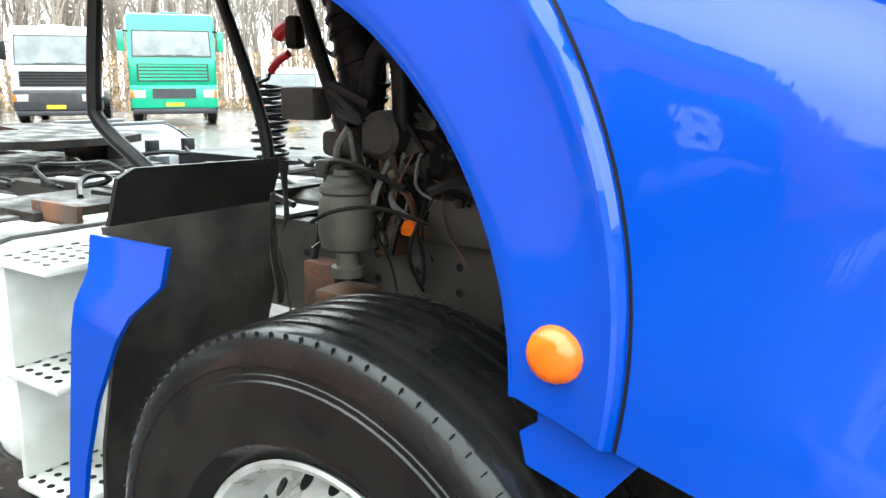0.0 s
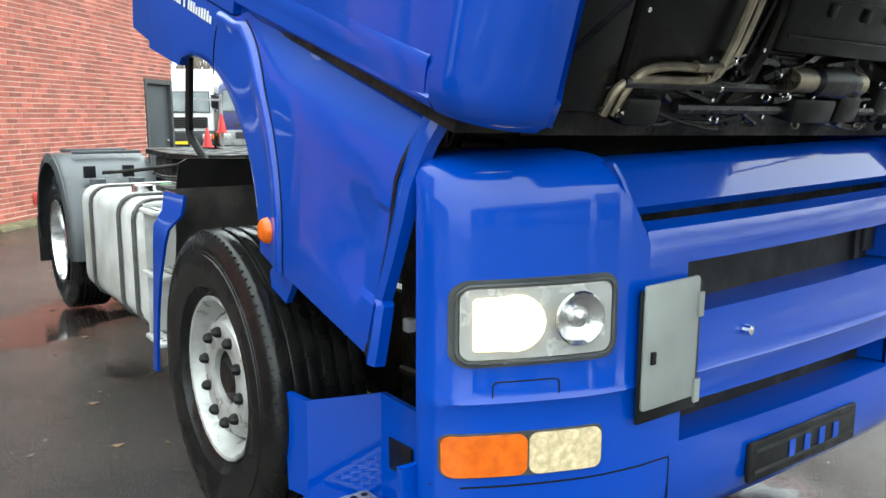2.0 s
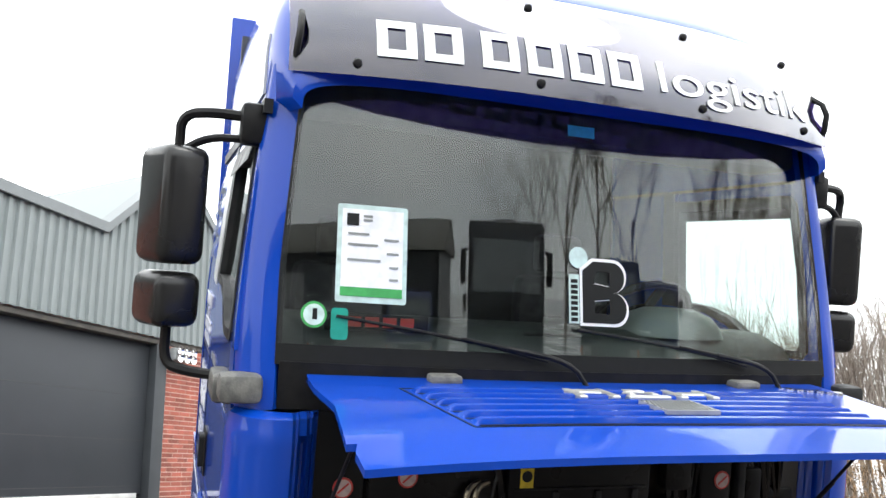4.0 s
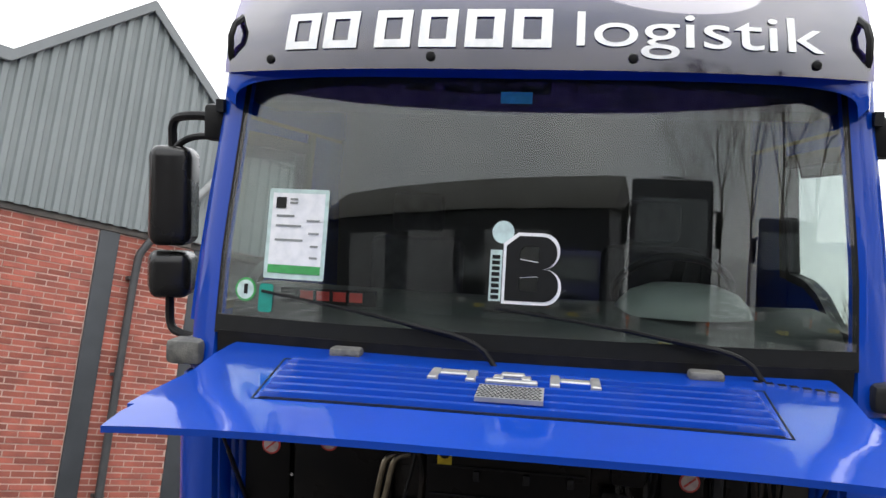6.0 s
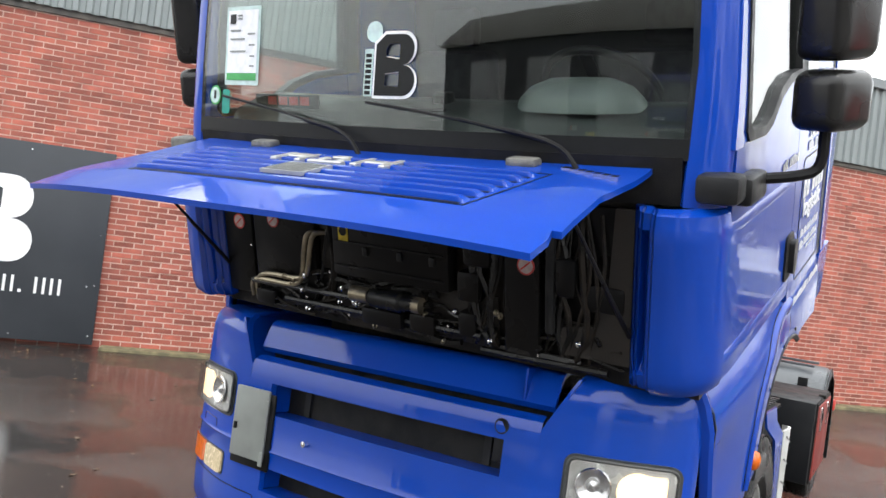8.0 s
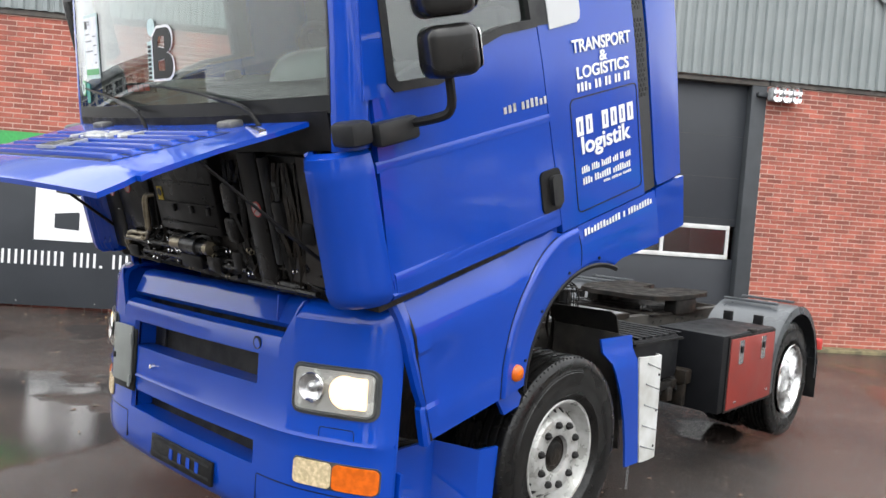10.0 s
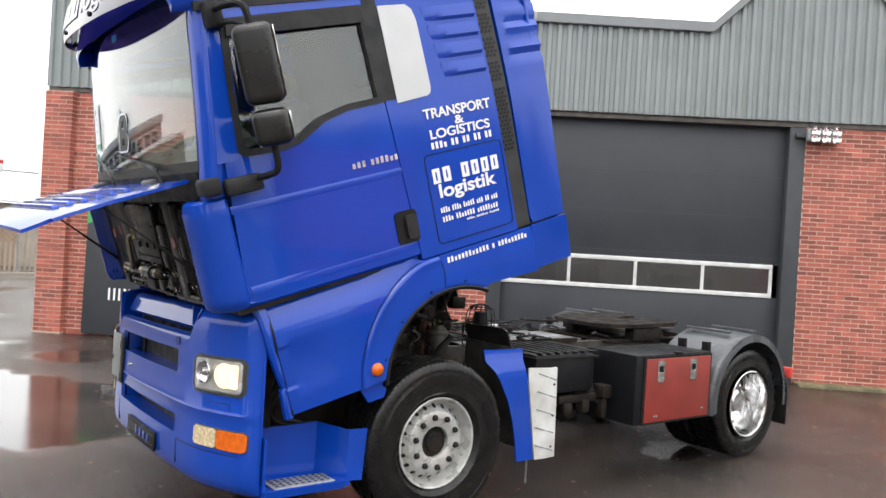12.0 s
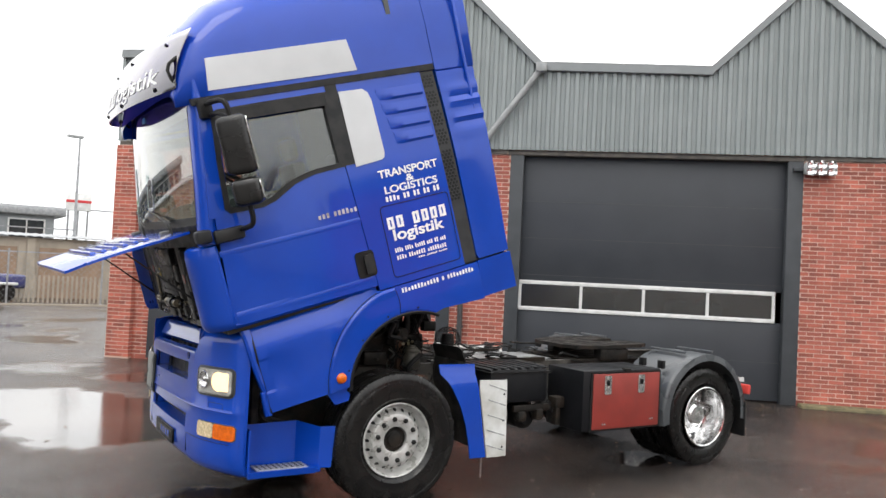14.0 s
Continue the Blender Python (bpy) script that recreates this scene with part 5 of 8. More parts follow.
for y0, segs in ((-0.25, ((0, 0, 0.03, 0.12), (0.115, 0, 0.145, 0.12), (0.03, 0.06, 0.115, 0.11))), (-0.075, ((0.04, 0.085, 0.115, 0.12), (0, 0, 0.155, 0.028), (0.02, 0.035, 0.05, 0.08), (0.105, 0.035, 0.135, 0.08))), (0.115, ((0, 0, 0.03, 0.12), (0.12, 0, 0.15, 0.12), (0.03, 0.04, 0.12, 0.08)))):
    bm = bmesh.new()
    for a, b, c, d in segs:
        box(bm, 1.575 - d, 1.575 - b, y0 + a, y0 + c, 2.103, 2.130, 0.004, 1)
    part("emblem_bar", bm, EMBLEM, flap, "chrome emblem bar")
for k in range(7):
    part("badge_bar", boxes((1.275 + 0.014 * k, 1.305 + 0.014 * k, 0.755 + 0.033 * k, 0.780 + 0.033 * k, on_flap(1.33) - 0.030, on_flap(1.33) + 0.003)), CHROME, flap)
for y0 in (-0.58, 0.61):
    part("hinge_pad", boxes((1.25, 1.315, y0 - 0.055, y0 + 0.055, 2.105, 2.138, 0.012)), BLOCKG, flap, "grey hinge cover")
for sg in (1, -1):
    bm = bmesh.new()
    tube(bm, [(1.62, sg * 0.93, 2.06), (1.20, sg * 0.965, 1.55)], 0.006, 8, 0)
    tube(bm, [(1.40, sg * 0.948, 1.79), (1.20, sg * 0.965, 1.55)], 0.008, 8, 0)
    part("gas_strut", bm, BLACK, flap)

# heater and pipe bay behind the flap
DUCT = pbr("grimy_brown_duct", (0.022, 0.017, 0.0135), (0.010, 0.0085, 0.007), 10, 0.4, 0.7, bump=0.2, bscale=50)
WETHOSE = pbr("wet_black_hose", (0.006, 0.006, 0.006), (0.012, 0.011, 0.010), 9, 0.12, 0.45, bump=0.1, bscale=60, spec=0.32)
bay = cabpart("front_bay", boxes((1.12, 1.165, -1.02, 1.02, 1.36, 2.03)), GREASE, "black greasy bay behind the open flap")
for sp in ((1.165, 1.20, -1.0, -0.80, 1.42, 2.0, 0.02), (1.165, 1.205, -0.79, -0.42, 1.45, 1.99, 0.03)):
    part("cover_panel", boxes(sp), GLOSSBLACK, bay, "black plastic cover")
heater = part("heater_box", boxes((1.165, 1.235, -0.30, 0.27, 1.60, 1.98, 0.015)), GLOSSBLACK, bay, "black heater housing")
for k in range(3):
    part("heater_rib", boxes((1.235, 1.241, -0.28, 0.25, 1.64 + 0.10 * k, 1.648 + 0.10 * k, 0.002)), BLACK, heater)
for y_ in (-0.12, 0.05, 0.2):
    part("heater_clip", boxes((1.232, 1.246, y_ - 0.012, y_ + 0.012, 1.70, 1.735, 0.003)), TRIM, heater)
for sp in ((1.165, 1.225, 0.50, 0.64, 1.40, 2.0, 0.012), (1.165, 1.185, 0.66, 0.98, 1.42, 1.98, 0.02), (1.18, 1.22, 0.80, 0.95, 1.62, 1.72, 0.02)):
    part("column_cover", boxes(sp), GLOSSBLACK, bay)
for sp in ((1.165, 1.19, 0.82, 0.98, 1.45, 1.62, 0.01), (1.165, 1.18, -0.42, -0.30, 1.50, 1.72, 0.01)):
    part("grimy_plate", boxes(sp), DUCT, bay)
STICKER_FACE = pbr("faded_sticker_face", (0.50, 0.40, 0.37), (0.42, 0.32, 0.30), 30, 0.5)
for y0, w0, u0 in ((-0.872, 1.755, 1.202), (-0.655, 1.785, 1.207), (0.59, 1.755, 1.227)):
    bm = bmesh.new()
    lathe(bm, [(0.0, 0.0025), (0.034, 0.0025), (0.034, 0.0)], 20, "x")
    s1 = part("warning_disc", bm, REDST, bay, "round red and white warning sticker", m=Matrix.Translation((u0, y0, w0)))
    bm = bmesh.new()
    lathe(bm, [(0.0, 0.001), (0.028, 0.001), (0.028, 0.0)], 20, "x")
    part("disc_face", bm, STICKER_FACE, s1, m=Matrix.Translation((0.003, 0, 0)))
    part("disc_bar", boxes((0.0045, 0.006, -0.024, 0.024, -0.003, 0.003)), REDST, s1, m=pose(0, 0, 0, 40))
part("air_duct", prism(bmesh.new(), [(0.72, 1.45), (0.97, 1.45), (0.97, 1.98), (0.905, 1.98), (0.885, 1.66), (0.84, 1.57), (0.72, 1.55)], lambda a, b, d: (1.19 + d, a, b), 0.02), DUCT, bay, "brown grimy air duct opening")
part("grimy_back", boxes((1.166, 1.178, -0.78, 0.45, 1.40, 1.60, 0.004), (1.166, 1.178, -0.42, -0.30, 1.60, 1.95, 0.004)), DUCT, bay, "brown greasy back plate")
part("grey_stay", boxes((1.19, 1.235, 0.665, 0.70, 1.52, 1.98, 0.01)), TRIM, bay)
part("warning_label", boxes((1.2355, 1.2375, -0.258, -0.208, 1.745, 1.815)), YELLOW, bay, "yellow warning label")
bm = bmesh.new()
lathe(bm, [(0.0, 0.0015), (0.02, 0.0015), (0.02, 0.0)], 12, "x", (1.2378, -0.233, 1.788))
part("label_mark", bm, INK, bay)
for o in (0.0, 0.032):
    bm = bmesh.new()
    tube(bm, [(1.20, -0.36 - o, 1.76), (1.225, -0.41 - o, 1.755), (1.23, -0.425 - o, 1.70), (1.23, -0.45 - o, 1.57 - o * 0.7), (1.23, -0.50 - o, 1.545 - o), (1.22, -0.72, 1.545 - o), (1.215, -0.78 - o, 1.50), (1.20, -0.79 - o, 1.42)], 0.011, 8, 2)
    part("coolant_pipe", bm, PIPE, bay, "tarnished bent metal coolant pipe")
bm = bmesh.new()
lathe(bm, [(0.0, -0.20), (0.028, -0.20), (0.03, -0.1), (0.04, -0.09), (0.045, 0.05), (0.035, 0.06), (0.03, 0.14), (0.0, 0.145)], 16, "y", (1.235, 0.0, 1.535))
part("drier_cylinder", bm, WETHOSE, bay)
for a, b in ((-0.20, -0.11), (0.06, 0.145)):
    bm = bmesh.new()
    lathe(bm, [(0.0, a), (0.032, a), (0.032, b), (0.0, b)], 14, "y", (1.235, 0.0, 1.535))
    part("brass_collar", bm, PIPE, bay, "dull brass collar")
rng = random.Random(11)
for k in range(44):
    y0 = rng.uniform(-0.85, 0.75)
    w0 = rng.uniform(1.42, 1.58)
    pts = [(1.185 + rng.uniform(0, 0.03), y0, w0)]
    for _ in range(4):
        p = pts[-1]
        pts.append((1.18 + rng.uniform(0, 0.05), max(-0.95, min(0.95, p[1] + rng.uniform(-0.05, 0.16))), max(1.40, min(1.60, p[2] + rng.uniform(-0.035, 0.035)))))
    part("cable", tube(bmesh.new(), pts, rng.choice((0.004, 0.006, 0.009, 0.013)), 5, 2), rng.choice((GREASE, WETHOSE, WETHOSE)), bay)
for k in range(22):
    y0 = rng.choice((0.35, 0.42, 0.46, 0.72, 0.8, 0.9, -0.36))
    part("hanging_hose", tube(bmesh.new(), [(1.19, y0 + rng.uniform(-0.05, 0.05), 1.95), (1.22, y0 + rng.uniform(-0.06, 0.06), 1.75), (1.21, y0 + rng.uniform(-0.06, 0.06), 1.55), (1.2, y0 + rng.uniform(-0.1, 0.1), 1.42)], rng.choice((0.004, 0.007, 0.012)), 5, 1), rng.choice((GREASE, WETHOSE)), bay)
for sp in ((1.17, 1.235, 0.30, 0.40, 1.58, 1.70, 0.02), (1.17, 1.24, 0.33, 0.45, 1.72, 1.86, 0.02), (1.17, 1.23, -0.78, -0.66, 1.40, 1.47, 0.015), (1.17, 1.25, -0.15, 0.05, 1.42, 1.49, 0.012), (1.17, 1.235, 0.70, 0.78, 1.66, 1.80, 0.02), (1.17, 1.24, 0.08, 0.20, 1.42, 1.50, 0.012), (1.17, 1.23, 0.30, 0.38, 1.44, 1.54, 0.015)):
    part("valve_block", boxes(sp), GLOSSBLACK, bay)
for y0, y1, w0 in ((0.40, 0.9, 1.405), (-0.6, 0.4, 1.445), (-0.8, 0.1, 1.50)):
    part("cross_tube", tube(bmesh.new(), [(1.215, y0, w0), (1.215, y1, w0 + 0.01)], 0.014, 8, 0), WETHOSE, bay)
BOLT = finish(lathe(bmesh.new(), [(0.0, 0.008), (0.008, 0.008), (0.009, 0.0)], 6, "x"), "bolt", ALU)
for k in range(14):
    y0, w0 = rng.uniform(-0.97, 0.97), rng.choice((1.43, 1.47, 1.60, 1.97, 1.985, 1.66, 1.53))
    part("bolt", BOLT, ALU, bay, m=Matrix.Translation((1.215, y0, w0)) @ Matrix.Diagonal((1, 0.75, 0.75, 1)))
# bright metal rings added at random to give the bay its glints
for k in range(26):
    y0, w0 = rng.uniform(-0.8, 0.9), rng.uniform(1.41, 1.58)
    part("hose_clip", ring_prism(bmesh.new(), rrect(-0.012, 0.012, -0.012, 0.012, 0.011), rrect(-0.009, 0.009, -0.009, 0.009, 0.0085), lambda a, b, d: (1.232 + a, d, b), 0.008), rng.choice((ALU, PIPE, CHROME)), bay, m=Matrix.Translation((0, y0, w0)) @ pose(0, 0, 0, rng.uniform(-40, 40), 0, 0))

# ---- bumper, fixed to the chassis ----
def plan(y):
    """Front face of the bumper."""
    a = abs(y)
    pts = ((0.0, 1.49), (0.4, 1.484), (0.7, 1.468), (0.78, 1.456), (0.83, 1.446), (0.88, 1.432), (0.96, 1.402), (1.03, 1.372), (1.09, 1.343), (1.14, 1.315), (1.17, 1.288), (1.185, 1.255), (1.19, 1.225))
    for (p, xp), (q, xq) in zip(pts, pts[1:]):
        if a <= q:
            return xp + (xq - xp) * (a - p) / (q - p)
    return 1.225


def bump_ys(y0, y1):
    """Points across, closer together in the rounded corners."""
    ks = [-1.19, -1.185, -1.17, -1.14, -1.09, -1.03, -0.96, -0.88, -0.83, -0.78, -0.7, -0.6, -0.5, -0.25, 0.0]
    ks = ks + [-k for k in reversed(ks[:-1])]
    return [y0] + [k for k in ks if y0 + 1e-4 < k < y1 - 1e-4] + [y1]


def bump_band(bm, y0, y1, zs, thick=0.02):
    """A strip of the bumper; zs: (z, set-back)."""
    sheet(bm, [[(plan(y) - o, y * (1 - 0.12 * o), z) for y in bump_ys(y0, y1)] for z, o in zs], lambda p: Vector((-thick, -0.016 * p.y, 0)))


bm = bmesh.new()
bump_band(bm, -1.19, 1.19, ((0.345, 0.07), (0.37, 0.03), (0.42, 0.005), (0.50, 0.0), (0.60, 0.0)))
bands = []
for y0, y1, zs in (
        (-1.19, -0.565, ((0.60, 0.0), (0.70, 0.0))), (0.565, 1.19, ((0.60, 0.0), (0.70, 0.0))),
        (-1.19, 1.19, ((0.70, 0.0), (0.76, 0.0), (0.775, -0.008), (0.79, 0.0), (0.93, 0.0))),
        (-1.19, -0.565, ((0.93, 0.0), (1.06, 0.0))), (0.565, 1.19, ((0.93, 0.0), (1.06, 0.0))),
        (-0.70, 0.70, ((1.06, 0.0), (1.12, 0.002), (1.145, 0.012), (1.16, 0.04)))):
    bands.append(bmesh.new())
    bump_band(bands[-1], y0, y1, zs)
corners, linings = [], []
for sg in (1, -1):
    def cap_row(z, o, far=None):
        yi = 0.70 + 0.55 * max(0.0, z - 1.12)
        out = []
        for f in (0, 0.06, 0.14, 0.24, 0.36, 0.48, 0.6, 0.7, 0.79, 0.87, 0.93, 0.96, 0.99, 1.0):
            y = yi + (1.19 - yi) * f
            x = plan(y) - o
            out.append((x if far is None else min(x, far), sg * y * (1 - 0.12 * o), z))
        return out
    cb = bmesh.new()
    sheet(cb, [cap_row(*q) for q in ((1.06, 0.0), (1.12, 0.0), (1.17, 0.0), (1.24, 0.003), (1.28, 0.014), (1.305, 0.032), (1.322, 0.062), (1.332, 0.12), (1.338, 0.22, 1.20), (1.338, 0.30, 1.165))], lambda p: Vector((-0.018, -0.016 * p.y, -0.008)))
    box(cb, 1.203, 1.222, sg * 0.98, sg * 1.186, 0.36, 1.29, 0.006)
    sheet(cb, [[(1.455 - 0.9 * max(0, z - 1.25) ** 1.5, sg * (0.70 + 0.55 * (z - 1.12)), z), (1.24, sg * (0.70 + 0.55 * (z - 1.12)), z)] for z in (1.13, 1.2, 1.27, 1.31)], (0, sg * 0.012, 0))
    corners.append(cb)
for z0, z1 in ((0.60, 0.70), (0.93, 1.06)):
    sb = bmesh.new()
    sheet(sb, [[(plan(y) - 0.005, y, z0) for y in spread(-0.565, 0.565, 12)], [(1.36, y, z0 - 0.005) for y in spread(-0.565, 0.565, 12)]], (0, 0, -0.012))
    sheet(sb, [[(plan(y) - 0.005, y, z1) for y in spread(-0.565, 0.565, 12)], [(1.36, y, z1 + 0.005) for y in spread(-0.565, 0.565, 12)]], (0, 0, 0.012))
    for sg in (1, -1):
        sheet(sb, [[(1.44, sg * 0.565, z0), (1.44, sg * 0.565, z1)], [(1.36, sg * 0.55, z0), (1.36, sg * 0.55, z1)]], (0, sg * 0.012, 0))
    linings.append(sb)
bumper = part("bumper", bm, BLUE2, truck, "deep blue front bumper with lit headlights", angle=40, m=Matrix.Translation((1.3, 0.015, 0)) @ pose(0, 0, 0, 0, 0, -0.3) @ Matrix.Translation((-1.3, 0, 0)))
for cb in bands:
    part("bumper_bar", cb, BLUE2, bumper, angle=40)
for cb in corners:
    part("bumper_corner", cb, BLUE2, bumper, angle=40)
for sb in linings:
    part("slot_lining", sb, BLUE2, bumper)
for z0, z1 in ((0.58, 0.72), (0.91, 1.08)):
    part("air_slot", boxes((1.34, 1.365, -0.57, 0.57, z0, z1)), BLACK, bumper)
for sp in ((1.365, 1.38, -0.45, -0.42, 0.93, 1.06), (1.365, 1.38, 0.44, 0.47, 0.93, 1.06), (1.365, 1.39, 0.48, 0.55, 0.95, 1.05, 0.01)):
    part("slot_rib", boxes(sp), TRIM, bumper)
bm = boxes((1.05, 1.32, -0.74, 0.74, 1.02, 1.17), (0.9, 1.34, -0.8, 0.8, 0.45, 0.95))
part("bumper_core", bm, GREASE, bumper)
bm = bmesh.new()
lathe(bm, [(0.0, 0.0), (0.022, 0.0), (0.028, 0.004), (0.028, 0.0)], 16, "x", (1.474, 0.55, 1.105))
part("tow_hole", bm, INK, bumper)
bm = bmesh.new()
sheet(bm, [[(x, y, z) for y in spread(-0.715, 0.715, 12)] for x, z in ((1.19, 1.305), (1.30, 1.312), (1.335, 1.309), (1.362, 1.296), (1.374, 1.275), (1.408, 1.195), (1.40, 1.185))], (-0.01, 0, -0.012))
part("step_panel", bm, BLUE2, bumper, "smooth blue cross panel", angle=50)
part("panel_line", boxes((1.30, 1.415, 0.59, 0.598, 1.2, 1.312)), BLUE, bumper)
plate = part("blank_plate", boxes((1.486, 1.502, -0.742, -0.545, 0.722, 1.030, 0.012)), PLATE, bumper, "blank grey hinged plate", m=None)
part("plate_frame", boxes((1.476, 1.489, -0.745, -0.52, 0.685, 1.015, 0.012)), INK, bumper)
for z in (0.74, 0.96):
    part("plate_hinge", boxes((1.502, 1.508, -0.558, -0.538, z - 0.03, z + 0.03)), PLATE, bumper)
part("plate_catch", boxes((1.502, 1.509, -0.725, -0.712, 0.84, 0.87)), INK, bumper)
part("number_plate", boxes((1.486, 1.502, -0.28, 0.29, 0.415, 0.53, 0.006)), BLACK, bumper, "black empty number plate holder")
part("plate_rail", boxes((1.502, 1.505, -0.26, 0.27, 0.44, 0.452), (1.502, 1.505, -0.26, 0.27, 0.50, 0.512)), TRIM, bumper)
for k in range(4):
    part("plate_clip", boxes((1.503, 1.506, -0.09 + 0.08 * k, -0.06 + 0.08 * k, 0.45, 0.50)), BLUE2, bumper)
bm = bmesh.new()
lathe(bm, [(0.0, 0.022), (0.012, 0.02), (0.014, 0.0)], 10, "x", (1.486, -0.325, 0.855))
part("bolt", bm, CHROME, bumper)


def on_corner(bm, sg, ya, yb, za, zb, off, thick, n=12, r=0.02):
    """A panel with rounded corners that follows the bumper's rounded end."""
    rows = []
    zs = sorted({za + r * (1 - math.cos(radians(a))) for a in (0, 18, 36, 54, 72, 90)} | {zb - r * (1 - math.cos(radians(a))) for a in (0, 18, 36, 54, 72, 90)})
    for z in zs:
        e = max(0.0, r - min(z - za, zb - z))
        inset = r - math.sqrt(max(0.0, r * r - e * e))
        rows.append([(plan(y) + off, sg * (y + 0.6 * off), z) for y in spread(ya + inset, yb - inset, n)])
    return sheet(bm, rows, lambda p: Vector((-thick, -0.5 * thick * (1 if p.y > 0 else -1), 0)))


def corner_rim(bm, sg, ya, yb, za, zb, off, rad, r):
    """A raised rounded rim along a panel's outline."""
    pts = []
    for cy, cz, a0 in ((yb - r, zb - r, 0), (ya + r, zb - r, 90), (ya + r, za + r, 180), (yb - r, za + r, 270)):
        for a in (0, 15, 30, 45, 60, 75, 90):
            pts.append((cy + r * math.cos(radians(a0 + a)), cz + r * math.sin(radians(a0 + a))))
    out = []
    for (y, z), (y2, z2) in zip(pts, pts[1:] + pts[:1]):
        n = max(1, int(abs(y2 - y) / 0.05))
        out += [(y + (y2 - y) * k / n, z + (z2 - z) * k / n) for k in range(n)]
    out.append(out[0])
    return tube(bm, [(plan(y) + off, sg * (y + 0.6 * off), z) for y, z in out], rad, 8, 0)


for sg in (1, -1):
    lampg = part("headlight", on_corner(bmesh.new(), sg, 0.792, 1.162, 0.864, 1.066, 0.004, 0.012, 18, r=0.04), BEZEL, bumper, "rectangular headlight in a dark grey bezel, switched on")
    part("bezel_rim", corner_rim(bmesh.new(), sg, 0.804, 1.149, 0.879, 1.054, 0.010, 0.0055, 0.03), BEZEL, lampg)
    part("reflector_bowl", on_corner(bmesh.new(), sg, 0.812, 1.143, 0.885, 1.049, 0.010, 0.008, r=0.025), REFLECT, lampg)
    part("lit_bulb", on_corner(bmesh.new(), sg, 0.968, 1.098, 0.903, 1.033, 0.014, 0.008, 20, r=0.064), LAMPON, lampg, "glowing warm white dipped beam")
    part("lit_side", on_corner(bmesh.new(), sg, 1.05, 1.118, 0.906, 1.028, 0.013, 0.008, 6, r=0.01), LAMPON, lampg)
    bowl = Matrix.Translation((plan(0.90) + 0.024, sg * 0.905, 0.972)) @ pose(0, 0, 0, 0, 0, sg * 17)
    bm = bmesh.new()
    lathe(bm, [(0.062, 0.0), (0.058, 0.004), (0.052, -0.001), (0.035, -0.010), (0.02, -0.014), (0.018, -0.004), (0.0, 0.002)], 28, "x")
    part("main_beam", bm, ALU, lampg, "round chrome main beam reflector", m=bowl, angle=25)
    part("lens", on_corner(bmesh.new(), sg, 0.812, 1.143, 0.885, 1.049, 0.034, 0.003, r=0.025), LENS, lampg).visible_shadow = False
    part("lamp_recess", on_corner(bmesh.new(), sg, 0.820, 1.175, 0.592, 0.700, 0.0035, 0.012), BEZEL, bumper)
    part("fog_lamp", on_corner(bmesh.new(), sg, 0.825, 0.995, 0.597, 0.695, 0.010, 0.012), FOGLAMP, bumper, "lit front fog lamp")
    part("indicator", on_corner(bmesh.new(), sg, 1.0, 1.172, 0.597, 0.695, 0.010, 0.012), ORANGE, bumper, "amber front indicator")
    part("corner_seam", on_corner(bmesh.new(), sg, 0.60, 1.185, 0.566, 0.570, 0.0015, 0.006, r=0.002), INK, bumper)
    part("corner_seam", on_corner(bmesh.new(), sg, 0.596, 0.600, 0.43, 0.566, 0.0015, 0.006, 2, r=0.0018), INK, bumper)
    part("tow_cover_seam", corner_rim(bmesh.new(), sg, 0.93, 1.075, 0.772, 0.825, 0.0, 0.002, 0.012), INK, bumper)
    part("corner_bracket", boxes((0.90, 0.93, sg * 0.99, sg * 1.02, 0.83, 0.87, 0.006)), WHITEP, bumper, "small white bracket in the gap")

# the bumper hangs slightly askew: its upper half is twisted a little about the middle
def askew(y, z):
    return (0.0245 * y + 0.0075) * max(0.0, min(1.0, (z - 0.65) / 0.3))


for ob in [bumper] + list(bumper.children_recursive):
    if ob.name.startswith("main_beam"):
        ob.matrix_basis = Matrix.Translation((0, 0, askew(ob.matrix_basis[1][3], ob.matrix_basis[2][3]))) @ ob.matrix_basis
    else:
        for v in ob.data.vertices:
            v.co.z += askew(v.co.y, v.co.z)

part("radiator", boxes((1.06, 1.12, -0.98, 0.98, 0.36, 1.22, 0.02)), GREASE, truck, "dark dirty radiator behind the bumper")
for sg in (1, -1):
    part("chassis_shield", boxes((0.40, 1.16, sg * 0.64, sg * 0.68, 0.34, 1.16, 0.02), (-0.55, 0.42, sg * 0.60, sg * 0.636, 0.34, 0.78, 0.01)), GREASE, truck, "dark oily shield inside the wheel housing")
    for q in range(5):
        y0 = sg * (0.72 + 0.03 * q)
        part("loose_hose", tube(bmesh.new(), [(1.05 + 0.02 * q, y0, 1.25), (1.02 - 0.03 * q, y0 + sg * 0.06, 1.0), (1.08, y0 + sg * 0.03, 0.78 - 0.03 * q), (0.85 - 0.05 * q, y0, 0.62)], 0.008 + 0.003 * (q % 3), 6, 2), (BLACK, GREASE, WETBLACK)[q % 3], truck)

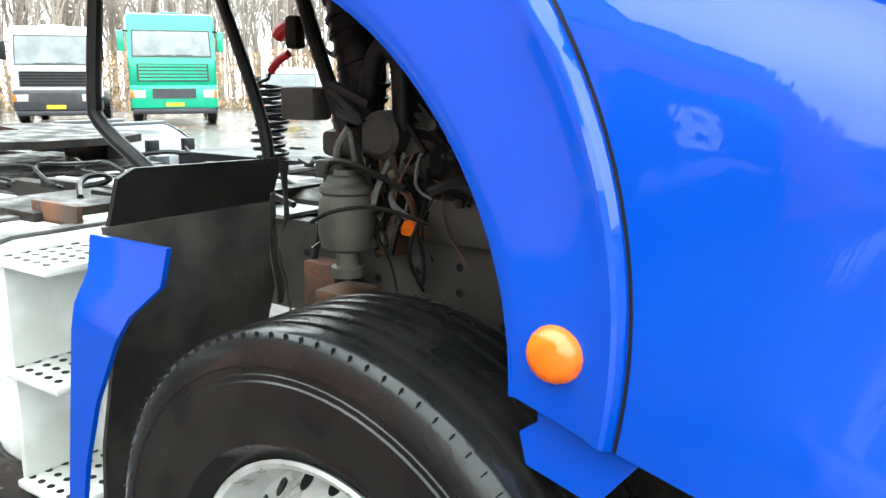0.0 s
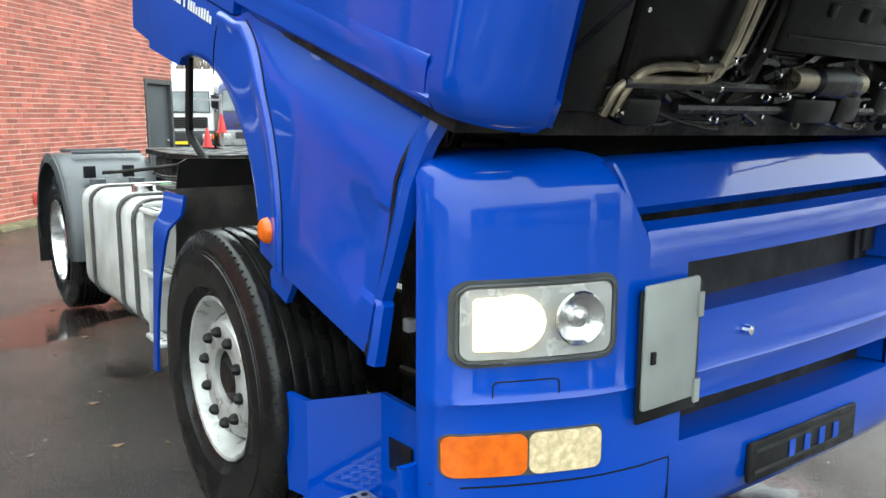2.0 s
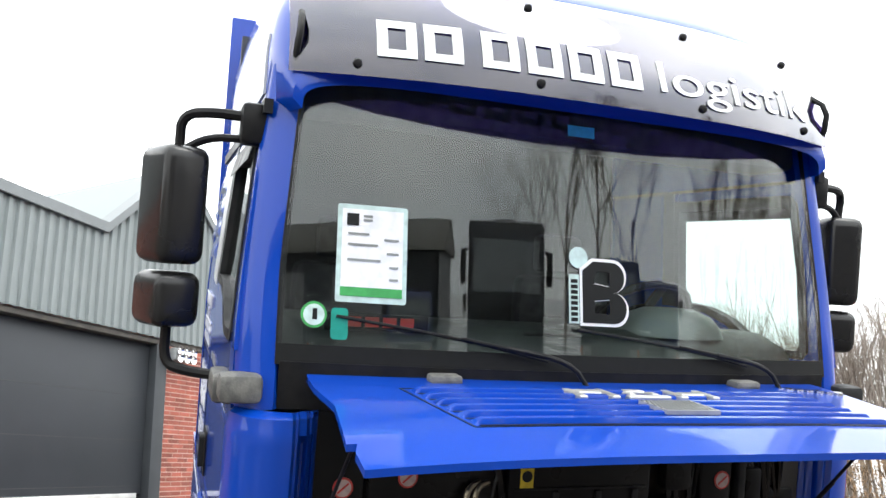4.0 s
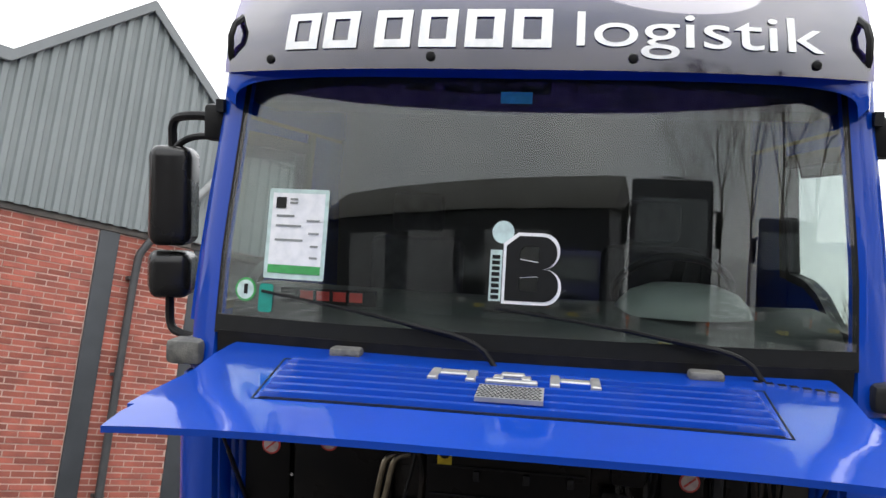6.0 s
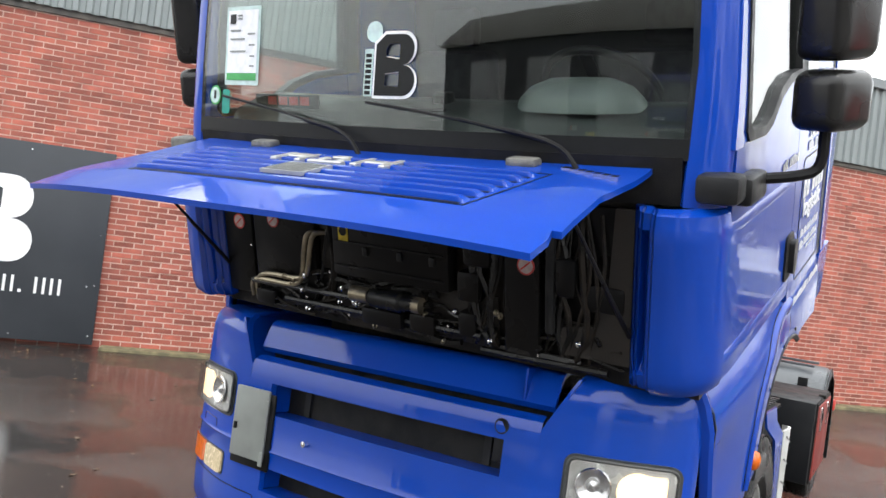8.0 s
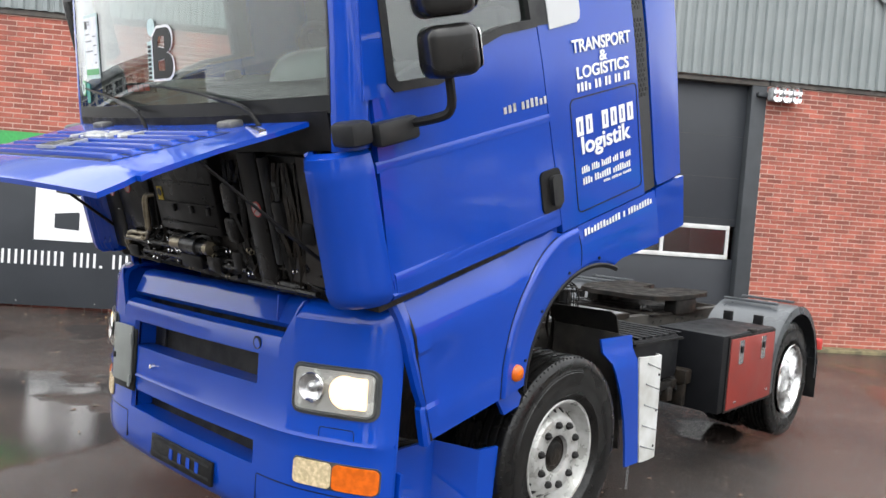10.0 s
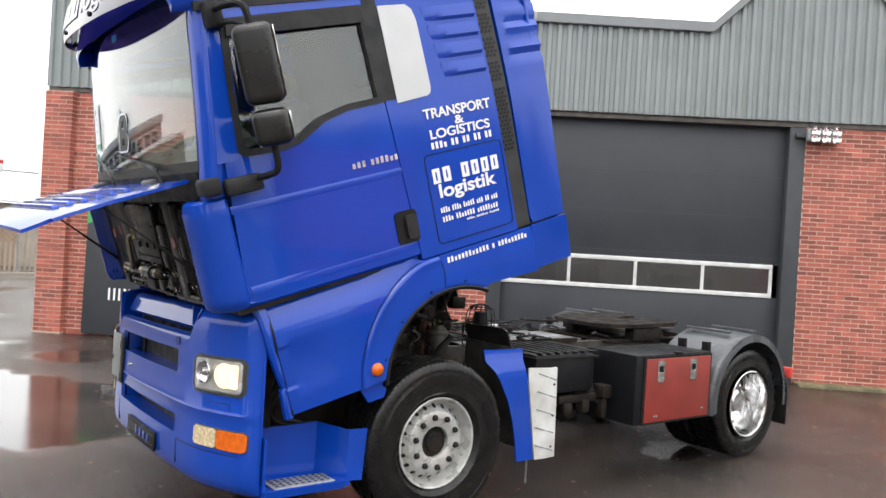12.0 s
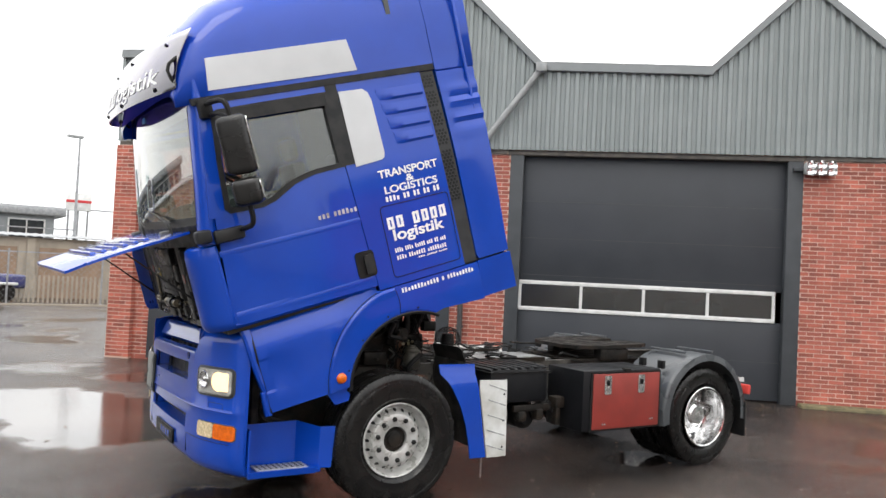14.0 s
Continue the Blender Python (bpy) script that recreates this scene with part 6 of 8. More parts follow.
# ---- steps beside the bumper ----
TREAD = pbr("perforated_tread", (0.55, 0.56, 0.56), (0.40, 0.41, 0.41), 40, 0.35, 0.5, metal=0.6, bump=0.7, bscale=55)
for sg in (1, -1):
    bm = bmesh.new()
    walls = [(1.20, 0.975, 0.545), (0.775, 0.998, 0.563), (0.656, 1.18, 0.540), (0.547, 1.203, 0.544)]
    sheet(bm, [[(x + 0.02 * (x < 0.6), sg * y, 0.24) for x, y, z in walls], [(x, sg * y, z) for x, y, z in walls]], (0, -sg * 0.018, 0))
    sheet(bm, [[(x, sg * (1.235 - 0.03 * (x < 0.7)), 0.22) for x in spread(1.20, 0.70, 6)], [(x, sg * (1.245 - 0.03 * (x < 0.7)), 0.265) for x in spread(1.20, 0.70, 6)]], (0, -sg * 0.02, 0))
    box(bm, 0.66, 1.20, sg * 0.98, sg * 1.225, 0.225, 0.25)
    box(bm, 1.185, 1.20, sg * 0.95, sg * 1.215, 0.23, 0.55)
    step = part("cab_step", bm, BLUE2, truck, "blue entry step with a perforated metal tread", angle=40, m=Matrix.Translation((0, 0, 0.045 if sg < 0 else 0.12)))
    part("tread_plate", boxes((0.74, 1.12, sg * 1.03, sg * 1.20, 0.252, 0.262, 0.003)), TREAD, step)
    bm = bmesh.new()
    for i in range(9):
        for j in range(4):
            lathe(bm, [(0.0, 0.0), (0.011, 0.0), (0.011, 0.001)], 8, "z", (0.77 + 0.04 * i, sg * (1.055 + 0.036 * j), 0.2635))
    part("tread_pattern", bm, INK, step, kind="stuff")
    if sg < 0:
        part("step_socket", boxes((0.815, 0.93, sg * 0.985, sg * 1.0, 0.35, 0.445, 0.004)), INK, step)

# ---- wheels ----
def tyre_bm(R, half, bead, grooves):
    prof = [(bead, half * 0.70), (bead + 0.03, half * 0.80), (bead + 0.05, half * 0.93), (bead + 0.055, half * 0.92), (bead + (R - bead) * 0.45, half * 1.0), (bead + (R - bead) * 0.50, half * 1.005), (bead + (R - bead) * 0.66, half * 0.985), (bead + (R - bead) * 0.67, half * 0.965), (R - 0.085, half * 0.955), (R - 0.083, half * 0.965), (R - 0.074, half * 0.962), (R - 0.072, half * 0.95), (R - 0.06, half * 0.945), (R - 0.058, half * 0.955), (R - 0.045, half * 0.945), (R - 0.018, half * 0.89), (R - 0.004, half * 0.83), (R, half * 0.76)]
    tread = []
    for t in spread(0.62, -0.62, grooves - 1):
        y = half * 0.9 * t
        tread += [(R + 0.002, y + 0.012), (R + 0.0005, y + 0.0075), (R - 0.014, y + 0.005), (R - 0.014, y - 0.005), (R + 0.0005, y - 0.0075), (R + 0.002, y - 0.012)]
    prof = prof + tread + [(r, -h) for r, h in reversed(prof)]
    bm = bmesh.new()
    lathe(bm, prof, 84, "y")
    return bm


def sipes(R, half, n):
    """Short notches round both shoulders of a tyre."""
    bm = bmesh.new()
    for k in range(n):
        m = pose(0, 0, 0, 0, 360.0 * k / n, 0)
        for sd in (1, -1):
            e = bmesh.new()
            box(e, -0.0012, 0.0012, sd * half * 0.835, sd * half * 0.872, R - 0.018, R - 0.003)
            e.transform(m)
            me = bpy.data.meshes.new("sipe")
            e.to_mesh(me)
            e.free()
            bm.from_mesh(me)
            bpy.data.meshes.remove(me)
    return bm


TYREF = finish(tyre_bm(0.545, 0.185, 0.292, 5), "tyre", RUBBER)
TYRER = finish(tyre_bm(0.49, 0.152, 0.292, 6), "tyre", RUBBER)
bm = bmesh.new()
lathe(bm, [(0.021, 0.0), (0.021, 0.012), (0.016, 0.024), (0.009, 0.03), (0.0, 0.03)], 6, "y")
NUT = finish(bm, "wheel_nut", BLACK)
SIPEF = finish(sipes(0.545, 0.185, 96), "tread_edge", INK, False)
NUTB = NUT.copy()
NUTB.materials.clear()
NUTB.materials.append(CHROME)
bm = bmesh.new()
lathe(bm, [(0.278, -0.15), (0.275, 0.05), (0.285, 0.125), (0.300, 0.135), (0.304, 0.145), (0.298, 0.150), (0.288, 0.146), (0.279, 0.12), (0.266, 0.08), (0.255, 0.065), (0.240, 0.072), (0.222, 0.10), (0.206, 0.122), (0.195, 0.126), (0.118, 0.126), (0.105, 0.120), (0.100, 0.085), (0.09, 0.08)], 64, "y")
DISCF = finish(bm, "wheel", RIMGREY, angle=30)
bm = bmesh.new()
lathe(bm, [(0.099, 0.06), (0.098, 0.098), (0.092, 0.104), (0.088, 0.098), (0.07, 0.098), (0.064, 0.112), (0.058, 0.118), (0.03, 0.121), (0.0, 0.121)], 28, "y")
HUBF = finish(bm, "hub", GREASE)

def slots(n, r, h, a, b, tilt):
    """n dark oval hand holes on a ring."""
    bm = bmesh.new()
    for k in range(n):
        t = 2 * math.pi * k / n
        rad, tan = Vector((math.cos(t), 0, math.sin(t))), Vector((-math.sin(t), 0, math.cos(t)))
        nor = (Vector((0, 1, 0)) * math.cos(tilt) + rad * math.sin(tilt)).normalized()
        out = nor.cross(tan)
        c = rad * r + Vector((0, h, 0))
        ring = [bm.verts.new(c + tan * (a * math.cos(q)) + out * (b * math.sin(q)) + nor * 0.003) for q in (2 * math.pi * i / 12 for i in range(12))]
        bm.faces.new(ring)
        ring2 = [bm.verts.new(v.co - nor * 0.006) for v in ring]
        for i in range(12):
            j = (i + 1) % 12
            bm.faces.new((ring[i], ring[j], ring2[j], ring2[i]))
    return bm


SLOTF = finish(slots(20, 0.236, 0.080, 0.0125, 0.021, radians(52)), "hand_hole_ring", INK, False)
bm = bmesh.new()
lathe(bm, [(0.278, -0.16), (0.272, 0.10), (0.284, 0.135), (0.300, 0.143), (0.303, 0.150), (0.296, 0.154), (0.284, 0.148), (0.272, 0.11), (0.262, 0.04), (0.255, -0.03), (0.245, -0.055), (0.222, -0.06), (0.205, -0.04), (0.19, -0.036), (0.13, -0.036), (0.12, -0.02), (0.115, 0.03), (0.09, 0.05), (0.0, 0.055)], 64, "y")
DISCR = finish(bm, "wheel", ALU, angle=30)
SLOTR = finish(slots(10, 0.228, -0.055, 0.028, 0.020, radians(10)), "hand_hole_ring", INK, False)


def front_wheel(sg):
    w = part("wheel", DISCF, RIMGREY, truck, "silver steel front wheel with a wet ribbed tyre", m=Matrix.Translation((0.033 if sg > 0 else 0.05, sg * 1.075, 0.524 if sg > 0 else 0.490)) @ (Matrix.Identity(4) if sg > 0 else pose(0, 0, 0, 0, 0, 180)) @ Matrix.Diagonal((0.958, 1.0, 0.958, 1)))
    ty = part("tyre", TYREF, RUBBER, w, "wide ribbed black tyre")
    part("tread_edge", SIPEF, INK, ty, kind="stuff")
    part("hub", HUBF, GREASE, w)
    part("hand_hole_ring", SLOTF, INK, w, kind="stuff")
    for k in range(10):
        t = 2 * math.pi * (k + 0.3) / 10
        part("wheel_nut", NUT, BLACK, w, m=Matrix.Translation((0.1675 * math.cos(t), 0.125, 0.1675 * math.sin(t))))
    return w


def rear_wheel(sg):
    w = part("wheel", DISCR, ALU, truck, "polished alloy rear wheel with twin tyres", m=Matrix.Translation((-3.535, sg * 0.98 + 0.06, 0.49)) @ (Matrix.Identity(4) if sg > 0 else pose(0, 0, 0, 0, 0, 180)))
    part("tyre", TYRER, RUBBER, w, "outer black tyre")
    part("tyre", TYRER, RUBBER, w, "inner black tyre", m=Matrix.Translation((0, -0.345, 0)))
    part("hand_hole_ring", SLOTR, INK, w, kind="stuff")
    for k in range(10):
        t = 2 * math.pi * (k + 0.5) / 10
        part("wheel_nut", NUTB, CHROME, w, m=Matrix.Translation((0.1675 * math.cos(t), -0.037, 0.1675 * math.sin(t))))
    return w


for sg in (1, -1):
    front_wheel(sg)
    rear_wheel(sg)

# ---- chassis ----
for sg in (1, -1):
    bm = bmesh.new()
    prism(bm, [(0.385, 0.715), (0.385, 0.995), (0.31, 0.995), (0.31, 0.985), (0.375, 0.985), (0.375, 0.725), (0.31, 0.725), (0.31, 0.715)], lambda a, b, d: (-4.35 + d, sg * a, b), 5.6)
    rail = part("chassis_rail", bm, LITDUST, truck, "dark steel chassis rail with bolt holes")
    bm = bmesh.new()
    for i in range(38):
        x = 0.9 - 0.135 * i
        for z in (0.79, 0.86, 0.93) if i % 3 else (0.82, 0.9):
            lathe(bm, [(0.0, 0.0), (0.012, 0.0), (0.012, 0.002)], 8, "y", (x, sg * 0.386, z))
    part("hole_row", bm, INK, rail, kind="stuff")
for x in (0.6, -0.9, -1.7, -2.4, -3.1, -3.5, -4.3):
    part("cross_member", boxes((x - 0.04, x + 0.04, -0.38, 0.38, 0.78, 0.95)), GREASE, truck)
bm = bmesh.new()
lathe(bm, [(0.0, -0.85), (0.07, -0.85), (0.07, -0.25), (0.2, -0.12), (0.21, 0.12), (0.07, 0.25), (0.07, 0.85), (0.0, 0.85)], 16, "y", (-3.5, 0, 0.5))
tube(bm, [(-0.6, 0, 0.72), (-3.4, 0, 0.58)], 0.05, 10, 0)
box(bm, -0.07, 0.07, -0.95, 0.95, 0.40, 0.52, 0.03)
for sg in (1, -1):
    box(bm, -0.85, 0.8, sg * 0.40, sg * 0.48, 0.60, 0.64, 0.01)
    lathe(bm, [(0.0, -0.08), (0.13, -0.08), (0.13, 0.1), (0.0, 0.1)], 16, "z", (-3.15, sg * 0.45, 0.62))
    lathe(bm, [(0.0, -0.08), (0.13, -0.08), (0.13, 0.1), (0.0, 0.1)], 16, "z", (-3.85, sg * 0.45, 0.62))
part("axle", bm, GREASE, truck, "greasy axles, springs and drive shaft")
bm = boxes((-0.55, 0.95, -0.36, 0.36, 0.75, 1.32, 0.06), (-0.5, 0.85, -0.27, 0.27, 1.30, 1.48, 0.05), (-1.2, -0.5, -0.24, 0.24, 0.68, 1.05, 0.08), (0.2, 0.8, 0.36, 0.55, 0.85, 1.25, 0.05), (0.1, 0.7, -0.52, -0.36, 0.9, 1.2, 0.05))
for k in range(6):
    box(bm, -0.42 + 0.2 * k, -0.28 + 0.2 * k, -0.33, -0.05, 1.44, 1.54, 0.02)
engine = part("engine", bm, GREASE, truck, "oily black diesel engine under the tilted cab")
for k in range(44):
    sg = rng.choice((1, -1))
    p = (rng.uniform(-0.55, 0.5), sg * rng.uniform(0.28, 0.55), rng.uniform(1.0, 1.45))
    pts = [p]
    for _ in range(3):
        q = pts[-1]
        pts.append((q[0] + rng.uniform(-0.2, 0.2), q[1] + rng.uniform(-0.06, 0.06), max(0.85, q[2] + rng.uniform(-0.22, 0.16))))
    part("engine_hose", tube(bmesh.new(), pts, rng.choice((0.006, 0.009, 0.014, 0.022)), 6, 2), rng.choice((BLACK, BLACK, GREASE, TRIM)), engine)
for sg in (1, -1):
    # suspension bellows, valves and brackets behind the wheel
    bm = bmesh.new()
    lathe(bm, [(0.0, 0.125), (0.03, 0.125), (0.034, 0.112), (0.05, 0.108), (0.056, 0.092), (0.070, 0.083), (0.072, 0.068), (0.064, 0.06), (0.072, 0.045), (0.077, 0.01), (0.077, -0.045), (0.068, -0.08), (0.032, -0.095), (0.032, -0.13), (0.045, -0.135), (0.045, -0.16)], 24, "z", (-0.452, sg * 0.515, 1.055))
    part("air_bellows", bm, BELLOW, truck, "grey-green cab suspension bellows")
    for sp in ((-0.52, -0.40, sg * 0.44, sg * 0.58, 0.74, 0.86, 0.01), (-0.398, -0.360, sg * 0.428, sg * 0.442, 1.07, 1.225, 0.004), (-0.40, -0.34, sg * 0.40, sg * 0.46, 0.95, 1.06, 0.006), (-0.66, -0.54, sg * 0.39, sg * 0.47, 0.74, 0.90, 0.008), (-0.30, -0.14, sg * 0.39, sg * 0.42, 1.0, 1.03, 0.004)):
        part("rusty_bracket", boxes(sp), RUST, truck, "rusty brown bracket")
    # right-hand valves and ram are paler: the sky's light is in their colour
    for sp in ((-0.70, -0.575, sg * 0.42, sg * 0.50, 1.30, 1.39, 0.012), (-0.60, -0.36, sg * 0.39, sg * 0.45, 1.20, 1.275, 0.02), (-0.56, -0.46, sg * 0.42, sg * 0.52, 1.15, 1.20, 0.01), (-0.36, -0.25, sg * 0.28, sg * 0.42, 1.16, 1.30, 0.03), (-0.24, -0.02, sg * 0.36, sg * 0.46, 1.0, 1.12, 0.02)):
        part("valve_block", boxes(sp), LITDUST if sg < 0 else GREASE, truck)
    bm = bmesh.new()
    lathe(bm, [(0.0, sg * 0.06), (0.05, sg * 0.06), (0.062, sg * 0.05), (0.062, -sg * 0.05), (0.0, -sg * 0.05)], 18, "y", (-0.375, sg * 0.42, 1.27))
    part("tilt_ram", bm, LITDUST if sg < 0 else GREASE, truck)
    part("thick_hose", tube(bmesh.new(), [(-0.64, sg * 0.472, 1.66), (-0.60, sg * 0.472, 1.54), (-0.545, sg * 0.469, 1.40), (-0.50, sg * 0.46, 1.28)], 0.021, 10, 2), BLACK, truck)
    part("paper_tag", boxes((-0.46, -0.436, sg * 0.452, sg * 0.456, 1.155, 1.22, 0.002)), YELLOWED, truck, "yellowed hanging tag")
    for k in range(36):
        x, z = rng.uniform(-0.55, -0.22), rng.uniform(1.12, 1.32)
        pts = [(x, sg * rng.uniform(0.40, 0.50), z)]
        for _ in range(3):
            q = pts[-1]
            pts.append((q[0] + rng.uniform(-0.06, 0.07), sg * rng.uniform(0.41, 0.52), q[2] - rng.uniform(0.0, 0.12)))
        part("loose_wire", tube(bmesh.new(), pts, rng.choice((0.0025, 0.003, 0.004, 0.006, 0.009)), 5, 2), rng.choice((BLACK, WETHOSE, WETHOSE, RUST, BLOCKG)), truck)
    # arched intake tube, plug row and small fittings on the engine's flank
    part("intake_arch", tube(bmesh.new(), [(-0.44, sg * 0.43, 1.28), (-0.44, sg * 0.43, 1.42), (-0.40, sg * 0.43, 1.50), (-0.34, sg * 0.43, 1.48), (-0.33, sg * 0.43, 1.38), (-0.33, sg * 0.43, 1.28)], 0.028, 12, 3), BLACK, truck, "arched black intake tube")
    for k in range(9):
        x, z = -0.52 + 0.05 * k + rng.uniform(-0.02, 0.02), rng.uniform(1.0, 1.34)
        part("hose_fitting", lathe(bmesh.new(), [(0.0, 0.016), (0.008, 0.016), (0.008, 0.006), (0.013, 0.006), (0.013, -0.008), (0.0, -0.008)], 6, "y", (x, sg * rng.uniform(0.46, 0.50), z)), rng.choice((LITDUST, GREASE, PIPE)), truck)
    dx = 0.0 if sg > 0 else -0.02
    # inner mudguard behind the front wheel, with a plain panel over it
    bm = bmesh.new()
    pts = [(-0.615, 1.10), (-0.60, 1.0), (-0.605, 0.9), (-0.645, 0.75), (-0.685, 0.58), (-0.70, 0.40)]
    sheet(bm, [[(x + dx - 0.006 * math.sin(31 * y + 9 * z), sg * y, z) for y in spread(0.655, 1.14, 10)] for x, z in pts], (-0.012, 0, 0))
    guard = part("mudguard", bm, MUDRUB, truck, "muddy black textured mudguard", m=Matrix.Translation((0.0 if sg > 0 else 0.045, 0, 0)))
    bm = bmesh.new()
    prism(bm, [(0.645, 1.06), (1.125, 1.06), (1.125, 1.205), (1.09, 1.225), (0.67, 1.215), (0.645, 1.19)], lambda a, b, d: (-0.575 + dx + 0.42 * (b - 1.215) - d, sg * a, b), 0.014)
    part("upper_panel", bm, WETBLACK, guard)
    for k, (y0, y1, z0, z1) in enumerate(((0.665, 0.70, 0.84, 1.13), (0.635, 0.66, 0.80, 1.20))):
        bm = bmesh.new()
        sheet(bm, [[(-0.585 + dx + 0.02 * math.sin(17 * z + k), sg * (y0 + 0.01 * math.sin(40 * z)), z), (-0.57 + dx + 0.015 * math.sin(23 * z + k), sg * (y1 + 0.008 * math.sin(29 * z)), z)] for z in spread(z0, z1, 9)], (-0.005, 0, 0))
        part("torn_edge", bm, MUDRUB, guard)
    # side skirt behind the wheel
    bm = bmesh.new()
    xs_f = ((1.095, -0.335), (1.02, -0.345), (0.96, -0.40), (0.90, -0.45), (0.75, -0.535), (0.60, -0.59), (0.45, -0.625), (0.325, -0.645))
    rows = []
    for z, xf in xs_f:
        xb = (-0.68 if z > 0.9 else -0.70 - 0.10 * (0.9 - z) / 0.58) + (0.0 if sg > 0 else 0.10)
        bulge = 0.0 if z > 0.97 else 0.028
        rows.append([(xf + (xb - xf) * t, sg * (1.205 + bulge + (0.0 if z <= 0.97 else -0.02 * (z - 0.97) / 0.12)), z) for t in spread(0, 1, 4)])
    sheet(bm, rows, (0, -sg * 0.012, 0))
    part("side_skirt", bm, BLUE2, truck, "blue plastic skirt behind the front wheel", angle=40)
    # rear mudguards
    bm = bmesh.new()
    rows = []
    for y, r in ((1.235, 0.575), (1.22, 0.60), (1.18, 0.615), (0.95, 0.62), (0.70, 0.62), (0.56, 0.61)):
        row = []
        for a in spread(-8, 188, 26):
            t = radians(a)
            z = 0.53 + r * math.sin(t)
            row.append((-3.5 + r * 1.02 * math.cos(t) - 0.0, sg * y, z if math.sin(t) < 0.2 else 0.53 + 0.2 * r + (z - 0.53 - 0.2 * r) * 0.97))
        rows.append(row)
    sheet(bm, rows, (0, 0, -0.006))
    for a0, a1 in ((30, 150),):
        sheet(bm, [[(-3.5 + rr * math.cos(radians(a)), sg * (1.238 - (0.012 if rr > 0.55 else 0)), 0.53 + rr * math.sin(radians(a))) for a in spread(-8, 188, 26)] for rr in (0.60, 0.535)], (0, -sg * 0.006, 0))
    fender = part("rear_fender", bm, GREYP, truck, "grey plastic rear mudguard", angle=40, m=Matrix.Translation((0, 0.06, 0)) @ Matrix.Diagonal((1, 0.95, 1, 1)))
    for x in (-3.30, -3.70):
        part("fender_rib", boxes((x - 0.02, x + 0.02, sg * 0.60, sg * 1.1, 1.128, 1.15, 0.006)), GREYP, fender)
    for y in (0.75, 1.02):
        part("fender_mount", boxes((-2.95, -2.88, sg * (y - 0.05), sg * (y + 0.05), 0.86, 0.98, 0.008)), GREYP, fender)
    for y in (0.78, 1.05):
        part("fender_clip", boxes((-3.03, -2.99, sg * (y - 0.04), sg * (y + 0.04), 0.98, 1.06, 0.006)), BLACK, fender)
    part("mudflap", boxes((-4.12, -4.10, sg * 0.6, sg * 1.235, 0.26, 0.62, 0.004)), BLACK, fender)
    part("tail_lamp", boxes((-4.17, -4.12, sg * 1.10, sg * 1.25, 0.70, 0.80, 0.012)), REDST, fender, "small red tail lamp")

# fifth wheel and deck
bm = bmesh.new()
outl = [(-3.42, -0.12), (-3.45, -0.40), (-3.30, -0.47), (-2.75, -0.47), (-2.50, -0.36), (-2.42, -0.20), (-2.42, 0.20), (-2.50, 0.36), (-2.75, 0.47), (-3.30, 0.47), (-3.45, 0.40), (-3.42, 0.12), (-3.05, 0.05), (-3.05, -0.05)]
prism(bm, outl, lambda a, b, d: (a, b, 1.115 + 0.035 * (a + 3.0) * -0.6 + d), 0.035)
fifth = part("fifth_wheel", bm, GREASE, truck, "greasy black fifth-wheel coupling plate")
part("coupling_mount", boxes((-3.15, -2.75, -0.45, -0.33, 0.98, 1.11, 0.02), (-3.15, -2.75, 0.33, 0.45, 0.98, 1.11, 0.02), (-3.4, -2.4, -0.42, 0.42, 0.985, 1.0)), GREASE, fifth)
part("release_handle", tube(bmesh.new(), [(-2.6, -0.4, 1.08), (-2.55, -0.75, 1.05), (-2.6, -0.95, 1.04)], 0.012, 6, 1), GREASE, fifth)
DECK = pbr("worn_chequer_plate", (0.34, 0.35, 0.35), (0.16, 0.16, 0.16), 9, 0.35, 0.6, metal=0.7, bump=0.6, bscale=60)
bm = boxes((-1.65, -0.78, -0.42, 0.36, 1.0, 1.012), (-2.2, -1.7, -0.30, 0.30, 1.0, 1.01))
part("deck_plate", bm, DECK, truck, "worn chequer-plate deck behind the cab")
bm = boxes((-2.05, -0.85, 0.36, 0.40, 0.995, 1.03), (-2.05, -0.85, -0.44, -0.40, 0.995, 1.03), (-1.0, -0.94, -0.40, 0.36, 1.012, 1.06), (-1.7, -1.2, 0.42, 0.86, 0.98, 1.02, 0.01), (-1.66, -1.3, -0.9, -0.45, 1.0, 1.03, 0.01))
part("deck_rail", bm, GREASE, truck)
for k in range(22):
    x, y = rng.uniform(-2.6, -0.9), rng.uniform(-0.55, 0.55)
    pts = [(x, y, 1.02)]
    for _ in range(4):
        q = pts[-1]
        pts.append((q[0] + rng.uniform(-0.25, 0.25), q[1] + rng.uniform(-0.12, 0.12), 1.02 + rng.uniform(0, 0.07)))
    part("deck_cable", tube(bmesh.new(), pts, rng.choice((0.006, 0.008, 0.011)), 5, 2), BLACK, truck)

# hoses behind the cab: bent stays and the coiled brake line
for pts in ([(-0.64, -0.969, 1.19), (-0.845, -0.972, 1.305), (-0.85, -0.973, 1.36), (-0.80, -0.975, 1.62), (-0.77, -0.975, 1.80)], [(-0.725, -0.519, 1.15), (-0.735, -0.52, 1.25), (-0.77, -0.521, 1.36), (-0.90, -0.525, 1.66), (-0.93, -0.526, 1.74)]):
    part("bent_stay", tube(bmesh.new(), pts, 0.018, 10, 2), BLACK, truck, "bent black tubular stay")
bm = bmesh.new()
pts = []
for k in range(150):
    t = 2 * math.pi * k / 14
    pts.append((-0.80 + 0.045 * math.cos(t) + 0.012 * math.sin(k * 0.09), -0.44 + 0.045 * math.sin(t), 1.15 + 0.245 * k / 150))
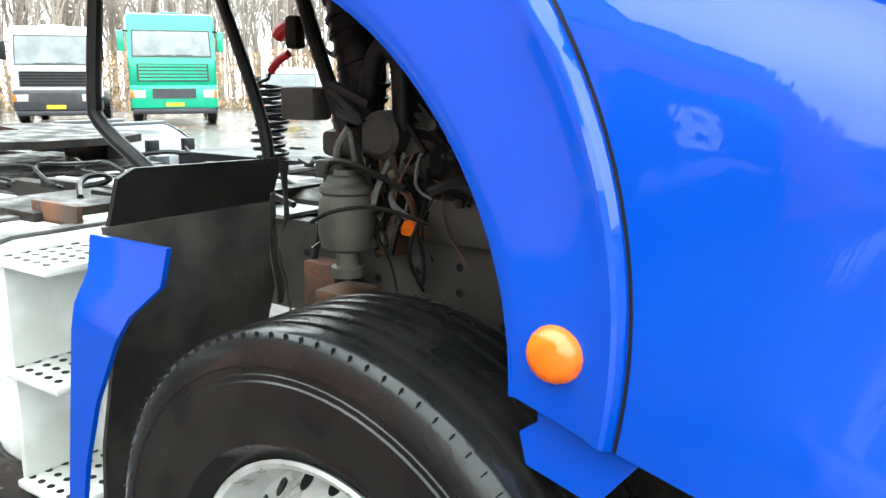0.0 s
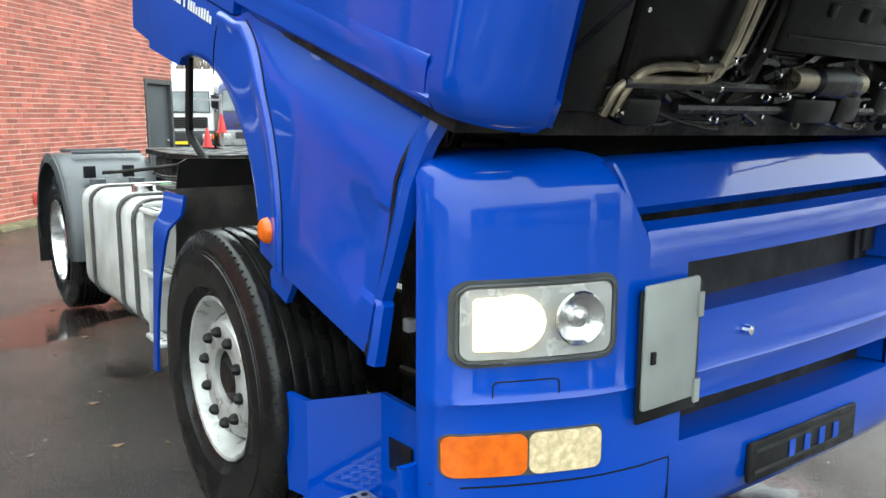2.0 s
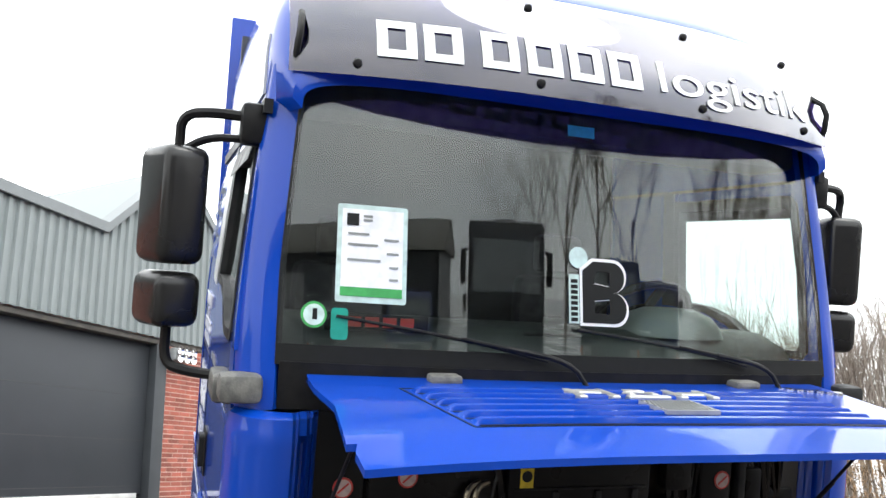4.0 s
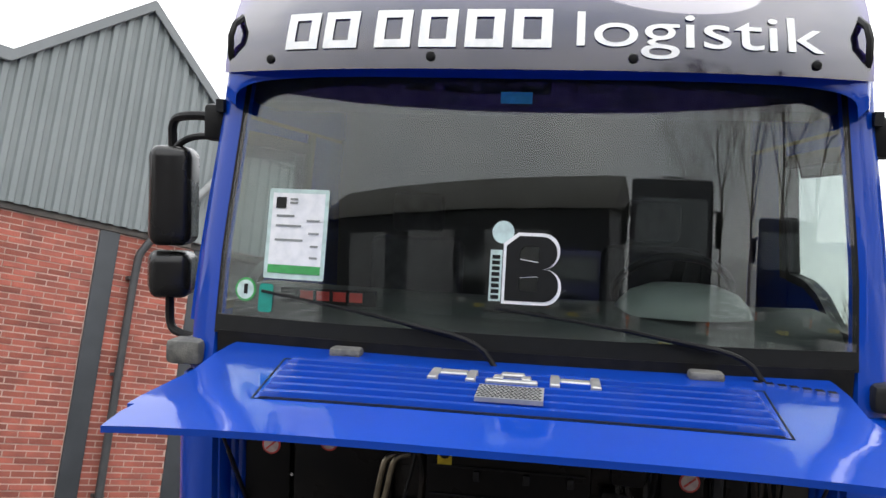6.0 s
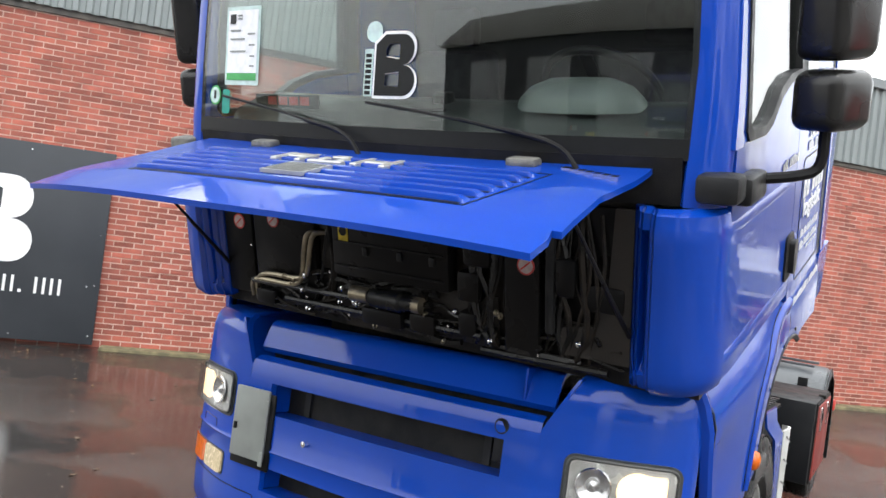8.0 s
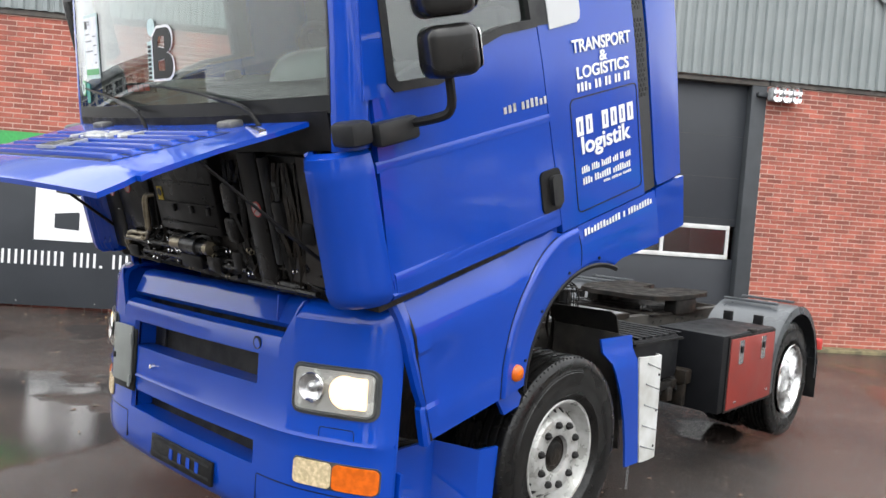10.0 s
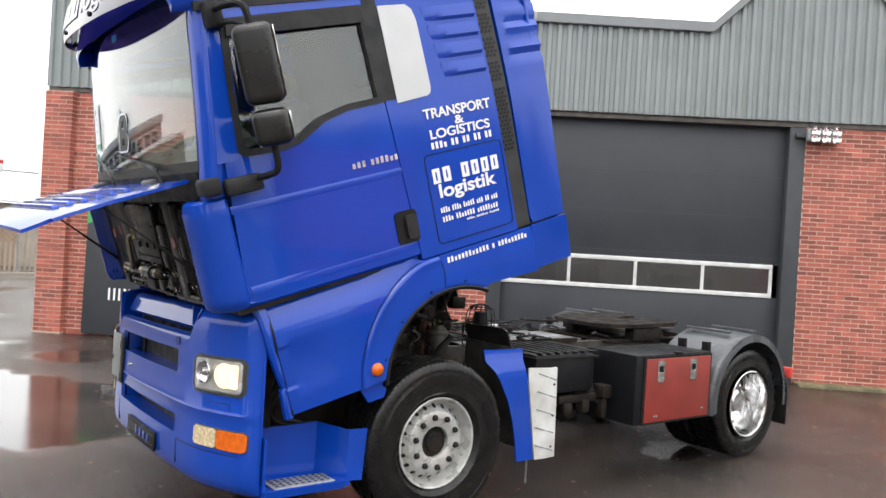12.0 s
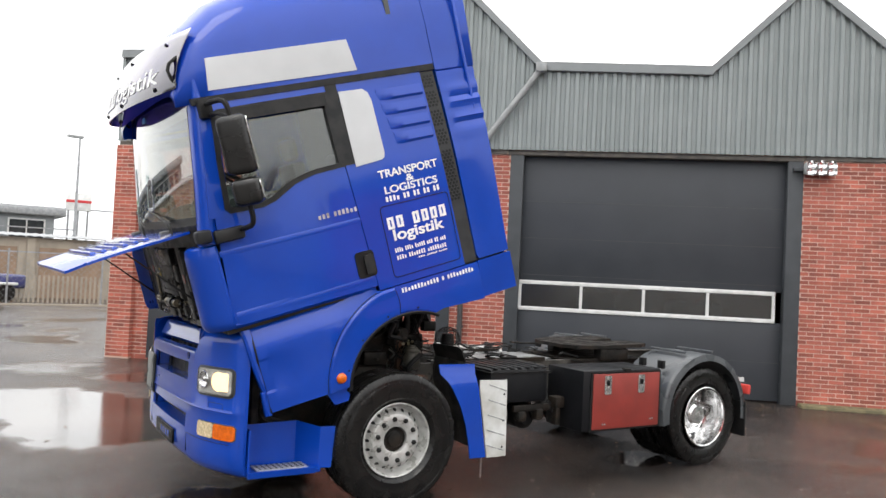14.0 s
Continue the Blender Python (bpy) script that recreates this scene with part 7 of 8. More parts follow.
tube(bm, pts + [(-0.80, -0.44, 1.41), (-0.785, -0.442, 1.437)], 0.006, 5, 0)
coil = part("coiled_hose", bm, BLACK, truck, "coiled black brake hose")
part("red_sleeve", tube(bmesh.new(), [(-0.787, -0.442, 1.43), (-0.755, -0.442, 1.462), (-0.716, -0.441, 1.478)], 0.012, 8, 1), REDHOSE, coil, "red hose sleeve")
part("red_coupling", tube(bmesh.new(), [(-0.755, -0.442, 1.525), (-0.735, -0.442, 1.545), (-0.70, -0.44, 1.56)], 0.021, 8, 0), REDHOSE, coil, "red hose coupling")
part("coupling_head", boxes((-0.71, -0.665, -0.465, -0.42, 1.49, 1.58, 0.012)), GREASE, coil)
for pts, r in (([(-0.62, -0.30, 1.80), (-0.56, -0.36, 1.60), (-0.50, -0.37, 1.43), (-0.54, -0.36, 1.27)], 0.068), ([(-0.50, 0.25, 1.25), (-0.58, 0.35, 1.42), (-0.66, 0.42, 1.45)], 0.075)):
    hose = part("intake_hose", tube(bmesh.new(), pts, r, 14, 2), BLACK, truck, "fat black corrugated intake hose")
    p = [Vector(q) for q in pts]
    for k in range(12):
        f = (k + 0.5) / 12 * (len(p) - 1)
        a, b = p[int(f)], p[int(f) + 1]
        c, d = a.lerp(b, f - int(f)), (b - a).normalized()
        part("hose_rib", tube(bmesh.new(), [c - d * 0.006, c + d * 0.006], r * 1.1, 14, 0), BLACK, hose)
bm = bmesh.new()
lathe(bm, [(0.0, 0.075), (0.05, 0.07), (0.06, 0.0), (0.06, -0.06), (0.0, -0.06)], 18, "z", (-0.75, 0.62, 1.22))
cage = part("intake_pipe", bm, BLACK, truck, "black air intake under a domed wire cage")
dome = [(0.02, 0.128), (0.06, 0.118), (0.09, 0.095), (0.108, 0.055), (0.112, 0.0), (0.105, -0.06)]
for k in range(14):
    c, d = math.cos(2 * math.pi * k / 14), math.sin(2 * math.pi * k / 14)
    part("cage_wire", tube(bmesh.new(), [(-0.75 + r * c, 0.62 + r * d, 1.22 + h) for r, h in dome], 0.0035, 5, 1), BLACK, cage)
for r, h in (dome[0], dome[2], dome[4], dome[5]):
    part("cage_ring", tube(bmesh.new(), [(-0.75 + r * math.cos(2 * math.pi * k / 24), 0.62 + r * math.sin(2 * math.pi * k / 24), 1.22 + h) for k in range(25)], 0.004, 5, 0), BLACK, cage)
part("orange_connector", boxes((-0.32, -0.275, -0.46, -0.42, 1.01, 1.055, 0.008)), ORANGE, truck)

CHESTBLACK = pbr("black_chest_paint", (0.0055, 0.006, 0.0075), (0.009, 0.0095, 0.011), 5, 0.3, 0.55, bump=0.06, bscale=50, spec=0.22)
# left flank: white flap, battery box, air tanks, tool chest
bm = bmesh.new()
sheet(bm, [[(-0.70 - 0.10 * max(0, (0.9 - z)) / 0.58 - 0.012, 1.235, z), (-0.90, 1.245, z * 0.99 + 0.004), (-0.985 - 0.03 * (0.97 - z), 1.235, z * 0.985 + 0.006), (-1.0 - 0.03 * (0.97 - z), 1.20, z * 0.985 + 0.006)] for z in spread(0.32, 0.965, 8)], (0, -0.015, 0))
wp = part("white_skirt", bm, WHITEP, truck, "white plastic skirt with slanting grooves", angle=40)
bm = bmesh.new()
for k in range(5):
    z = 0.37 + 0.125 * k
    tube(bm, [(-0.80, 1.243, z + 0.055), (-0.975, 1.24, z)], 0.005, 5, 0)
part("skirt_groove", bm, PIPEGREY, wp)
for z in (0.40, 0.62, 0.84):
    part("skirt_rivet", lathe(bmesh.new(), [(0.0, 0.006), (0.007, 0.005), (0.009, 0.0)], 8, "y", (-0.955, 1.242, z)), INK, wp)
bm = bmesh.new()
for k in range(9):
    c = Vector((-0.80, 1.17, 0.33 - 0.022 * k))
    d = Vector((0.006, 0, 0)) if k % 2 else Vector((0, 0.006, 0))
    tube(bm, [c + d + Vector((0, 0, 0.012)), c + d - Vector((0, 0, 0.012)), c - d - Vector((0, 0, 0.012)), c - d + Vector((0, 0, 0.012)), c + d + Vector((0, 0, 0.012))], 0.0022, 5, 0)
part("hanging_chain", bm, PIPEGREY, wp, "short hanging chain")
batt = part("battery_box", boxes((-1.56, -0.92, 0.45, 1.08, 0.72, 1.03, 0.045)), CHESTBLACK, truck, "black ribbed battery box")
for k in range(7):
    part("lid_rib", boxes((-1.55 + 0.09 * k, -1.50 + 0.09 * k, 0.5, 1.085, 1.0285, 1.036, 0.003)), CHESTBLACK, batt)
part("box_lid_edge", boxes((-1.57, -0.91, 0.44, 1.095, 0.985, 1.0)), BLACK, batt)
bm = bmesh.new()
lathe(bm, [(0.0, -0.26), (0.08, -0.25), (0.12, -0.2), (0.12, 0.2), (0.08, 0.25), (0.0, 0.26)], 18, "y", (-1.12, 0.72, 0.58))
lathe(bm, [(0.0, -0.26), (0.08, -0.25), (0.12, -0.2), (0.12, 0.2), (0.08, 0.25), (0.0, 0.26)], 18, "y", (-1.42, 0.72, 0.58))
part("air_tank", bm, BLACK, truck, "black air reservoirs")
for sp in ((-1.74, -1.64, 0.98, 1.10, 0.66, 0.76, 0.01), (-1.72, -1.66, 1.0, 1.08, 0.50, 0.66, 0.015), (-1.60, -1.2, 1.02, 1.06, 0.64, 0.70, 0.01), (-1.52, -1.44, 0.98, 1.08, 0.56, 0.66, 0.02), (-1.34, -1.24, 0.98, 1.08, 0.55, 0.65, 0.03)):
    part("brake_valve", boxes(sp), GREASE, truck, "dirty brake valve")
for k in range(10):
    part("brake_line", tube(bmesh.new(), [(-1.7 + rng.uniform(-.03, .3), 1.02, 0.70), (-1.68 + rng.uniform(-.1, .3), 1.04, 0.62 + rng.uniform(-.05, .1)), (-1.6 + rng.uniform(-.1, .3), 0.95, 0.85)], 0.006, 5, 1), BLACK, truck)
chest = part("tool_chest", boxes((-2.76, -1.79, 0.78, 1.285, 0.47, 1.015, 0.008)), CHESTBLACK, truck, "black tool chest with a faded red door")
part("chest_door", boxes((-2.735, -1.90, 1.285, 1.302, 0.485, 0.985, 0.004)), REDP, chest, "faded red door")
bm = boxes((-2.755, -1.875, 1.283, 1.295, 0.468, 0.485), (-2.755, -1.875, 1.283, 1.295, 0.985, 1.003), (-1.90, -1.875, 1.283, 1.295, 0.485, 0.985), (-2.755, -2.735, 1.283, 1.295, 0.485, 0.985))
part("door_frame", bm, BLACK, chest)
for x in (-2.07, -2.49):
    la = part("latch", prism(bmesh.new(), rrect(x - 0.042, x + 0.042, 0.80, 0.97, 0.012), lambda a, b, d: (a, 1.302 + d, b), 0.008), ALU, chest, "silver paddle latch")
    part("latch_key", boxes((x - 0.018, x + 0.018, 1.310, 1.318, 0.88, 0.93, 0.004)), INK, la)
for x, z in ((-2.02, 0.53), (-2.05, 0.53), (-2.62, 0.55), (-2.65, 0.55)):
    part("rivet", boxes((x - 0.008, x + 0.008, 1.302, 1.306, z - 0.008, z + 0.008)), CHROME, chest)
part("chest_hasp", boxes((-2.36, -2.28, 1.25, 1.30, 1.0, 1.03, 0.008)), GREASE, chest)

# right flank: white tank with straps and perforated steps
bm = bmesh.new()
rows = []
for x, k in ((-2.20, 0.06), (-2.19, 0.02), (-2.16, 0.0), (-1.0, 0.0), (-0.97, 0.02), (-0.96, 0.06)):
    rows.append([(x - 0.07, -y, z) for y, z in rrect(0.56 + k, 1.16 - k, 0.40 + k, 1.0 - k, 0.09)])
vs = grid(bm, rows, closed=True)
bm.faces.new(vs[0])
bm.faces.new(vs[-1])
tank = part("fuel_tank", bm, WHITEP, truck, "dirty white fuel tank held by dark straps")
for x in (-1.06, -1.33, -1.92):
    bm = bmesh.new()
    o, i_ = rrect(0.548, 1.172, 0.388, 1.012, 0.1), rrect(0.556, 1.164, 0.396, 1.004, 0.095)
    ring_prism(bm, o, i_, lambda a, b, d: (x - 0.095 + d, -a, b), 0.05)
    part("tank_strap", bm, STRAP, tank, "dark rubber-lined strap")
bm = bmesh.new()
lathe(bm, [(0.0, 0.035), (0.05, 0.035), (0.055, 0.03), (0.055, 0.0), (0.062, 0.0), (0.062, -0.01)], 20, "z", (-1.62, -0.98, 1.005))
part("filler_cap", bm, ALU, tank)
bm = bmesh.new()
lathe(bm, [(0.0, 0.03), (0.03, 0.03), (0.036, 0.02), (0.036, 0.0)], 16, "z", (-1.69, -0.83, 1.0))
part("green_cap", bm, GREEN, tank, "small green filler cap")
part("perforated_angle", boxes((-1.36, -1.13, -0.87, -0.85, 1.0, 1.06, 0.003), (-1.36, -1.13, -0.87, -0.80, 1.0, 1.008)), RUST, tank, "rusty perforated angle")
bm = boxes((-0.95, -0.76, -0.92, -0.90, 0.36, 1.0), (-0.955, -0.935, -1.15, -0.90, 0.36, 1.0))
st = part("tank_steps", bm, WHITEP, truck, "white steps beside the tank", m=Matrix.Translation((-0.07, 0, 0)))
for z in (0.40, 0.70, 0.985):
    t_ = part("tread", boxes((-0.95, -0.72, -1.17, -0.92, z - 0.02, z, 0.005)), WHITEP, st, "perforated white tread")
    bm = bmesh.new()
    for i in range(5):
        for j in range(5):
            lathe(bm, [(0.0, 0.0), (0.010, 0.0), (0.010, 0.001)], 8, "z", (-0.93 + 0.042 * i, -1.14 + 0.045 * j, z + 0.0015))
    part("tread_pattern", bm, INK, t_, kind="stuff")

# ---- the yard beyond: parked lorries, woods, fence and neighbours ----
LWHITE = pbr("lorry_white", (0.66, 0.67, 0.66), (0.55, 0.56, 0.55), 3, 0.3, 0.45, coat=0.3)
LGREEN = pbr("lorry_green", (0.012, 0.30, 0.17), (0.01, 0.25, 0.14), 3, 0.3, 0.4, coat=0.4)
LNAVY = pbr("lorry_navy", (0.03, 0.035, 0.14), (0.025, 0.03, 0.11), 3, 0.3, 0.4, coat=0.4)
LRED = pbr("tipper_red", (0.50, 0.03, 0.035), (0.42, 0.03, 0.03), 2, 0.4, 0.55, bump=0.05, bscale=20)
LDARK = pbr("lorry_dark", (0.02, 0.022, 0.028), (0.03, 0.03, 0.035), 3, 0.35, 0.5)
BARK = pbr("bare_bark", (0.32, 0.27, 0.23), (0.20, 0.17, 0.145), 8, 0.9, bump=0.4, bscale=30)
SCRUB = pbr("brown_scrub", (0.30, 0.19, 0.11), (0.20, 0.14, 0.075), 3, 0.95, island=0.5)
GRASS = pbr("dull_grass", (0.10, 0.12, 0.035), (0.15, 0.13, 0.04), 2, 0.95, island=0.4)
CONCR = pbr("beige_concrete", (0.36, 0.31, 0.25), (0.27, 0.24, 0.20), 1.5, 0.8, 0.9, bump=0.2, bscale=20)
GARDOOR = pbr("brown_garage_door", (0.28, 0.19, 0.13), (0.22, 0.15, 0.10), 2, 0.7)
HOUSEW = pbr("grey_house_panel", (0.26, 0.28, 0.29), (0.20, 0.22, 0.23), 2, 0.6)
GALV = pbr("galvanised_steel", (0.34, 0.35, 0.36), (0.26, 0.27, 0.28), 6, 0.45, metal=0.5)
# the sky's pale reflection is put into the colour of these windscreens
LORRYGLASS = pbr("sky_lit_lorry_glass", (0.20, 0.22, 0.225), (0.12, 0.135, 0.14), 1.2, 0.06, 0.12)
DARKGLASS = pbr("dark_lorry_glass", (0.03, 0.036, 0.04), (0.02, 0.024, 0.028), 4, 0.08)
bm = bmesh.new()
lathe(bm, [(0.28, 0.13), (0.45, 0.15), (0.50, 0.10), (0.50, -0.10), (0.45, -0.15), (0.28, -0.13)], 28, "y", cap=True)
FARTYRE = finish(bm, "tyre", RUBBER)

GREYBUMP = pbr("grey_bumper_paint", (0.30, 0.30, 0.30), (0.2, 0.2, 0.2), 6, 0.5)


def lorry(at, toward, paint, lab, w=2.45, h=2.9, boxh=0.0, grille=BLACK, hood=0.35, z=None):
    """A parked lorry seen from its front; local x ahead."""
    ang = math.degrees(math.atan2(toward[1] - at[1], toward[0] - at[0]))
    t = new("parked_lorry")
    t.matrix_basis = pose(at[0], at[1], ground_z(*at) if z is None else z, 0, 0, ang)
    tagged(t, lab, "lorry", group="lorries parked in a row")
    k, wb, wt = w / 2, 0.62 * h, (0.90 if grille is not LGREEN else 0.84) * h
    bm = bmesh.new()
    prof = [(0.0, 0.36 * h), (0.03, 0.56 * h), (0.0, wb - 0.02), (-0.12, wt + 0.02), (-0.24, h - 0.05), (-0.5, h), (-1.75, h), (-1.8, 0.27 * h), (-0.2, 0.27 * h)]
    prism(bm, prof, lambda a, b, d: (a, -k + d, b), w)
    bmesh.ops.bevel(bm, geom=[e for e in bm.edges if abs(e.verts[0].co.y - e.verts[1].co.y) < 0.01], offset=0.05, segments=2, affect="EDGES", clamp_overlap=True)
    cab = part("cab", bm, paint, t)

    def face(a, b, d):
        return (0.006 - 0.12 * (b - wb) / (wt - wb) + d, a, b)

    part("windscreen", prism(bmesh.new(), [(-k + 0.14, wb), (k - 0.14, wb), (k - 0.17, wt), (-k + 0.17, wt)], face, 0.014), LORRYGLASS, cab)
    part("screen_rim", ring_prism(bmesh.new(), [(-k + 0.11, wb - 0.03), (k - 0.11, wb - 0.03), (k - 0.14, wt + 0.03), (-k + 0.14, wt + 0.03)], [(-k + 0.15, wb + 0.01), (k - 0.15, wb + 0.01), (k - 0.18, wt - 0.01), (-k + 0.18, wt - 0.01)], face, 0.018), LDARK, cab)
    part("number_plate", boxes((0.092, 0.098, -0.26, 0.26, 0.17 * h, 0.17 * h + 0.11)), YELLOW, t, "yellow blank number plate")
    part("under_guard", boxes((-0.1, 0.06, -k + 0.05, k - 0.05, 0.10 * h, 0.15 * h, 0.03)), LDARK, t)
    part("roof_hatch", boxes((-1.2, -0.7, -0.35, 0.35, h - 0.01, h + 0.06, 0.02)), paint, cab)
    for s_ in (1, -1):
        part("wheel_arch", boxes((-1.25, -0.25, s_ * (k - 0.02), s_ * (k + 0.02), 0.42, 0.72, 0.02)), LDARK, t)
        part("indicator", boxes((0.08, 0.1, s_ * (k - 0.09), s_ * (k - 0.01), 0.245 * h, 0.315 * h, 0.01)), ORANGE, t)
    if paint is LNAVY:
        part("grille", boxes((0.028, 0.036, -k * 0.55, k * 0.55, 0.41 * h, 0.44 * h)), LDARK, cab)
        part("badge_bar", boxes((0.03, 0.04, k * 0.3, k * 0.75, 0.46 * h, 0.49 * h)), LWHITE, cab)
    else:
        bm = bmesh.new()
        for i in range(5):
            box(bm, 0.02, 0.05, -k * 0.78, k * 0.78, (0.405 + 0.030 * i) * h, (0.423 + 0.030 * i) * h)
        part("grille", bm, grille, cab)
        part("grille_back", boxes((0.018, 0.036, -k * 0.82, k * 0.82, 0.395 * h, 0.55 * h)), LDARK, cab)
    part("front_bumper", boxes((-0.3, 0.08, -k, k, 0.15 * h, 0.36 * h, 0.05)), {LGREEN: LGREEN, LNAVY: GREYBUMP}.get(paint, LDARK), t)
    part("bumper_grille", boxes((0.08, 0.09, -k * 0.5, k * 0.5, 0.24 * h, 0.33 * h)), LDARK, t)
    for s_ in (1, -1):
        part("headlamp", boxes((0.06, 0.095, s_ * (k - 0.42), s_ * (k - 0.10), 0.245 * h, 0.315 * h, 0.02)), REFLECT, t)
        part("door_window", boxes((-1.15, -0.32, s_ * (k + 0.001), s_ * (k + 0.006), wb + 0.02, wt - 0.02, 0.002)), DARKGLASS, cab)
        mi = part("mirror", boxes((-0.15, 0.02, s_ * (k + 0.08), s_ * (k + 0.26), 0.66 * h, 0.84 * h, 0.04)), paint if grille is not BLACK else BLACK, t)
        part("mirror_stay", boxes((-0.1, -0.06, s_ * (k - 0.05), s_ * (k + 0.15), 0.83 * h, 0.845 * h)), BLACK, mi)
        for x in (-0.75, -3.9):
            part("tyre", FARTYRE, RUBBER, t, m=Matrix.Translation((x, s_ * (k - 0.16), 0.5)))
    part("wiper", boxes((0.022, 0.032, -0.5, 0.0, wb + 0.02, wb + 0.035), (0.022, 0.032, 0.1, 0.6, wb + 0.02, wb + 0.035)), BLACK, cab)
    part("chassis", boxes((-5.0, -1.2, -0.45, 0.45, 0.7, 0.95)), GREASE, t)
    if boxh:
        part("cargo_box", boxes((-7.5, -1.95, -k - 0.03, k + 0.03, 0.95, boxh, 0.05)), LWHITE, t)
    return t


EYE0, EYE1 = (1.2, -2.1), (1.2, -7.5)
lorry((-19.5, 13.65), EYE0, LGREEN, "green long-haul lorry parked facing the yard", 2.5, 3.3, grille=LGREEN)
lorry((-22.1, 11.4), EYE1, LWHITE, "white construction lorry with a black grille", 2.3, 2.9)
lorry((-24.8, 9.35), EYE1, LNAVY, "dark blue delivery lorry", 2.35, 2.62)
lorry((-26.2, 7.2), EYE1, LWHITE, "white lorry with a tall white box", 2.4, 2.55, boxh=3.2)
lorry((-19.2, 18.3), EYE0, LWHITE, "small white van-like lorry far behind", 2.0, 1.7)
lorry((17.5, 9.5), (3, 1), LDARK, "dark lorry parked across the yard", 2.45, 3.4)
lorry((19.5, 13.5), (3, 1), LNAVY, "dark blue lorry parked across the yard", 2.45, 3.0)

# red tipper
tip = new("tipper_trailer")
tip.matrix_basis = pose(-4.3, 10.6, 0.0, 0, 0, -70)
tagged(tip, "red steel tipper trailer with ribbed sides", "trailer")
bm = bmesh.new()
prism(bm, [(0.0, 1.25), (-0.55, 3.35), (-8.0, 3.35), (-8.0, 1.25)], lambda a, b, d: (a, -1.2 + d, b), 2.4)
bmesh.ops.bevel(bm, geom=list(bm.edges), offset=0.03, segments=2, affect="EDGES", clamp_overlap=True)
part("tub", bm, LRED, tip)
for k in range(6):
    part("tub_rib", boxes((-1.6 - 1.1 * k, -1.45 - 1.1 * k, 1.2, 1.27, 1.3, 3.3, 0.01)), LRED, tip)
    part("tub_rib", boxes((-1.6 - 1.1 * k, -1.45 - 1.1 * k, -1.27, -1.2, 1.3, 3.3, 0.01)), LRED, tip)
part("tub_rim", boxes((-8.0, -0.5, 1.18, 1.28, 3.3, 3.42, 0.01), (-8.0, -0.5, -1.28, -1.18, 3.3, 3.42, 0.01), (-0.62, -0.5, -1.2, 1.2, 3.3, 3.42, 0.01)), LRED, tip)
part("trailer_chassis", boxes((-7.5, 0.2, -0.5, -0.38, 0.85, 1.2), (-7.5, 0.2, 0.38, 0.5, 0.85, 1.2), (0.1, 0.3, -1.1, 1.1, 0.6, 1.15, 0.02)), LRED, tip)
part("landing_leg", boxes((-1.2, -1.08, 0.55, 0.7, 0.0, 0.9), (-1.2, -1.08, -0.7, -0.55, 0.0, 0.9)), GALV, tip)
for y in (-0.7, 0.7):
    part("amber_marker", boxes((0.3, 0.33, y - 0.2, y + 0.2, 0.65, 0.72)), ORANGE, tip)
for x in (-4.6, -5.9, -7.0):
    for s_ in (1, -1):
        part("tyre", FARTYRE, RUBBER, tip, m=Matrix.Translation((x, s_ * 1.0, 0.5)))

# site barrier with two cones by the workshop's end
stand = new("site_barrier")
stand.matrix_basis = pose(-14.6, 4.1, ground_z(-14.6, 4.1), 0, 0, 25)
tagged(stand, "steel barrier frame with orange plastic cones", "barrier")
part("barrier_frame", boxes((0, 0.05, -0.55, -0.5, 0, 1.9), (0, 0.05, 0.35, 0.4, 0, 1.9), (0, 0.05, -0.55, 0.4, 1.75, 1.8), (-0.4, 0.4, -0.57, -0.52, 0, 0.04), (-0.4, 0.4, 0.35, 0.4, 0, 0.04)), GALV, stand)
for y, z in ((0.30, 1.05), (-0.15, 0.75)):
    bm = bmesh.new()
    lathe(bm, [(0.02, 0.42), (0.05, 0.3), (0.10, 0.03), (0.14, 0.02), (0.14, 0.0)], 14, "z", (0.1, y, z), cap=True)
    part("cone", bm, LRED if z < 1 else REDHOSE, stand, "orange-red cone")


def bare_tree(bm, at, h, rng, spreadk=1.0, depth=4):
    """A leafless tree: a tapered trunk with limbs that fork into twigs."""
    def limb(p, d, length, r, lv):
        q = p + d * length
        side = d.orthogonal().normalized()
        up = d.cross(side)
        n = 5 if lv < 2 else 3
        a = [bm.verts.new(p + (side * math.cos(2 * math.pi * k / n) + up * math.sin(2 * math.pi * k / n)) * r) for k in range(n)]
        b = [bm.verts.new(q + (side * math.cos(2 * math.pi * k / n) + up * math.sin(2 * math.pi * k / n)) * r * 0.62) for k in range(n)]
        for k in range(n):
            bm.faces.new((a[k], a[(k + 1) % n], b[(k + 1) % n], b[k]))
        if lv >= depth:
            return
        for _ in range(3 if lv else 5):
            s0 = rng.uniform(0.45, 1.0)
            nd = (d + Vector((rng.uniform(-1, 1), rng.uniform(-1, 1), rng.uniform(-0.15, 0.7))) * 0.75 * spreadk).normalized()
            limb(p.lerp(q, s0), nd, length * rng.uniform(0.48, 0.72), r * 0.55, lv + 1)
    limb(Vector(at), Vector((rng.uniform(-0.06, 0.06), rng.uniform(-0.06, 0.06), 1)).normalized(), h * 0.5, h * 0.008 + 0.02, 0)


rng = random.Random(5)
bm = bmesh.new()
for k in range(230):
    a = radians(112 + 56 * k / 230 + rng.uniform(-0.5, 0.5))
    d = rng.uniform(44, 66)
    bare_tree(bm, (1 + d * math.cos(a), -2 + d * math.sin(a), -0.5), rng.uniform(9, 12.5), rng, 0.6, 4)
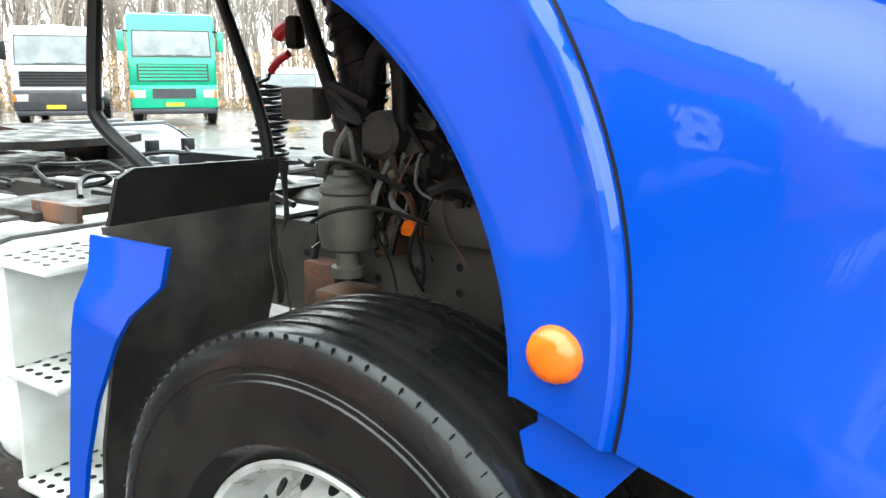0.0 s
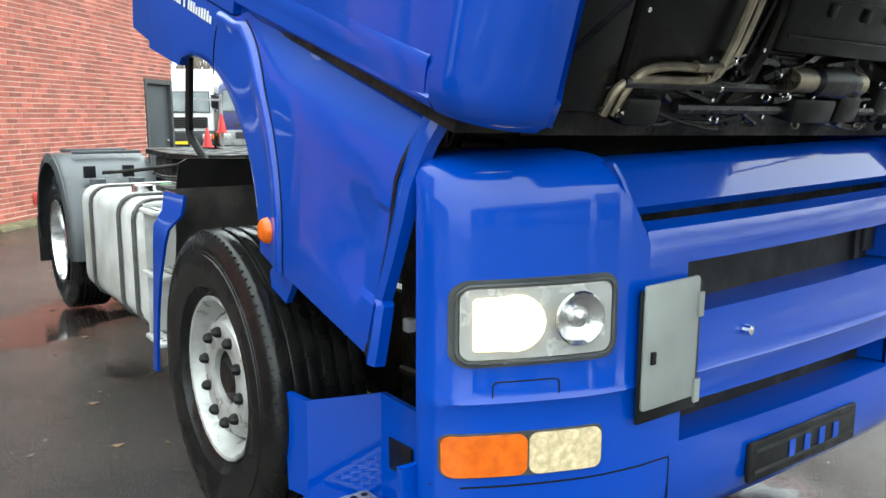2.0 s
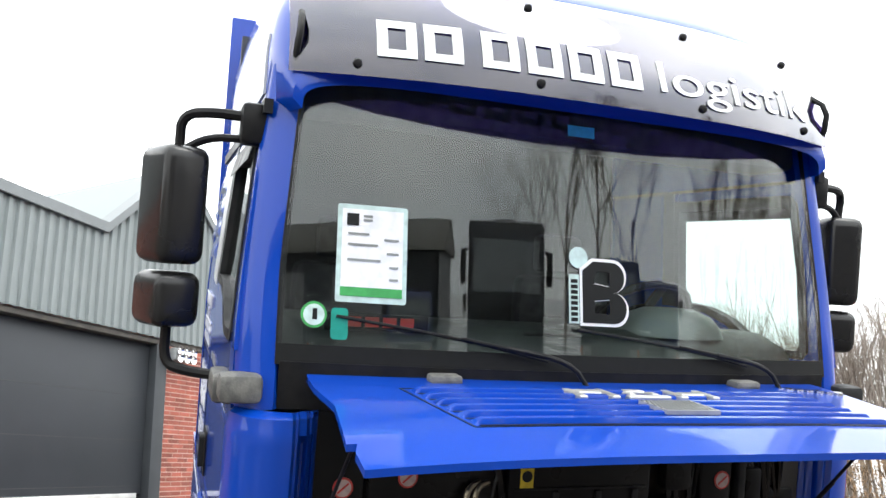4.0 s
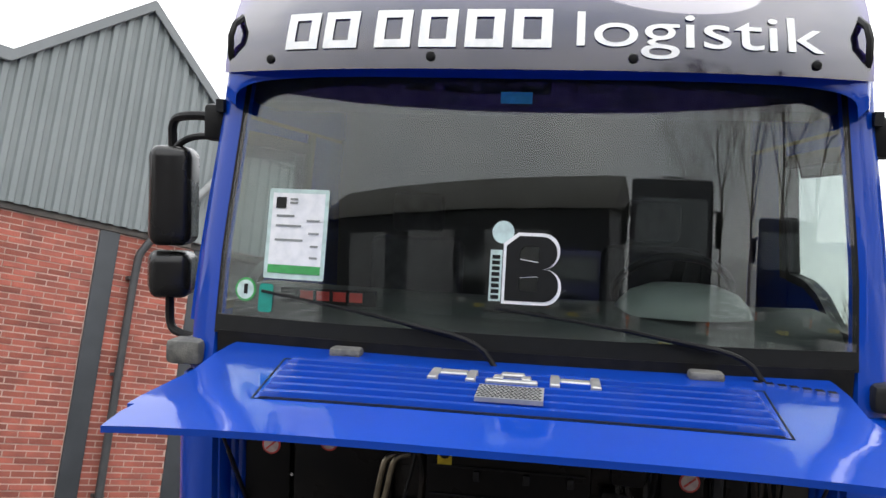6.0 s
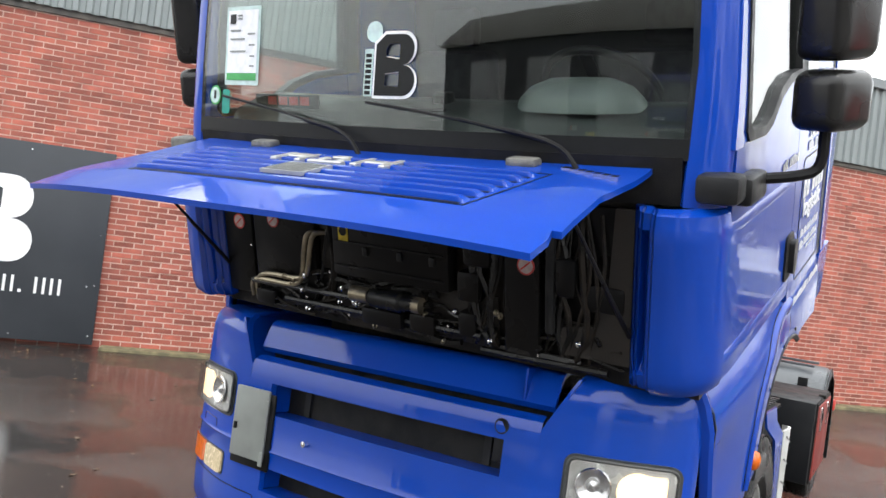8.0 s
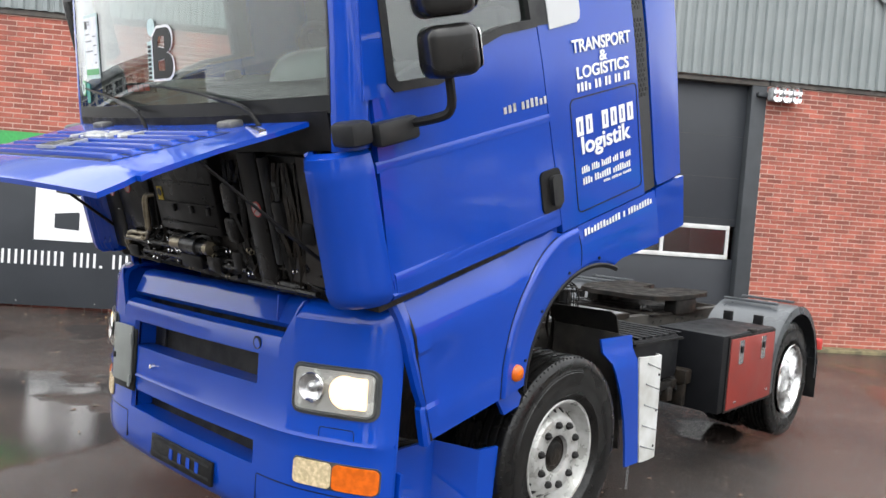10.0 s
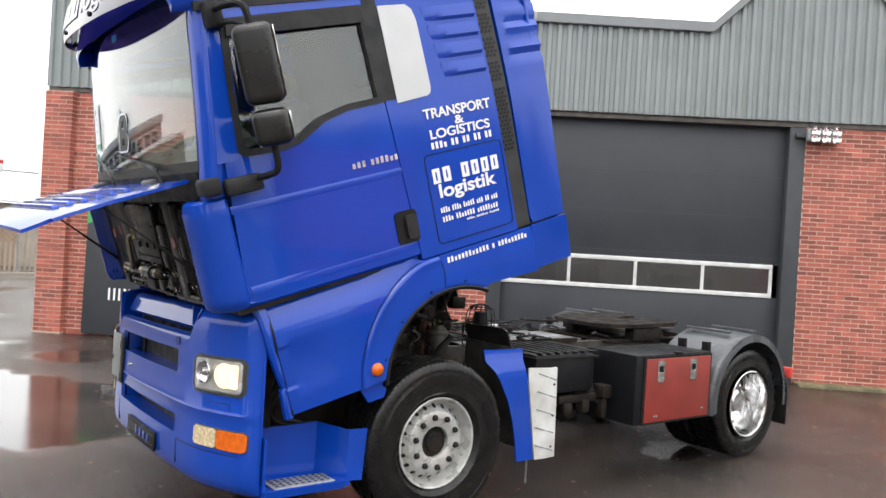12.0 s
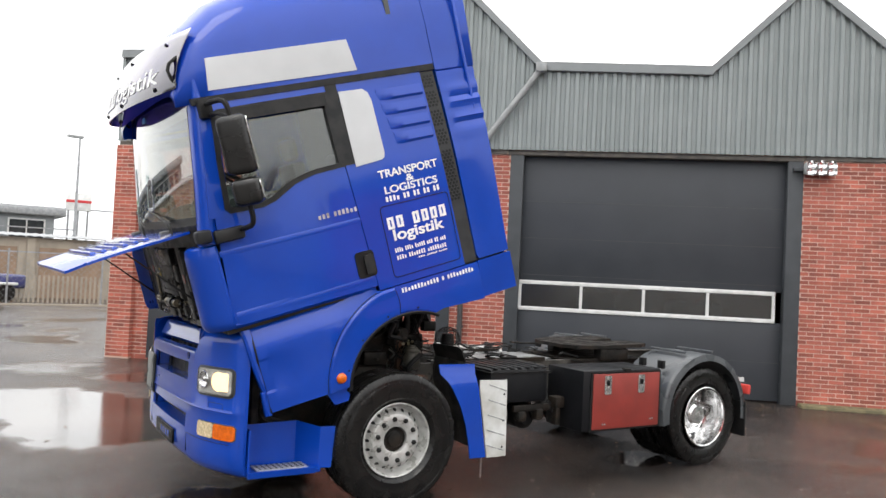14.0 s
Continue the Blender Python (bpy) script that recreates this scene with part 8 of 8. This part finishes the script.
# unseen stretch, added to block bright horizon from the truck's left side
for k in range(70):
    a = radians(44 + 64 * k / 70 + rng.uniform(-0.5, 0.5))
    d = rng.uniform(30, 46)
    bare_tree(bm, (3 + d * math.cos(a), 1 + d * math.sin(a), -0.2), rng.uniform(8, 13), rng, 0.8, 4)
woods = part("bare_woods", bm, BARK, smooth=False)
tagged(woods, "belt of tall leafless trees, its unseen stretch added to darken reflections", "woods", kind="stuff")


def scrub(bm, n, pick, rng, size):
    for _ in range(n):
        c = Vector(pick())
        for _ in range(8):
            p = c + Vector((rng.uniform(-1, 1), rng.uniform(-1, 1), rng.uniform(0, 1))) * size
            u = Vector((rng.uniform(-1, 1), rng.uniform(-1, 1), rng.uniform(-0.5, 2))).normalized() * size * rng.uniform(0.2, 0.5)
            v = u.cross(Vector((rng.uniform(-1, 1), rng.uniform(-1, 1), 1))).normalized() * size * 0.05
            bm.faces.new([bm.verts.new(q) for q in (p - u, p - v, p + u, p + v)])


bm = bmesh.new()


# below about 110 degrees the scrub is unseen, added to cut horizon light
def pick_far():
    a, d = radians(rng.uniform(44, 166)), rng.uniform(36, 46)
    return (1 + d * math.cos(a), -2 + d * math.sin(a), rng.uniform(-0.4, 2.4) ** 1.0 if rng.random() < 0.7 else -0.3)


scrub(bm, 8000, pick_far, rng, 0.55)
sc = part("brown_scrub", bm, SCRUB, smooth=False)
tagged(sc, "low brown winter scrub, carried on unseen below the added trees", "scrub", kind="stuff")
bm = bmesh.new()
scrub(bm, 500, lambda: (1 + (dd := rng.uniform(30, 36)) * math.cos(aa := radians(rng.uniform(116, 160))), -2 + dd * math.sin(aa), -0.45), rng, 0.35)
gr = part("rough_grass", bm, GRASS, smooth=False)
tagged(gr, "rough yellow-green grass verge", "grass", kind="stuff")
for x, y, h in ((33, 10.0, 9.0), (33.5, 12.4, 11.0), (32, 14.3, 12.5), (32.5, 17.0, 13.5), (30.5, 19.2, 12.5), (4.5, -58, 9)):
    bm = bmesh.new()
    bare_tree(bm, (0, 0, 0), h, rng, 0.9, 6 if x > 20 else 5)
    tr = part("bare_tree", bm, BARK, smooth=False, m=Matrix.Translation((x, y, -0.1)))
    tagged(tr, "leafless tree with a dense crown of twigs", "tree", group="bare trees round the yard")

# more lorries across the yard
for x, y, paint, w_, h_ in ((13.6, 3.5, LDARK, 2.5, 3.75), (20.5, 5.0, LDARK, 2.45, 2.7), (22.0, 1.0, LNAVY, 2.4, 2.3), (24.5, -3.5, LDARK, 2.4, 2.2)):
    lorry((x, y), (3, 1), paint, "dark lorry parked across the wet yard", w_, h_)

# storage hall behind the lorries
hall = new("storage_hall")
hall.matrix_basis = pose(25.5, -6.5, -0.1, 0, 0, 196)
tagged(hall, "long dark storage hall with a mossy green roof", "hall")
part("wall", boxes((-6.0, 0.0, -9.5, 9.5, 0.0, 3.7)), LDARK, hall)
part("roof", prism(bmesh.new(), [(-6.3, 3.65), (0.3, 3.65), (0.1, 3.9), (-3.0, 4.9), (-6.1, 3.9)], lambda a, b, d: (a, -9.8 + d, b), 19.6), BELLOW, hall, "mossy green sheet roof")
for y0 in (-6.5, -1.5, 3.5):
    part("roller_door", boxes((0.0, 0.05, y0, y0 + 3.2, 0.0, 3.0, 0.01)), GREYBUMP, hall, "grey roller door")

# beyond the workshop's corner: fence, garages, neighbour, street lamp, trailer
fence = new("mesh_fence")
tagged(fence, "galvanised wire mesh fence at the yard's edge", "fence")
FY = -24.2
bm = boxes((-14, 16, FY - 0.02, FY + 0.02, 1.82, 1.87))
part("top_rail", bm, GALV, fence)
bm = bmesh.new()
box(bm, -0.03, 0.03, -0.03, 0.03, -0.05, 1.95)
POSTME = finish(bm, "fence_post", GALV)
for k in range(11):
    part("fence_post", POSTME, GALV, fence, m=Matrix.Translation((-13.8 + 3 * k, FY, 0)))
bm = bmesh.new()
for k in range(-60, 90):
    for s_ in (1, -1):
        x = -14 + 0.2 * (k + 60)
        x2 = x + s_ * 1.8
        if -14 <= x2 <= 16:
            a, b = Vector((x, FY, 0.03)), Vector((x2, FY, 1.83))
            o = Vector((0.004, 0, 0))
            bm.faces.new([bm.verts.new(q) for q in (a - o, a + o, b + o, b - o)])
part("wire_mesh", bm, GALV, fence, smooth=False)
part("fence_plinth", boxes((-14, 16, FY - 0.1, FY + 0.1, -0.1, 0.06)), CONCR, fence)

gar = new("garage_row")
tagged(gar, "long row of beige concrete lock-up garages", "garages")
GY = -29.5
part("garage_wall", boxes((-20, 22, GY - 5, GY, -0.1, 2.45)), CONCR, gar)
bm = bmesh.new()
rx = spread(-20.2, 22.2, 260)
sheet(bm, [[(x, GY + 0.25, 2.50 + 0.03 * (i % 2)) for i, x in enumerate(rx)], [(x, GY - 5.2, 2.72 + 0.03 * (i % 2)) for i, x in enumerate(rx)]], (0, 0, -0.03))
part("garage_roof", bm, GALV, gar, smooth=False)
for k in range(12):
    part("garage_door", boxes((-18.6 + 3.2 * k, -16.2 + 3.2 * k, GY, GY + 0.04, 0, 2.05)), GARDOOR, gar)
    part("garage_pier", boxes((-16.05 + 3.2 * k, -15.75 + 3.2 * k, GY, GY + 0.1, -0.1, 2.42)), CONCR, gar)
bm = bmesh.new()
for k in range(90):
    box(bm, -12 + 0.16 * k, -11.93 + 0.16 * k, FY - 2.02, FY - 1.98, 0, 1.0)
part("picket_rail", bm, CONCR, gar, "pale picket rail")

house = new("flat_roofed_building")
house.matrix_basis = Matrix.Translation((-2.4, 0, -0.25))
tagged(house, "grey flat-roofed building with a band of windows", "building")
part("wall", boxes((0.8, 24, -46, -38.4, -0.1, 4.0)), HOUSEW, house)
part("roof", boxes((0.3, 24.5, -46.4, -38.0, 4.0, 4.45, 0.03)), GALV, house)
for k in range(10):
    wn_ = part("window", boxes((1.2 + 2.2 * k, 2.9 + 2.2 * k, -38.42, -38.34, 2.75, 3.8)), WFRAME, house)
    part("pane", boxes((1.28 + 2.2 * k, 2.02 + 2.2 * k, -38.34, -38.32, 2.83, 3.72), (2.08 + 2.2 * k, 2.82 + 2.2 * k, -38.34, -38.32, 2.83, 3.72)), DARKGLASS, wn_)
part("balcony_rail", boxes((0.0, 24, -37.6, -37.56, 3.3, 3.36)), GALV, house)

slamp = new("street_lamp")
slamp.matrix_basis = Matrix.Translation((-1.9, -33.0, 0))
tagged(slamp, "tall grey street lamp", "street lamp")
bm = bmesh.new()
lathe(bm, [(0.09, 0.0), (0.07, 3.0), (0.045, 7.2)], 10, "z", cap=True)
part("pole", bm, GALV, slamp)
part("lamp_head", boxes((-0.15, 0.55, -0.12, 0.12, 7.18, 7.3, 0.03)), PIPEGREY, slamp)
tower = new("sign_mast")
tower.matrix_basis = Matrix.Translation((-3.15, -42.0, -0.6))
tagged(tower, "slim mast with a white sign box", "sign mast")
part("legs", boxes((-0.55, -0.45, -0.05, 0.05, 0, 5.0), (0.45, 0.55, -0.05, 0.05, 0, 5.0), (-0.05, 0.05, -0.05, 0.05, 0, 5.0)), GALV, tower)
part("sign_box", boxes((-0.65, 0.65, -0.2, 0.2, 4.9, 5.9, 0.02)), LWHITE, tower)
part("sign_bar", boxes((-0.66, 0.66, 0.2, 0.22, 5.35, 5.5)), LRED, tower)
part("cross_arm", boxes((-2.4, 0.0, -0.04, 0.04, 4.95, 5.03)), GALV, tower)
tl = new("car_trailer")
tl.matrix_basis = pose(1.9, -26.4, 0, 0, 0, 12)
tagged(tl, "small trailer under a blue cover behind the fence", "trailer")
bm = bmesh.new()
box(bm, -1.3, 1.3, -0.75, 0.75, 0.5, 1.0, 0.1, 3)
part("cover", bm, LNAVY, tl)
for s_ in (1, -1):
    part("tyre", FARTYRE, RUBBER, tl, m=Matrix.Translation((-0.6, s_ * 0.75, 0.34)) @ Matrix.Diagonal((0.66, 0.8, 0.66, 1)))
    part("mudguard", boxes((-1.0, -0.2, s_ * 0.72, s_ * 0.88, 0.62, 0.72, 0.03)), LWHITE, tl)

# ---- bricks of the workshop wall: the nearest stretch one by one, the rest joined ----
COURSE, LONG = 0.0664, 0.226


def brick_boxes():
    rng = random.Random(3)
    for c in range(58):
        z0 = 0.03 + c * COURSE if c else -0.02
        z1 = z0 + (0.0545 if c else 0.10)
        x = X0 - (c % 2) * LONG / 2 - rng.random() * 0.01
        while x < X1:
            a, b = max(x, X0), min(x + LONG - 0.012, X1)
            zc = (z0 + z1) / 2
            for o0, o1, p0, p1 in OPEN:
                if p0 < zc < p1:
                    if a < o0 < b:
                        b = min(b, o0)
                    elif a < o1 < b:
                        a = max(a, o1)
                    elif o0 <= a and b <= o1:
                        a = b
            if b - a > 0.03 and z1 < 3.86:
                yield a, b, z0, z1, rng.uniform(-0.003, 0.003)
            x += LONG


near, verts, faces = [], [], []
for a, b, z0, z1, o in brick_boxes():
    if 6.12 < a and b < 7.95 and 0.2 < z0 < 2.4 and b - a > 0.2 and len(near) < 260:
        near.append((a, z0, o))
        continue
    k = len(verts)
    verts += [(a, -0.03, z0), (b, -0.03, z0), (b, o, z0 + 0.001), (a, o, z0 + 0.001), (a, -0.03, z1), (b, -0.03, z1), (b, o, z1 - 0.001), (a, o, z1 - 0.001)]
    faces += [(k + 3, k + 2, k + 6, k + 7), (k, k + 4, k + 5, k + 1), (k, k + 3, k + 7, k + 4), (k + 1, k + 5, k + 6, k + 2), (k + 4, k + 7, k + 6, k + 5), (k, k + 1, k + 2, k + 3)]
# the pilaster at the wall's end: stretchers and headers on its front, ends on its inner side
prng = random.Random(8)
for c in range(57):
    z0 = 0.03 + c * COURSE
    z1 = z0 + 0.0545
    cuts = (X1 - 0.455, X1 - 0.229, X1 - 0.003) if c % 2 else (X1 - 0.455, X1 - 0.342, X1 - 0.116, X1 - 0.003)
    for a, b in zip(cuts, cuts[1:]):
        o = 0.118 + prng.uniform(-0.003, 0.003)
        k = len(verts)
        b -= 0.012
        verts += [(a, 0.0, z0), (b, 0.0, z0), (b, o, z0 + 0.001), (a, o, z0 + 0.001), (a, 0.0, z1), (b, 0.0, z1), (b, o, z1 - 0.001), (a, o, z1 - 0.001)]
        faces += [(k + 3, k + 2, k + 6, k + 7), (k, k + 4, k + 5, k + 1), (k, k + 3, k + 7, k + 4), (k + 1, k + 5, k + 6, k + 2), (k + 4, k + 7, k + 6, k + 5), (k, k + 1, k + 2, k + 3)]
part("pilaster", boxes((X1 - 0.452, X1 - 0.004, 0.0, 0.112, -0.15, 3.815)), MORTAR, wall, smooth=False)
me = bpy.data.meshes.new("brickwork")
me.from_pydata(verts, [], faces)
me.materials.append(BRICK)
me.update()
rest = part("brickwork", me, BRICK, wall)
tagged(rest, "weathered red bricks in running bond", kind="stuff")
shapes = []
for k in range(4):
    bm = bmesh.new()
    box(bm, 0, LONG - 0.012, -0.03, 0, 0, 0.0545)
    for v in bm.verts:
        if v.co.y > -0.01:
            v.co += Vector((0.0025 if v.co.x < 0.1 else -0.0025 - 0.001 * k, -0.001 * (k % 2), 0.0012 if v.co.z < 0.02 else -0.0012))
    shapes.append(finish(bm, "brick", BRICK, False))
for i, (a, z, o) in enumerate(near):
    part("brick", shapes[i % 4], BRICK, wall, m=Matrix.Translation((a, o, z)))
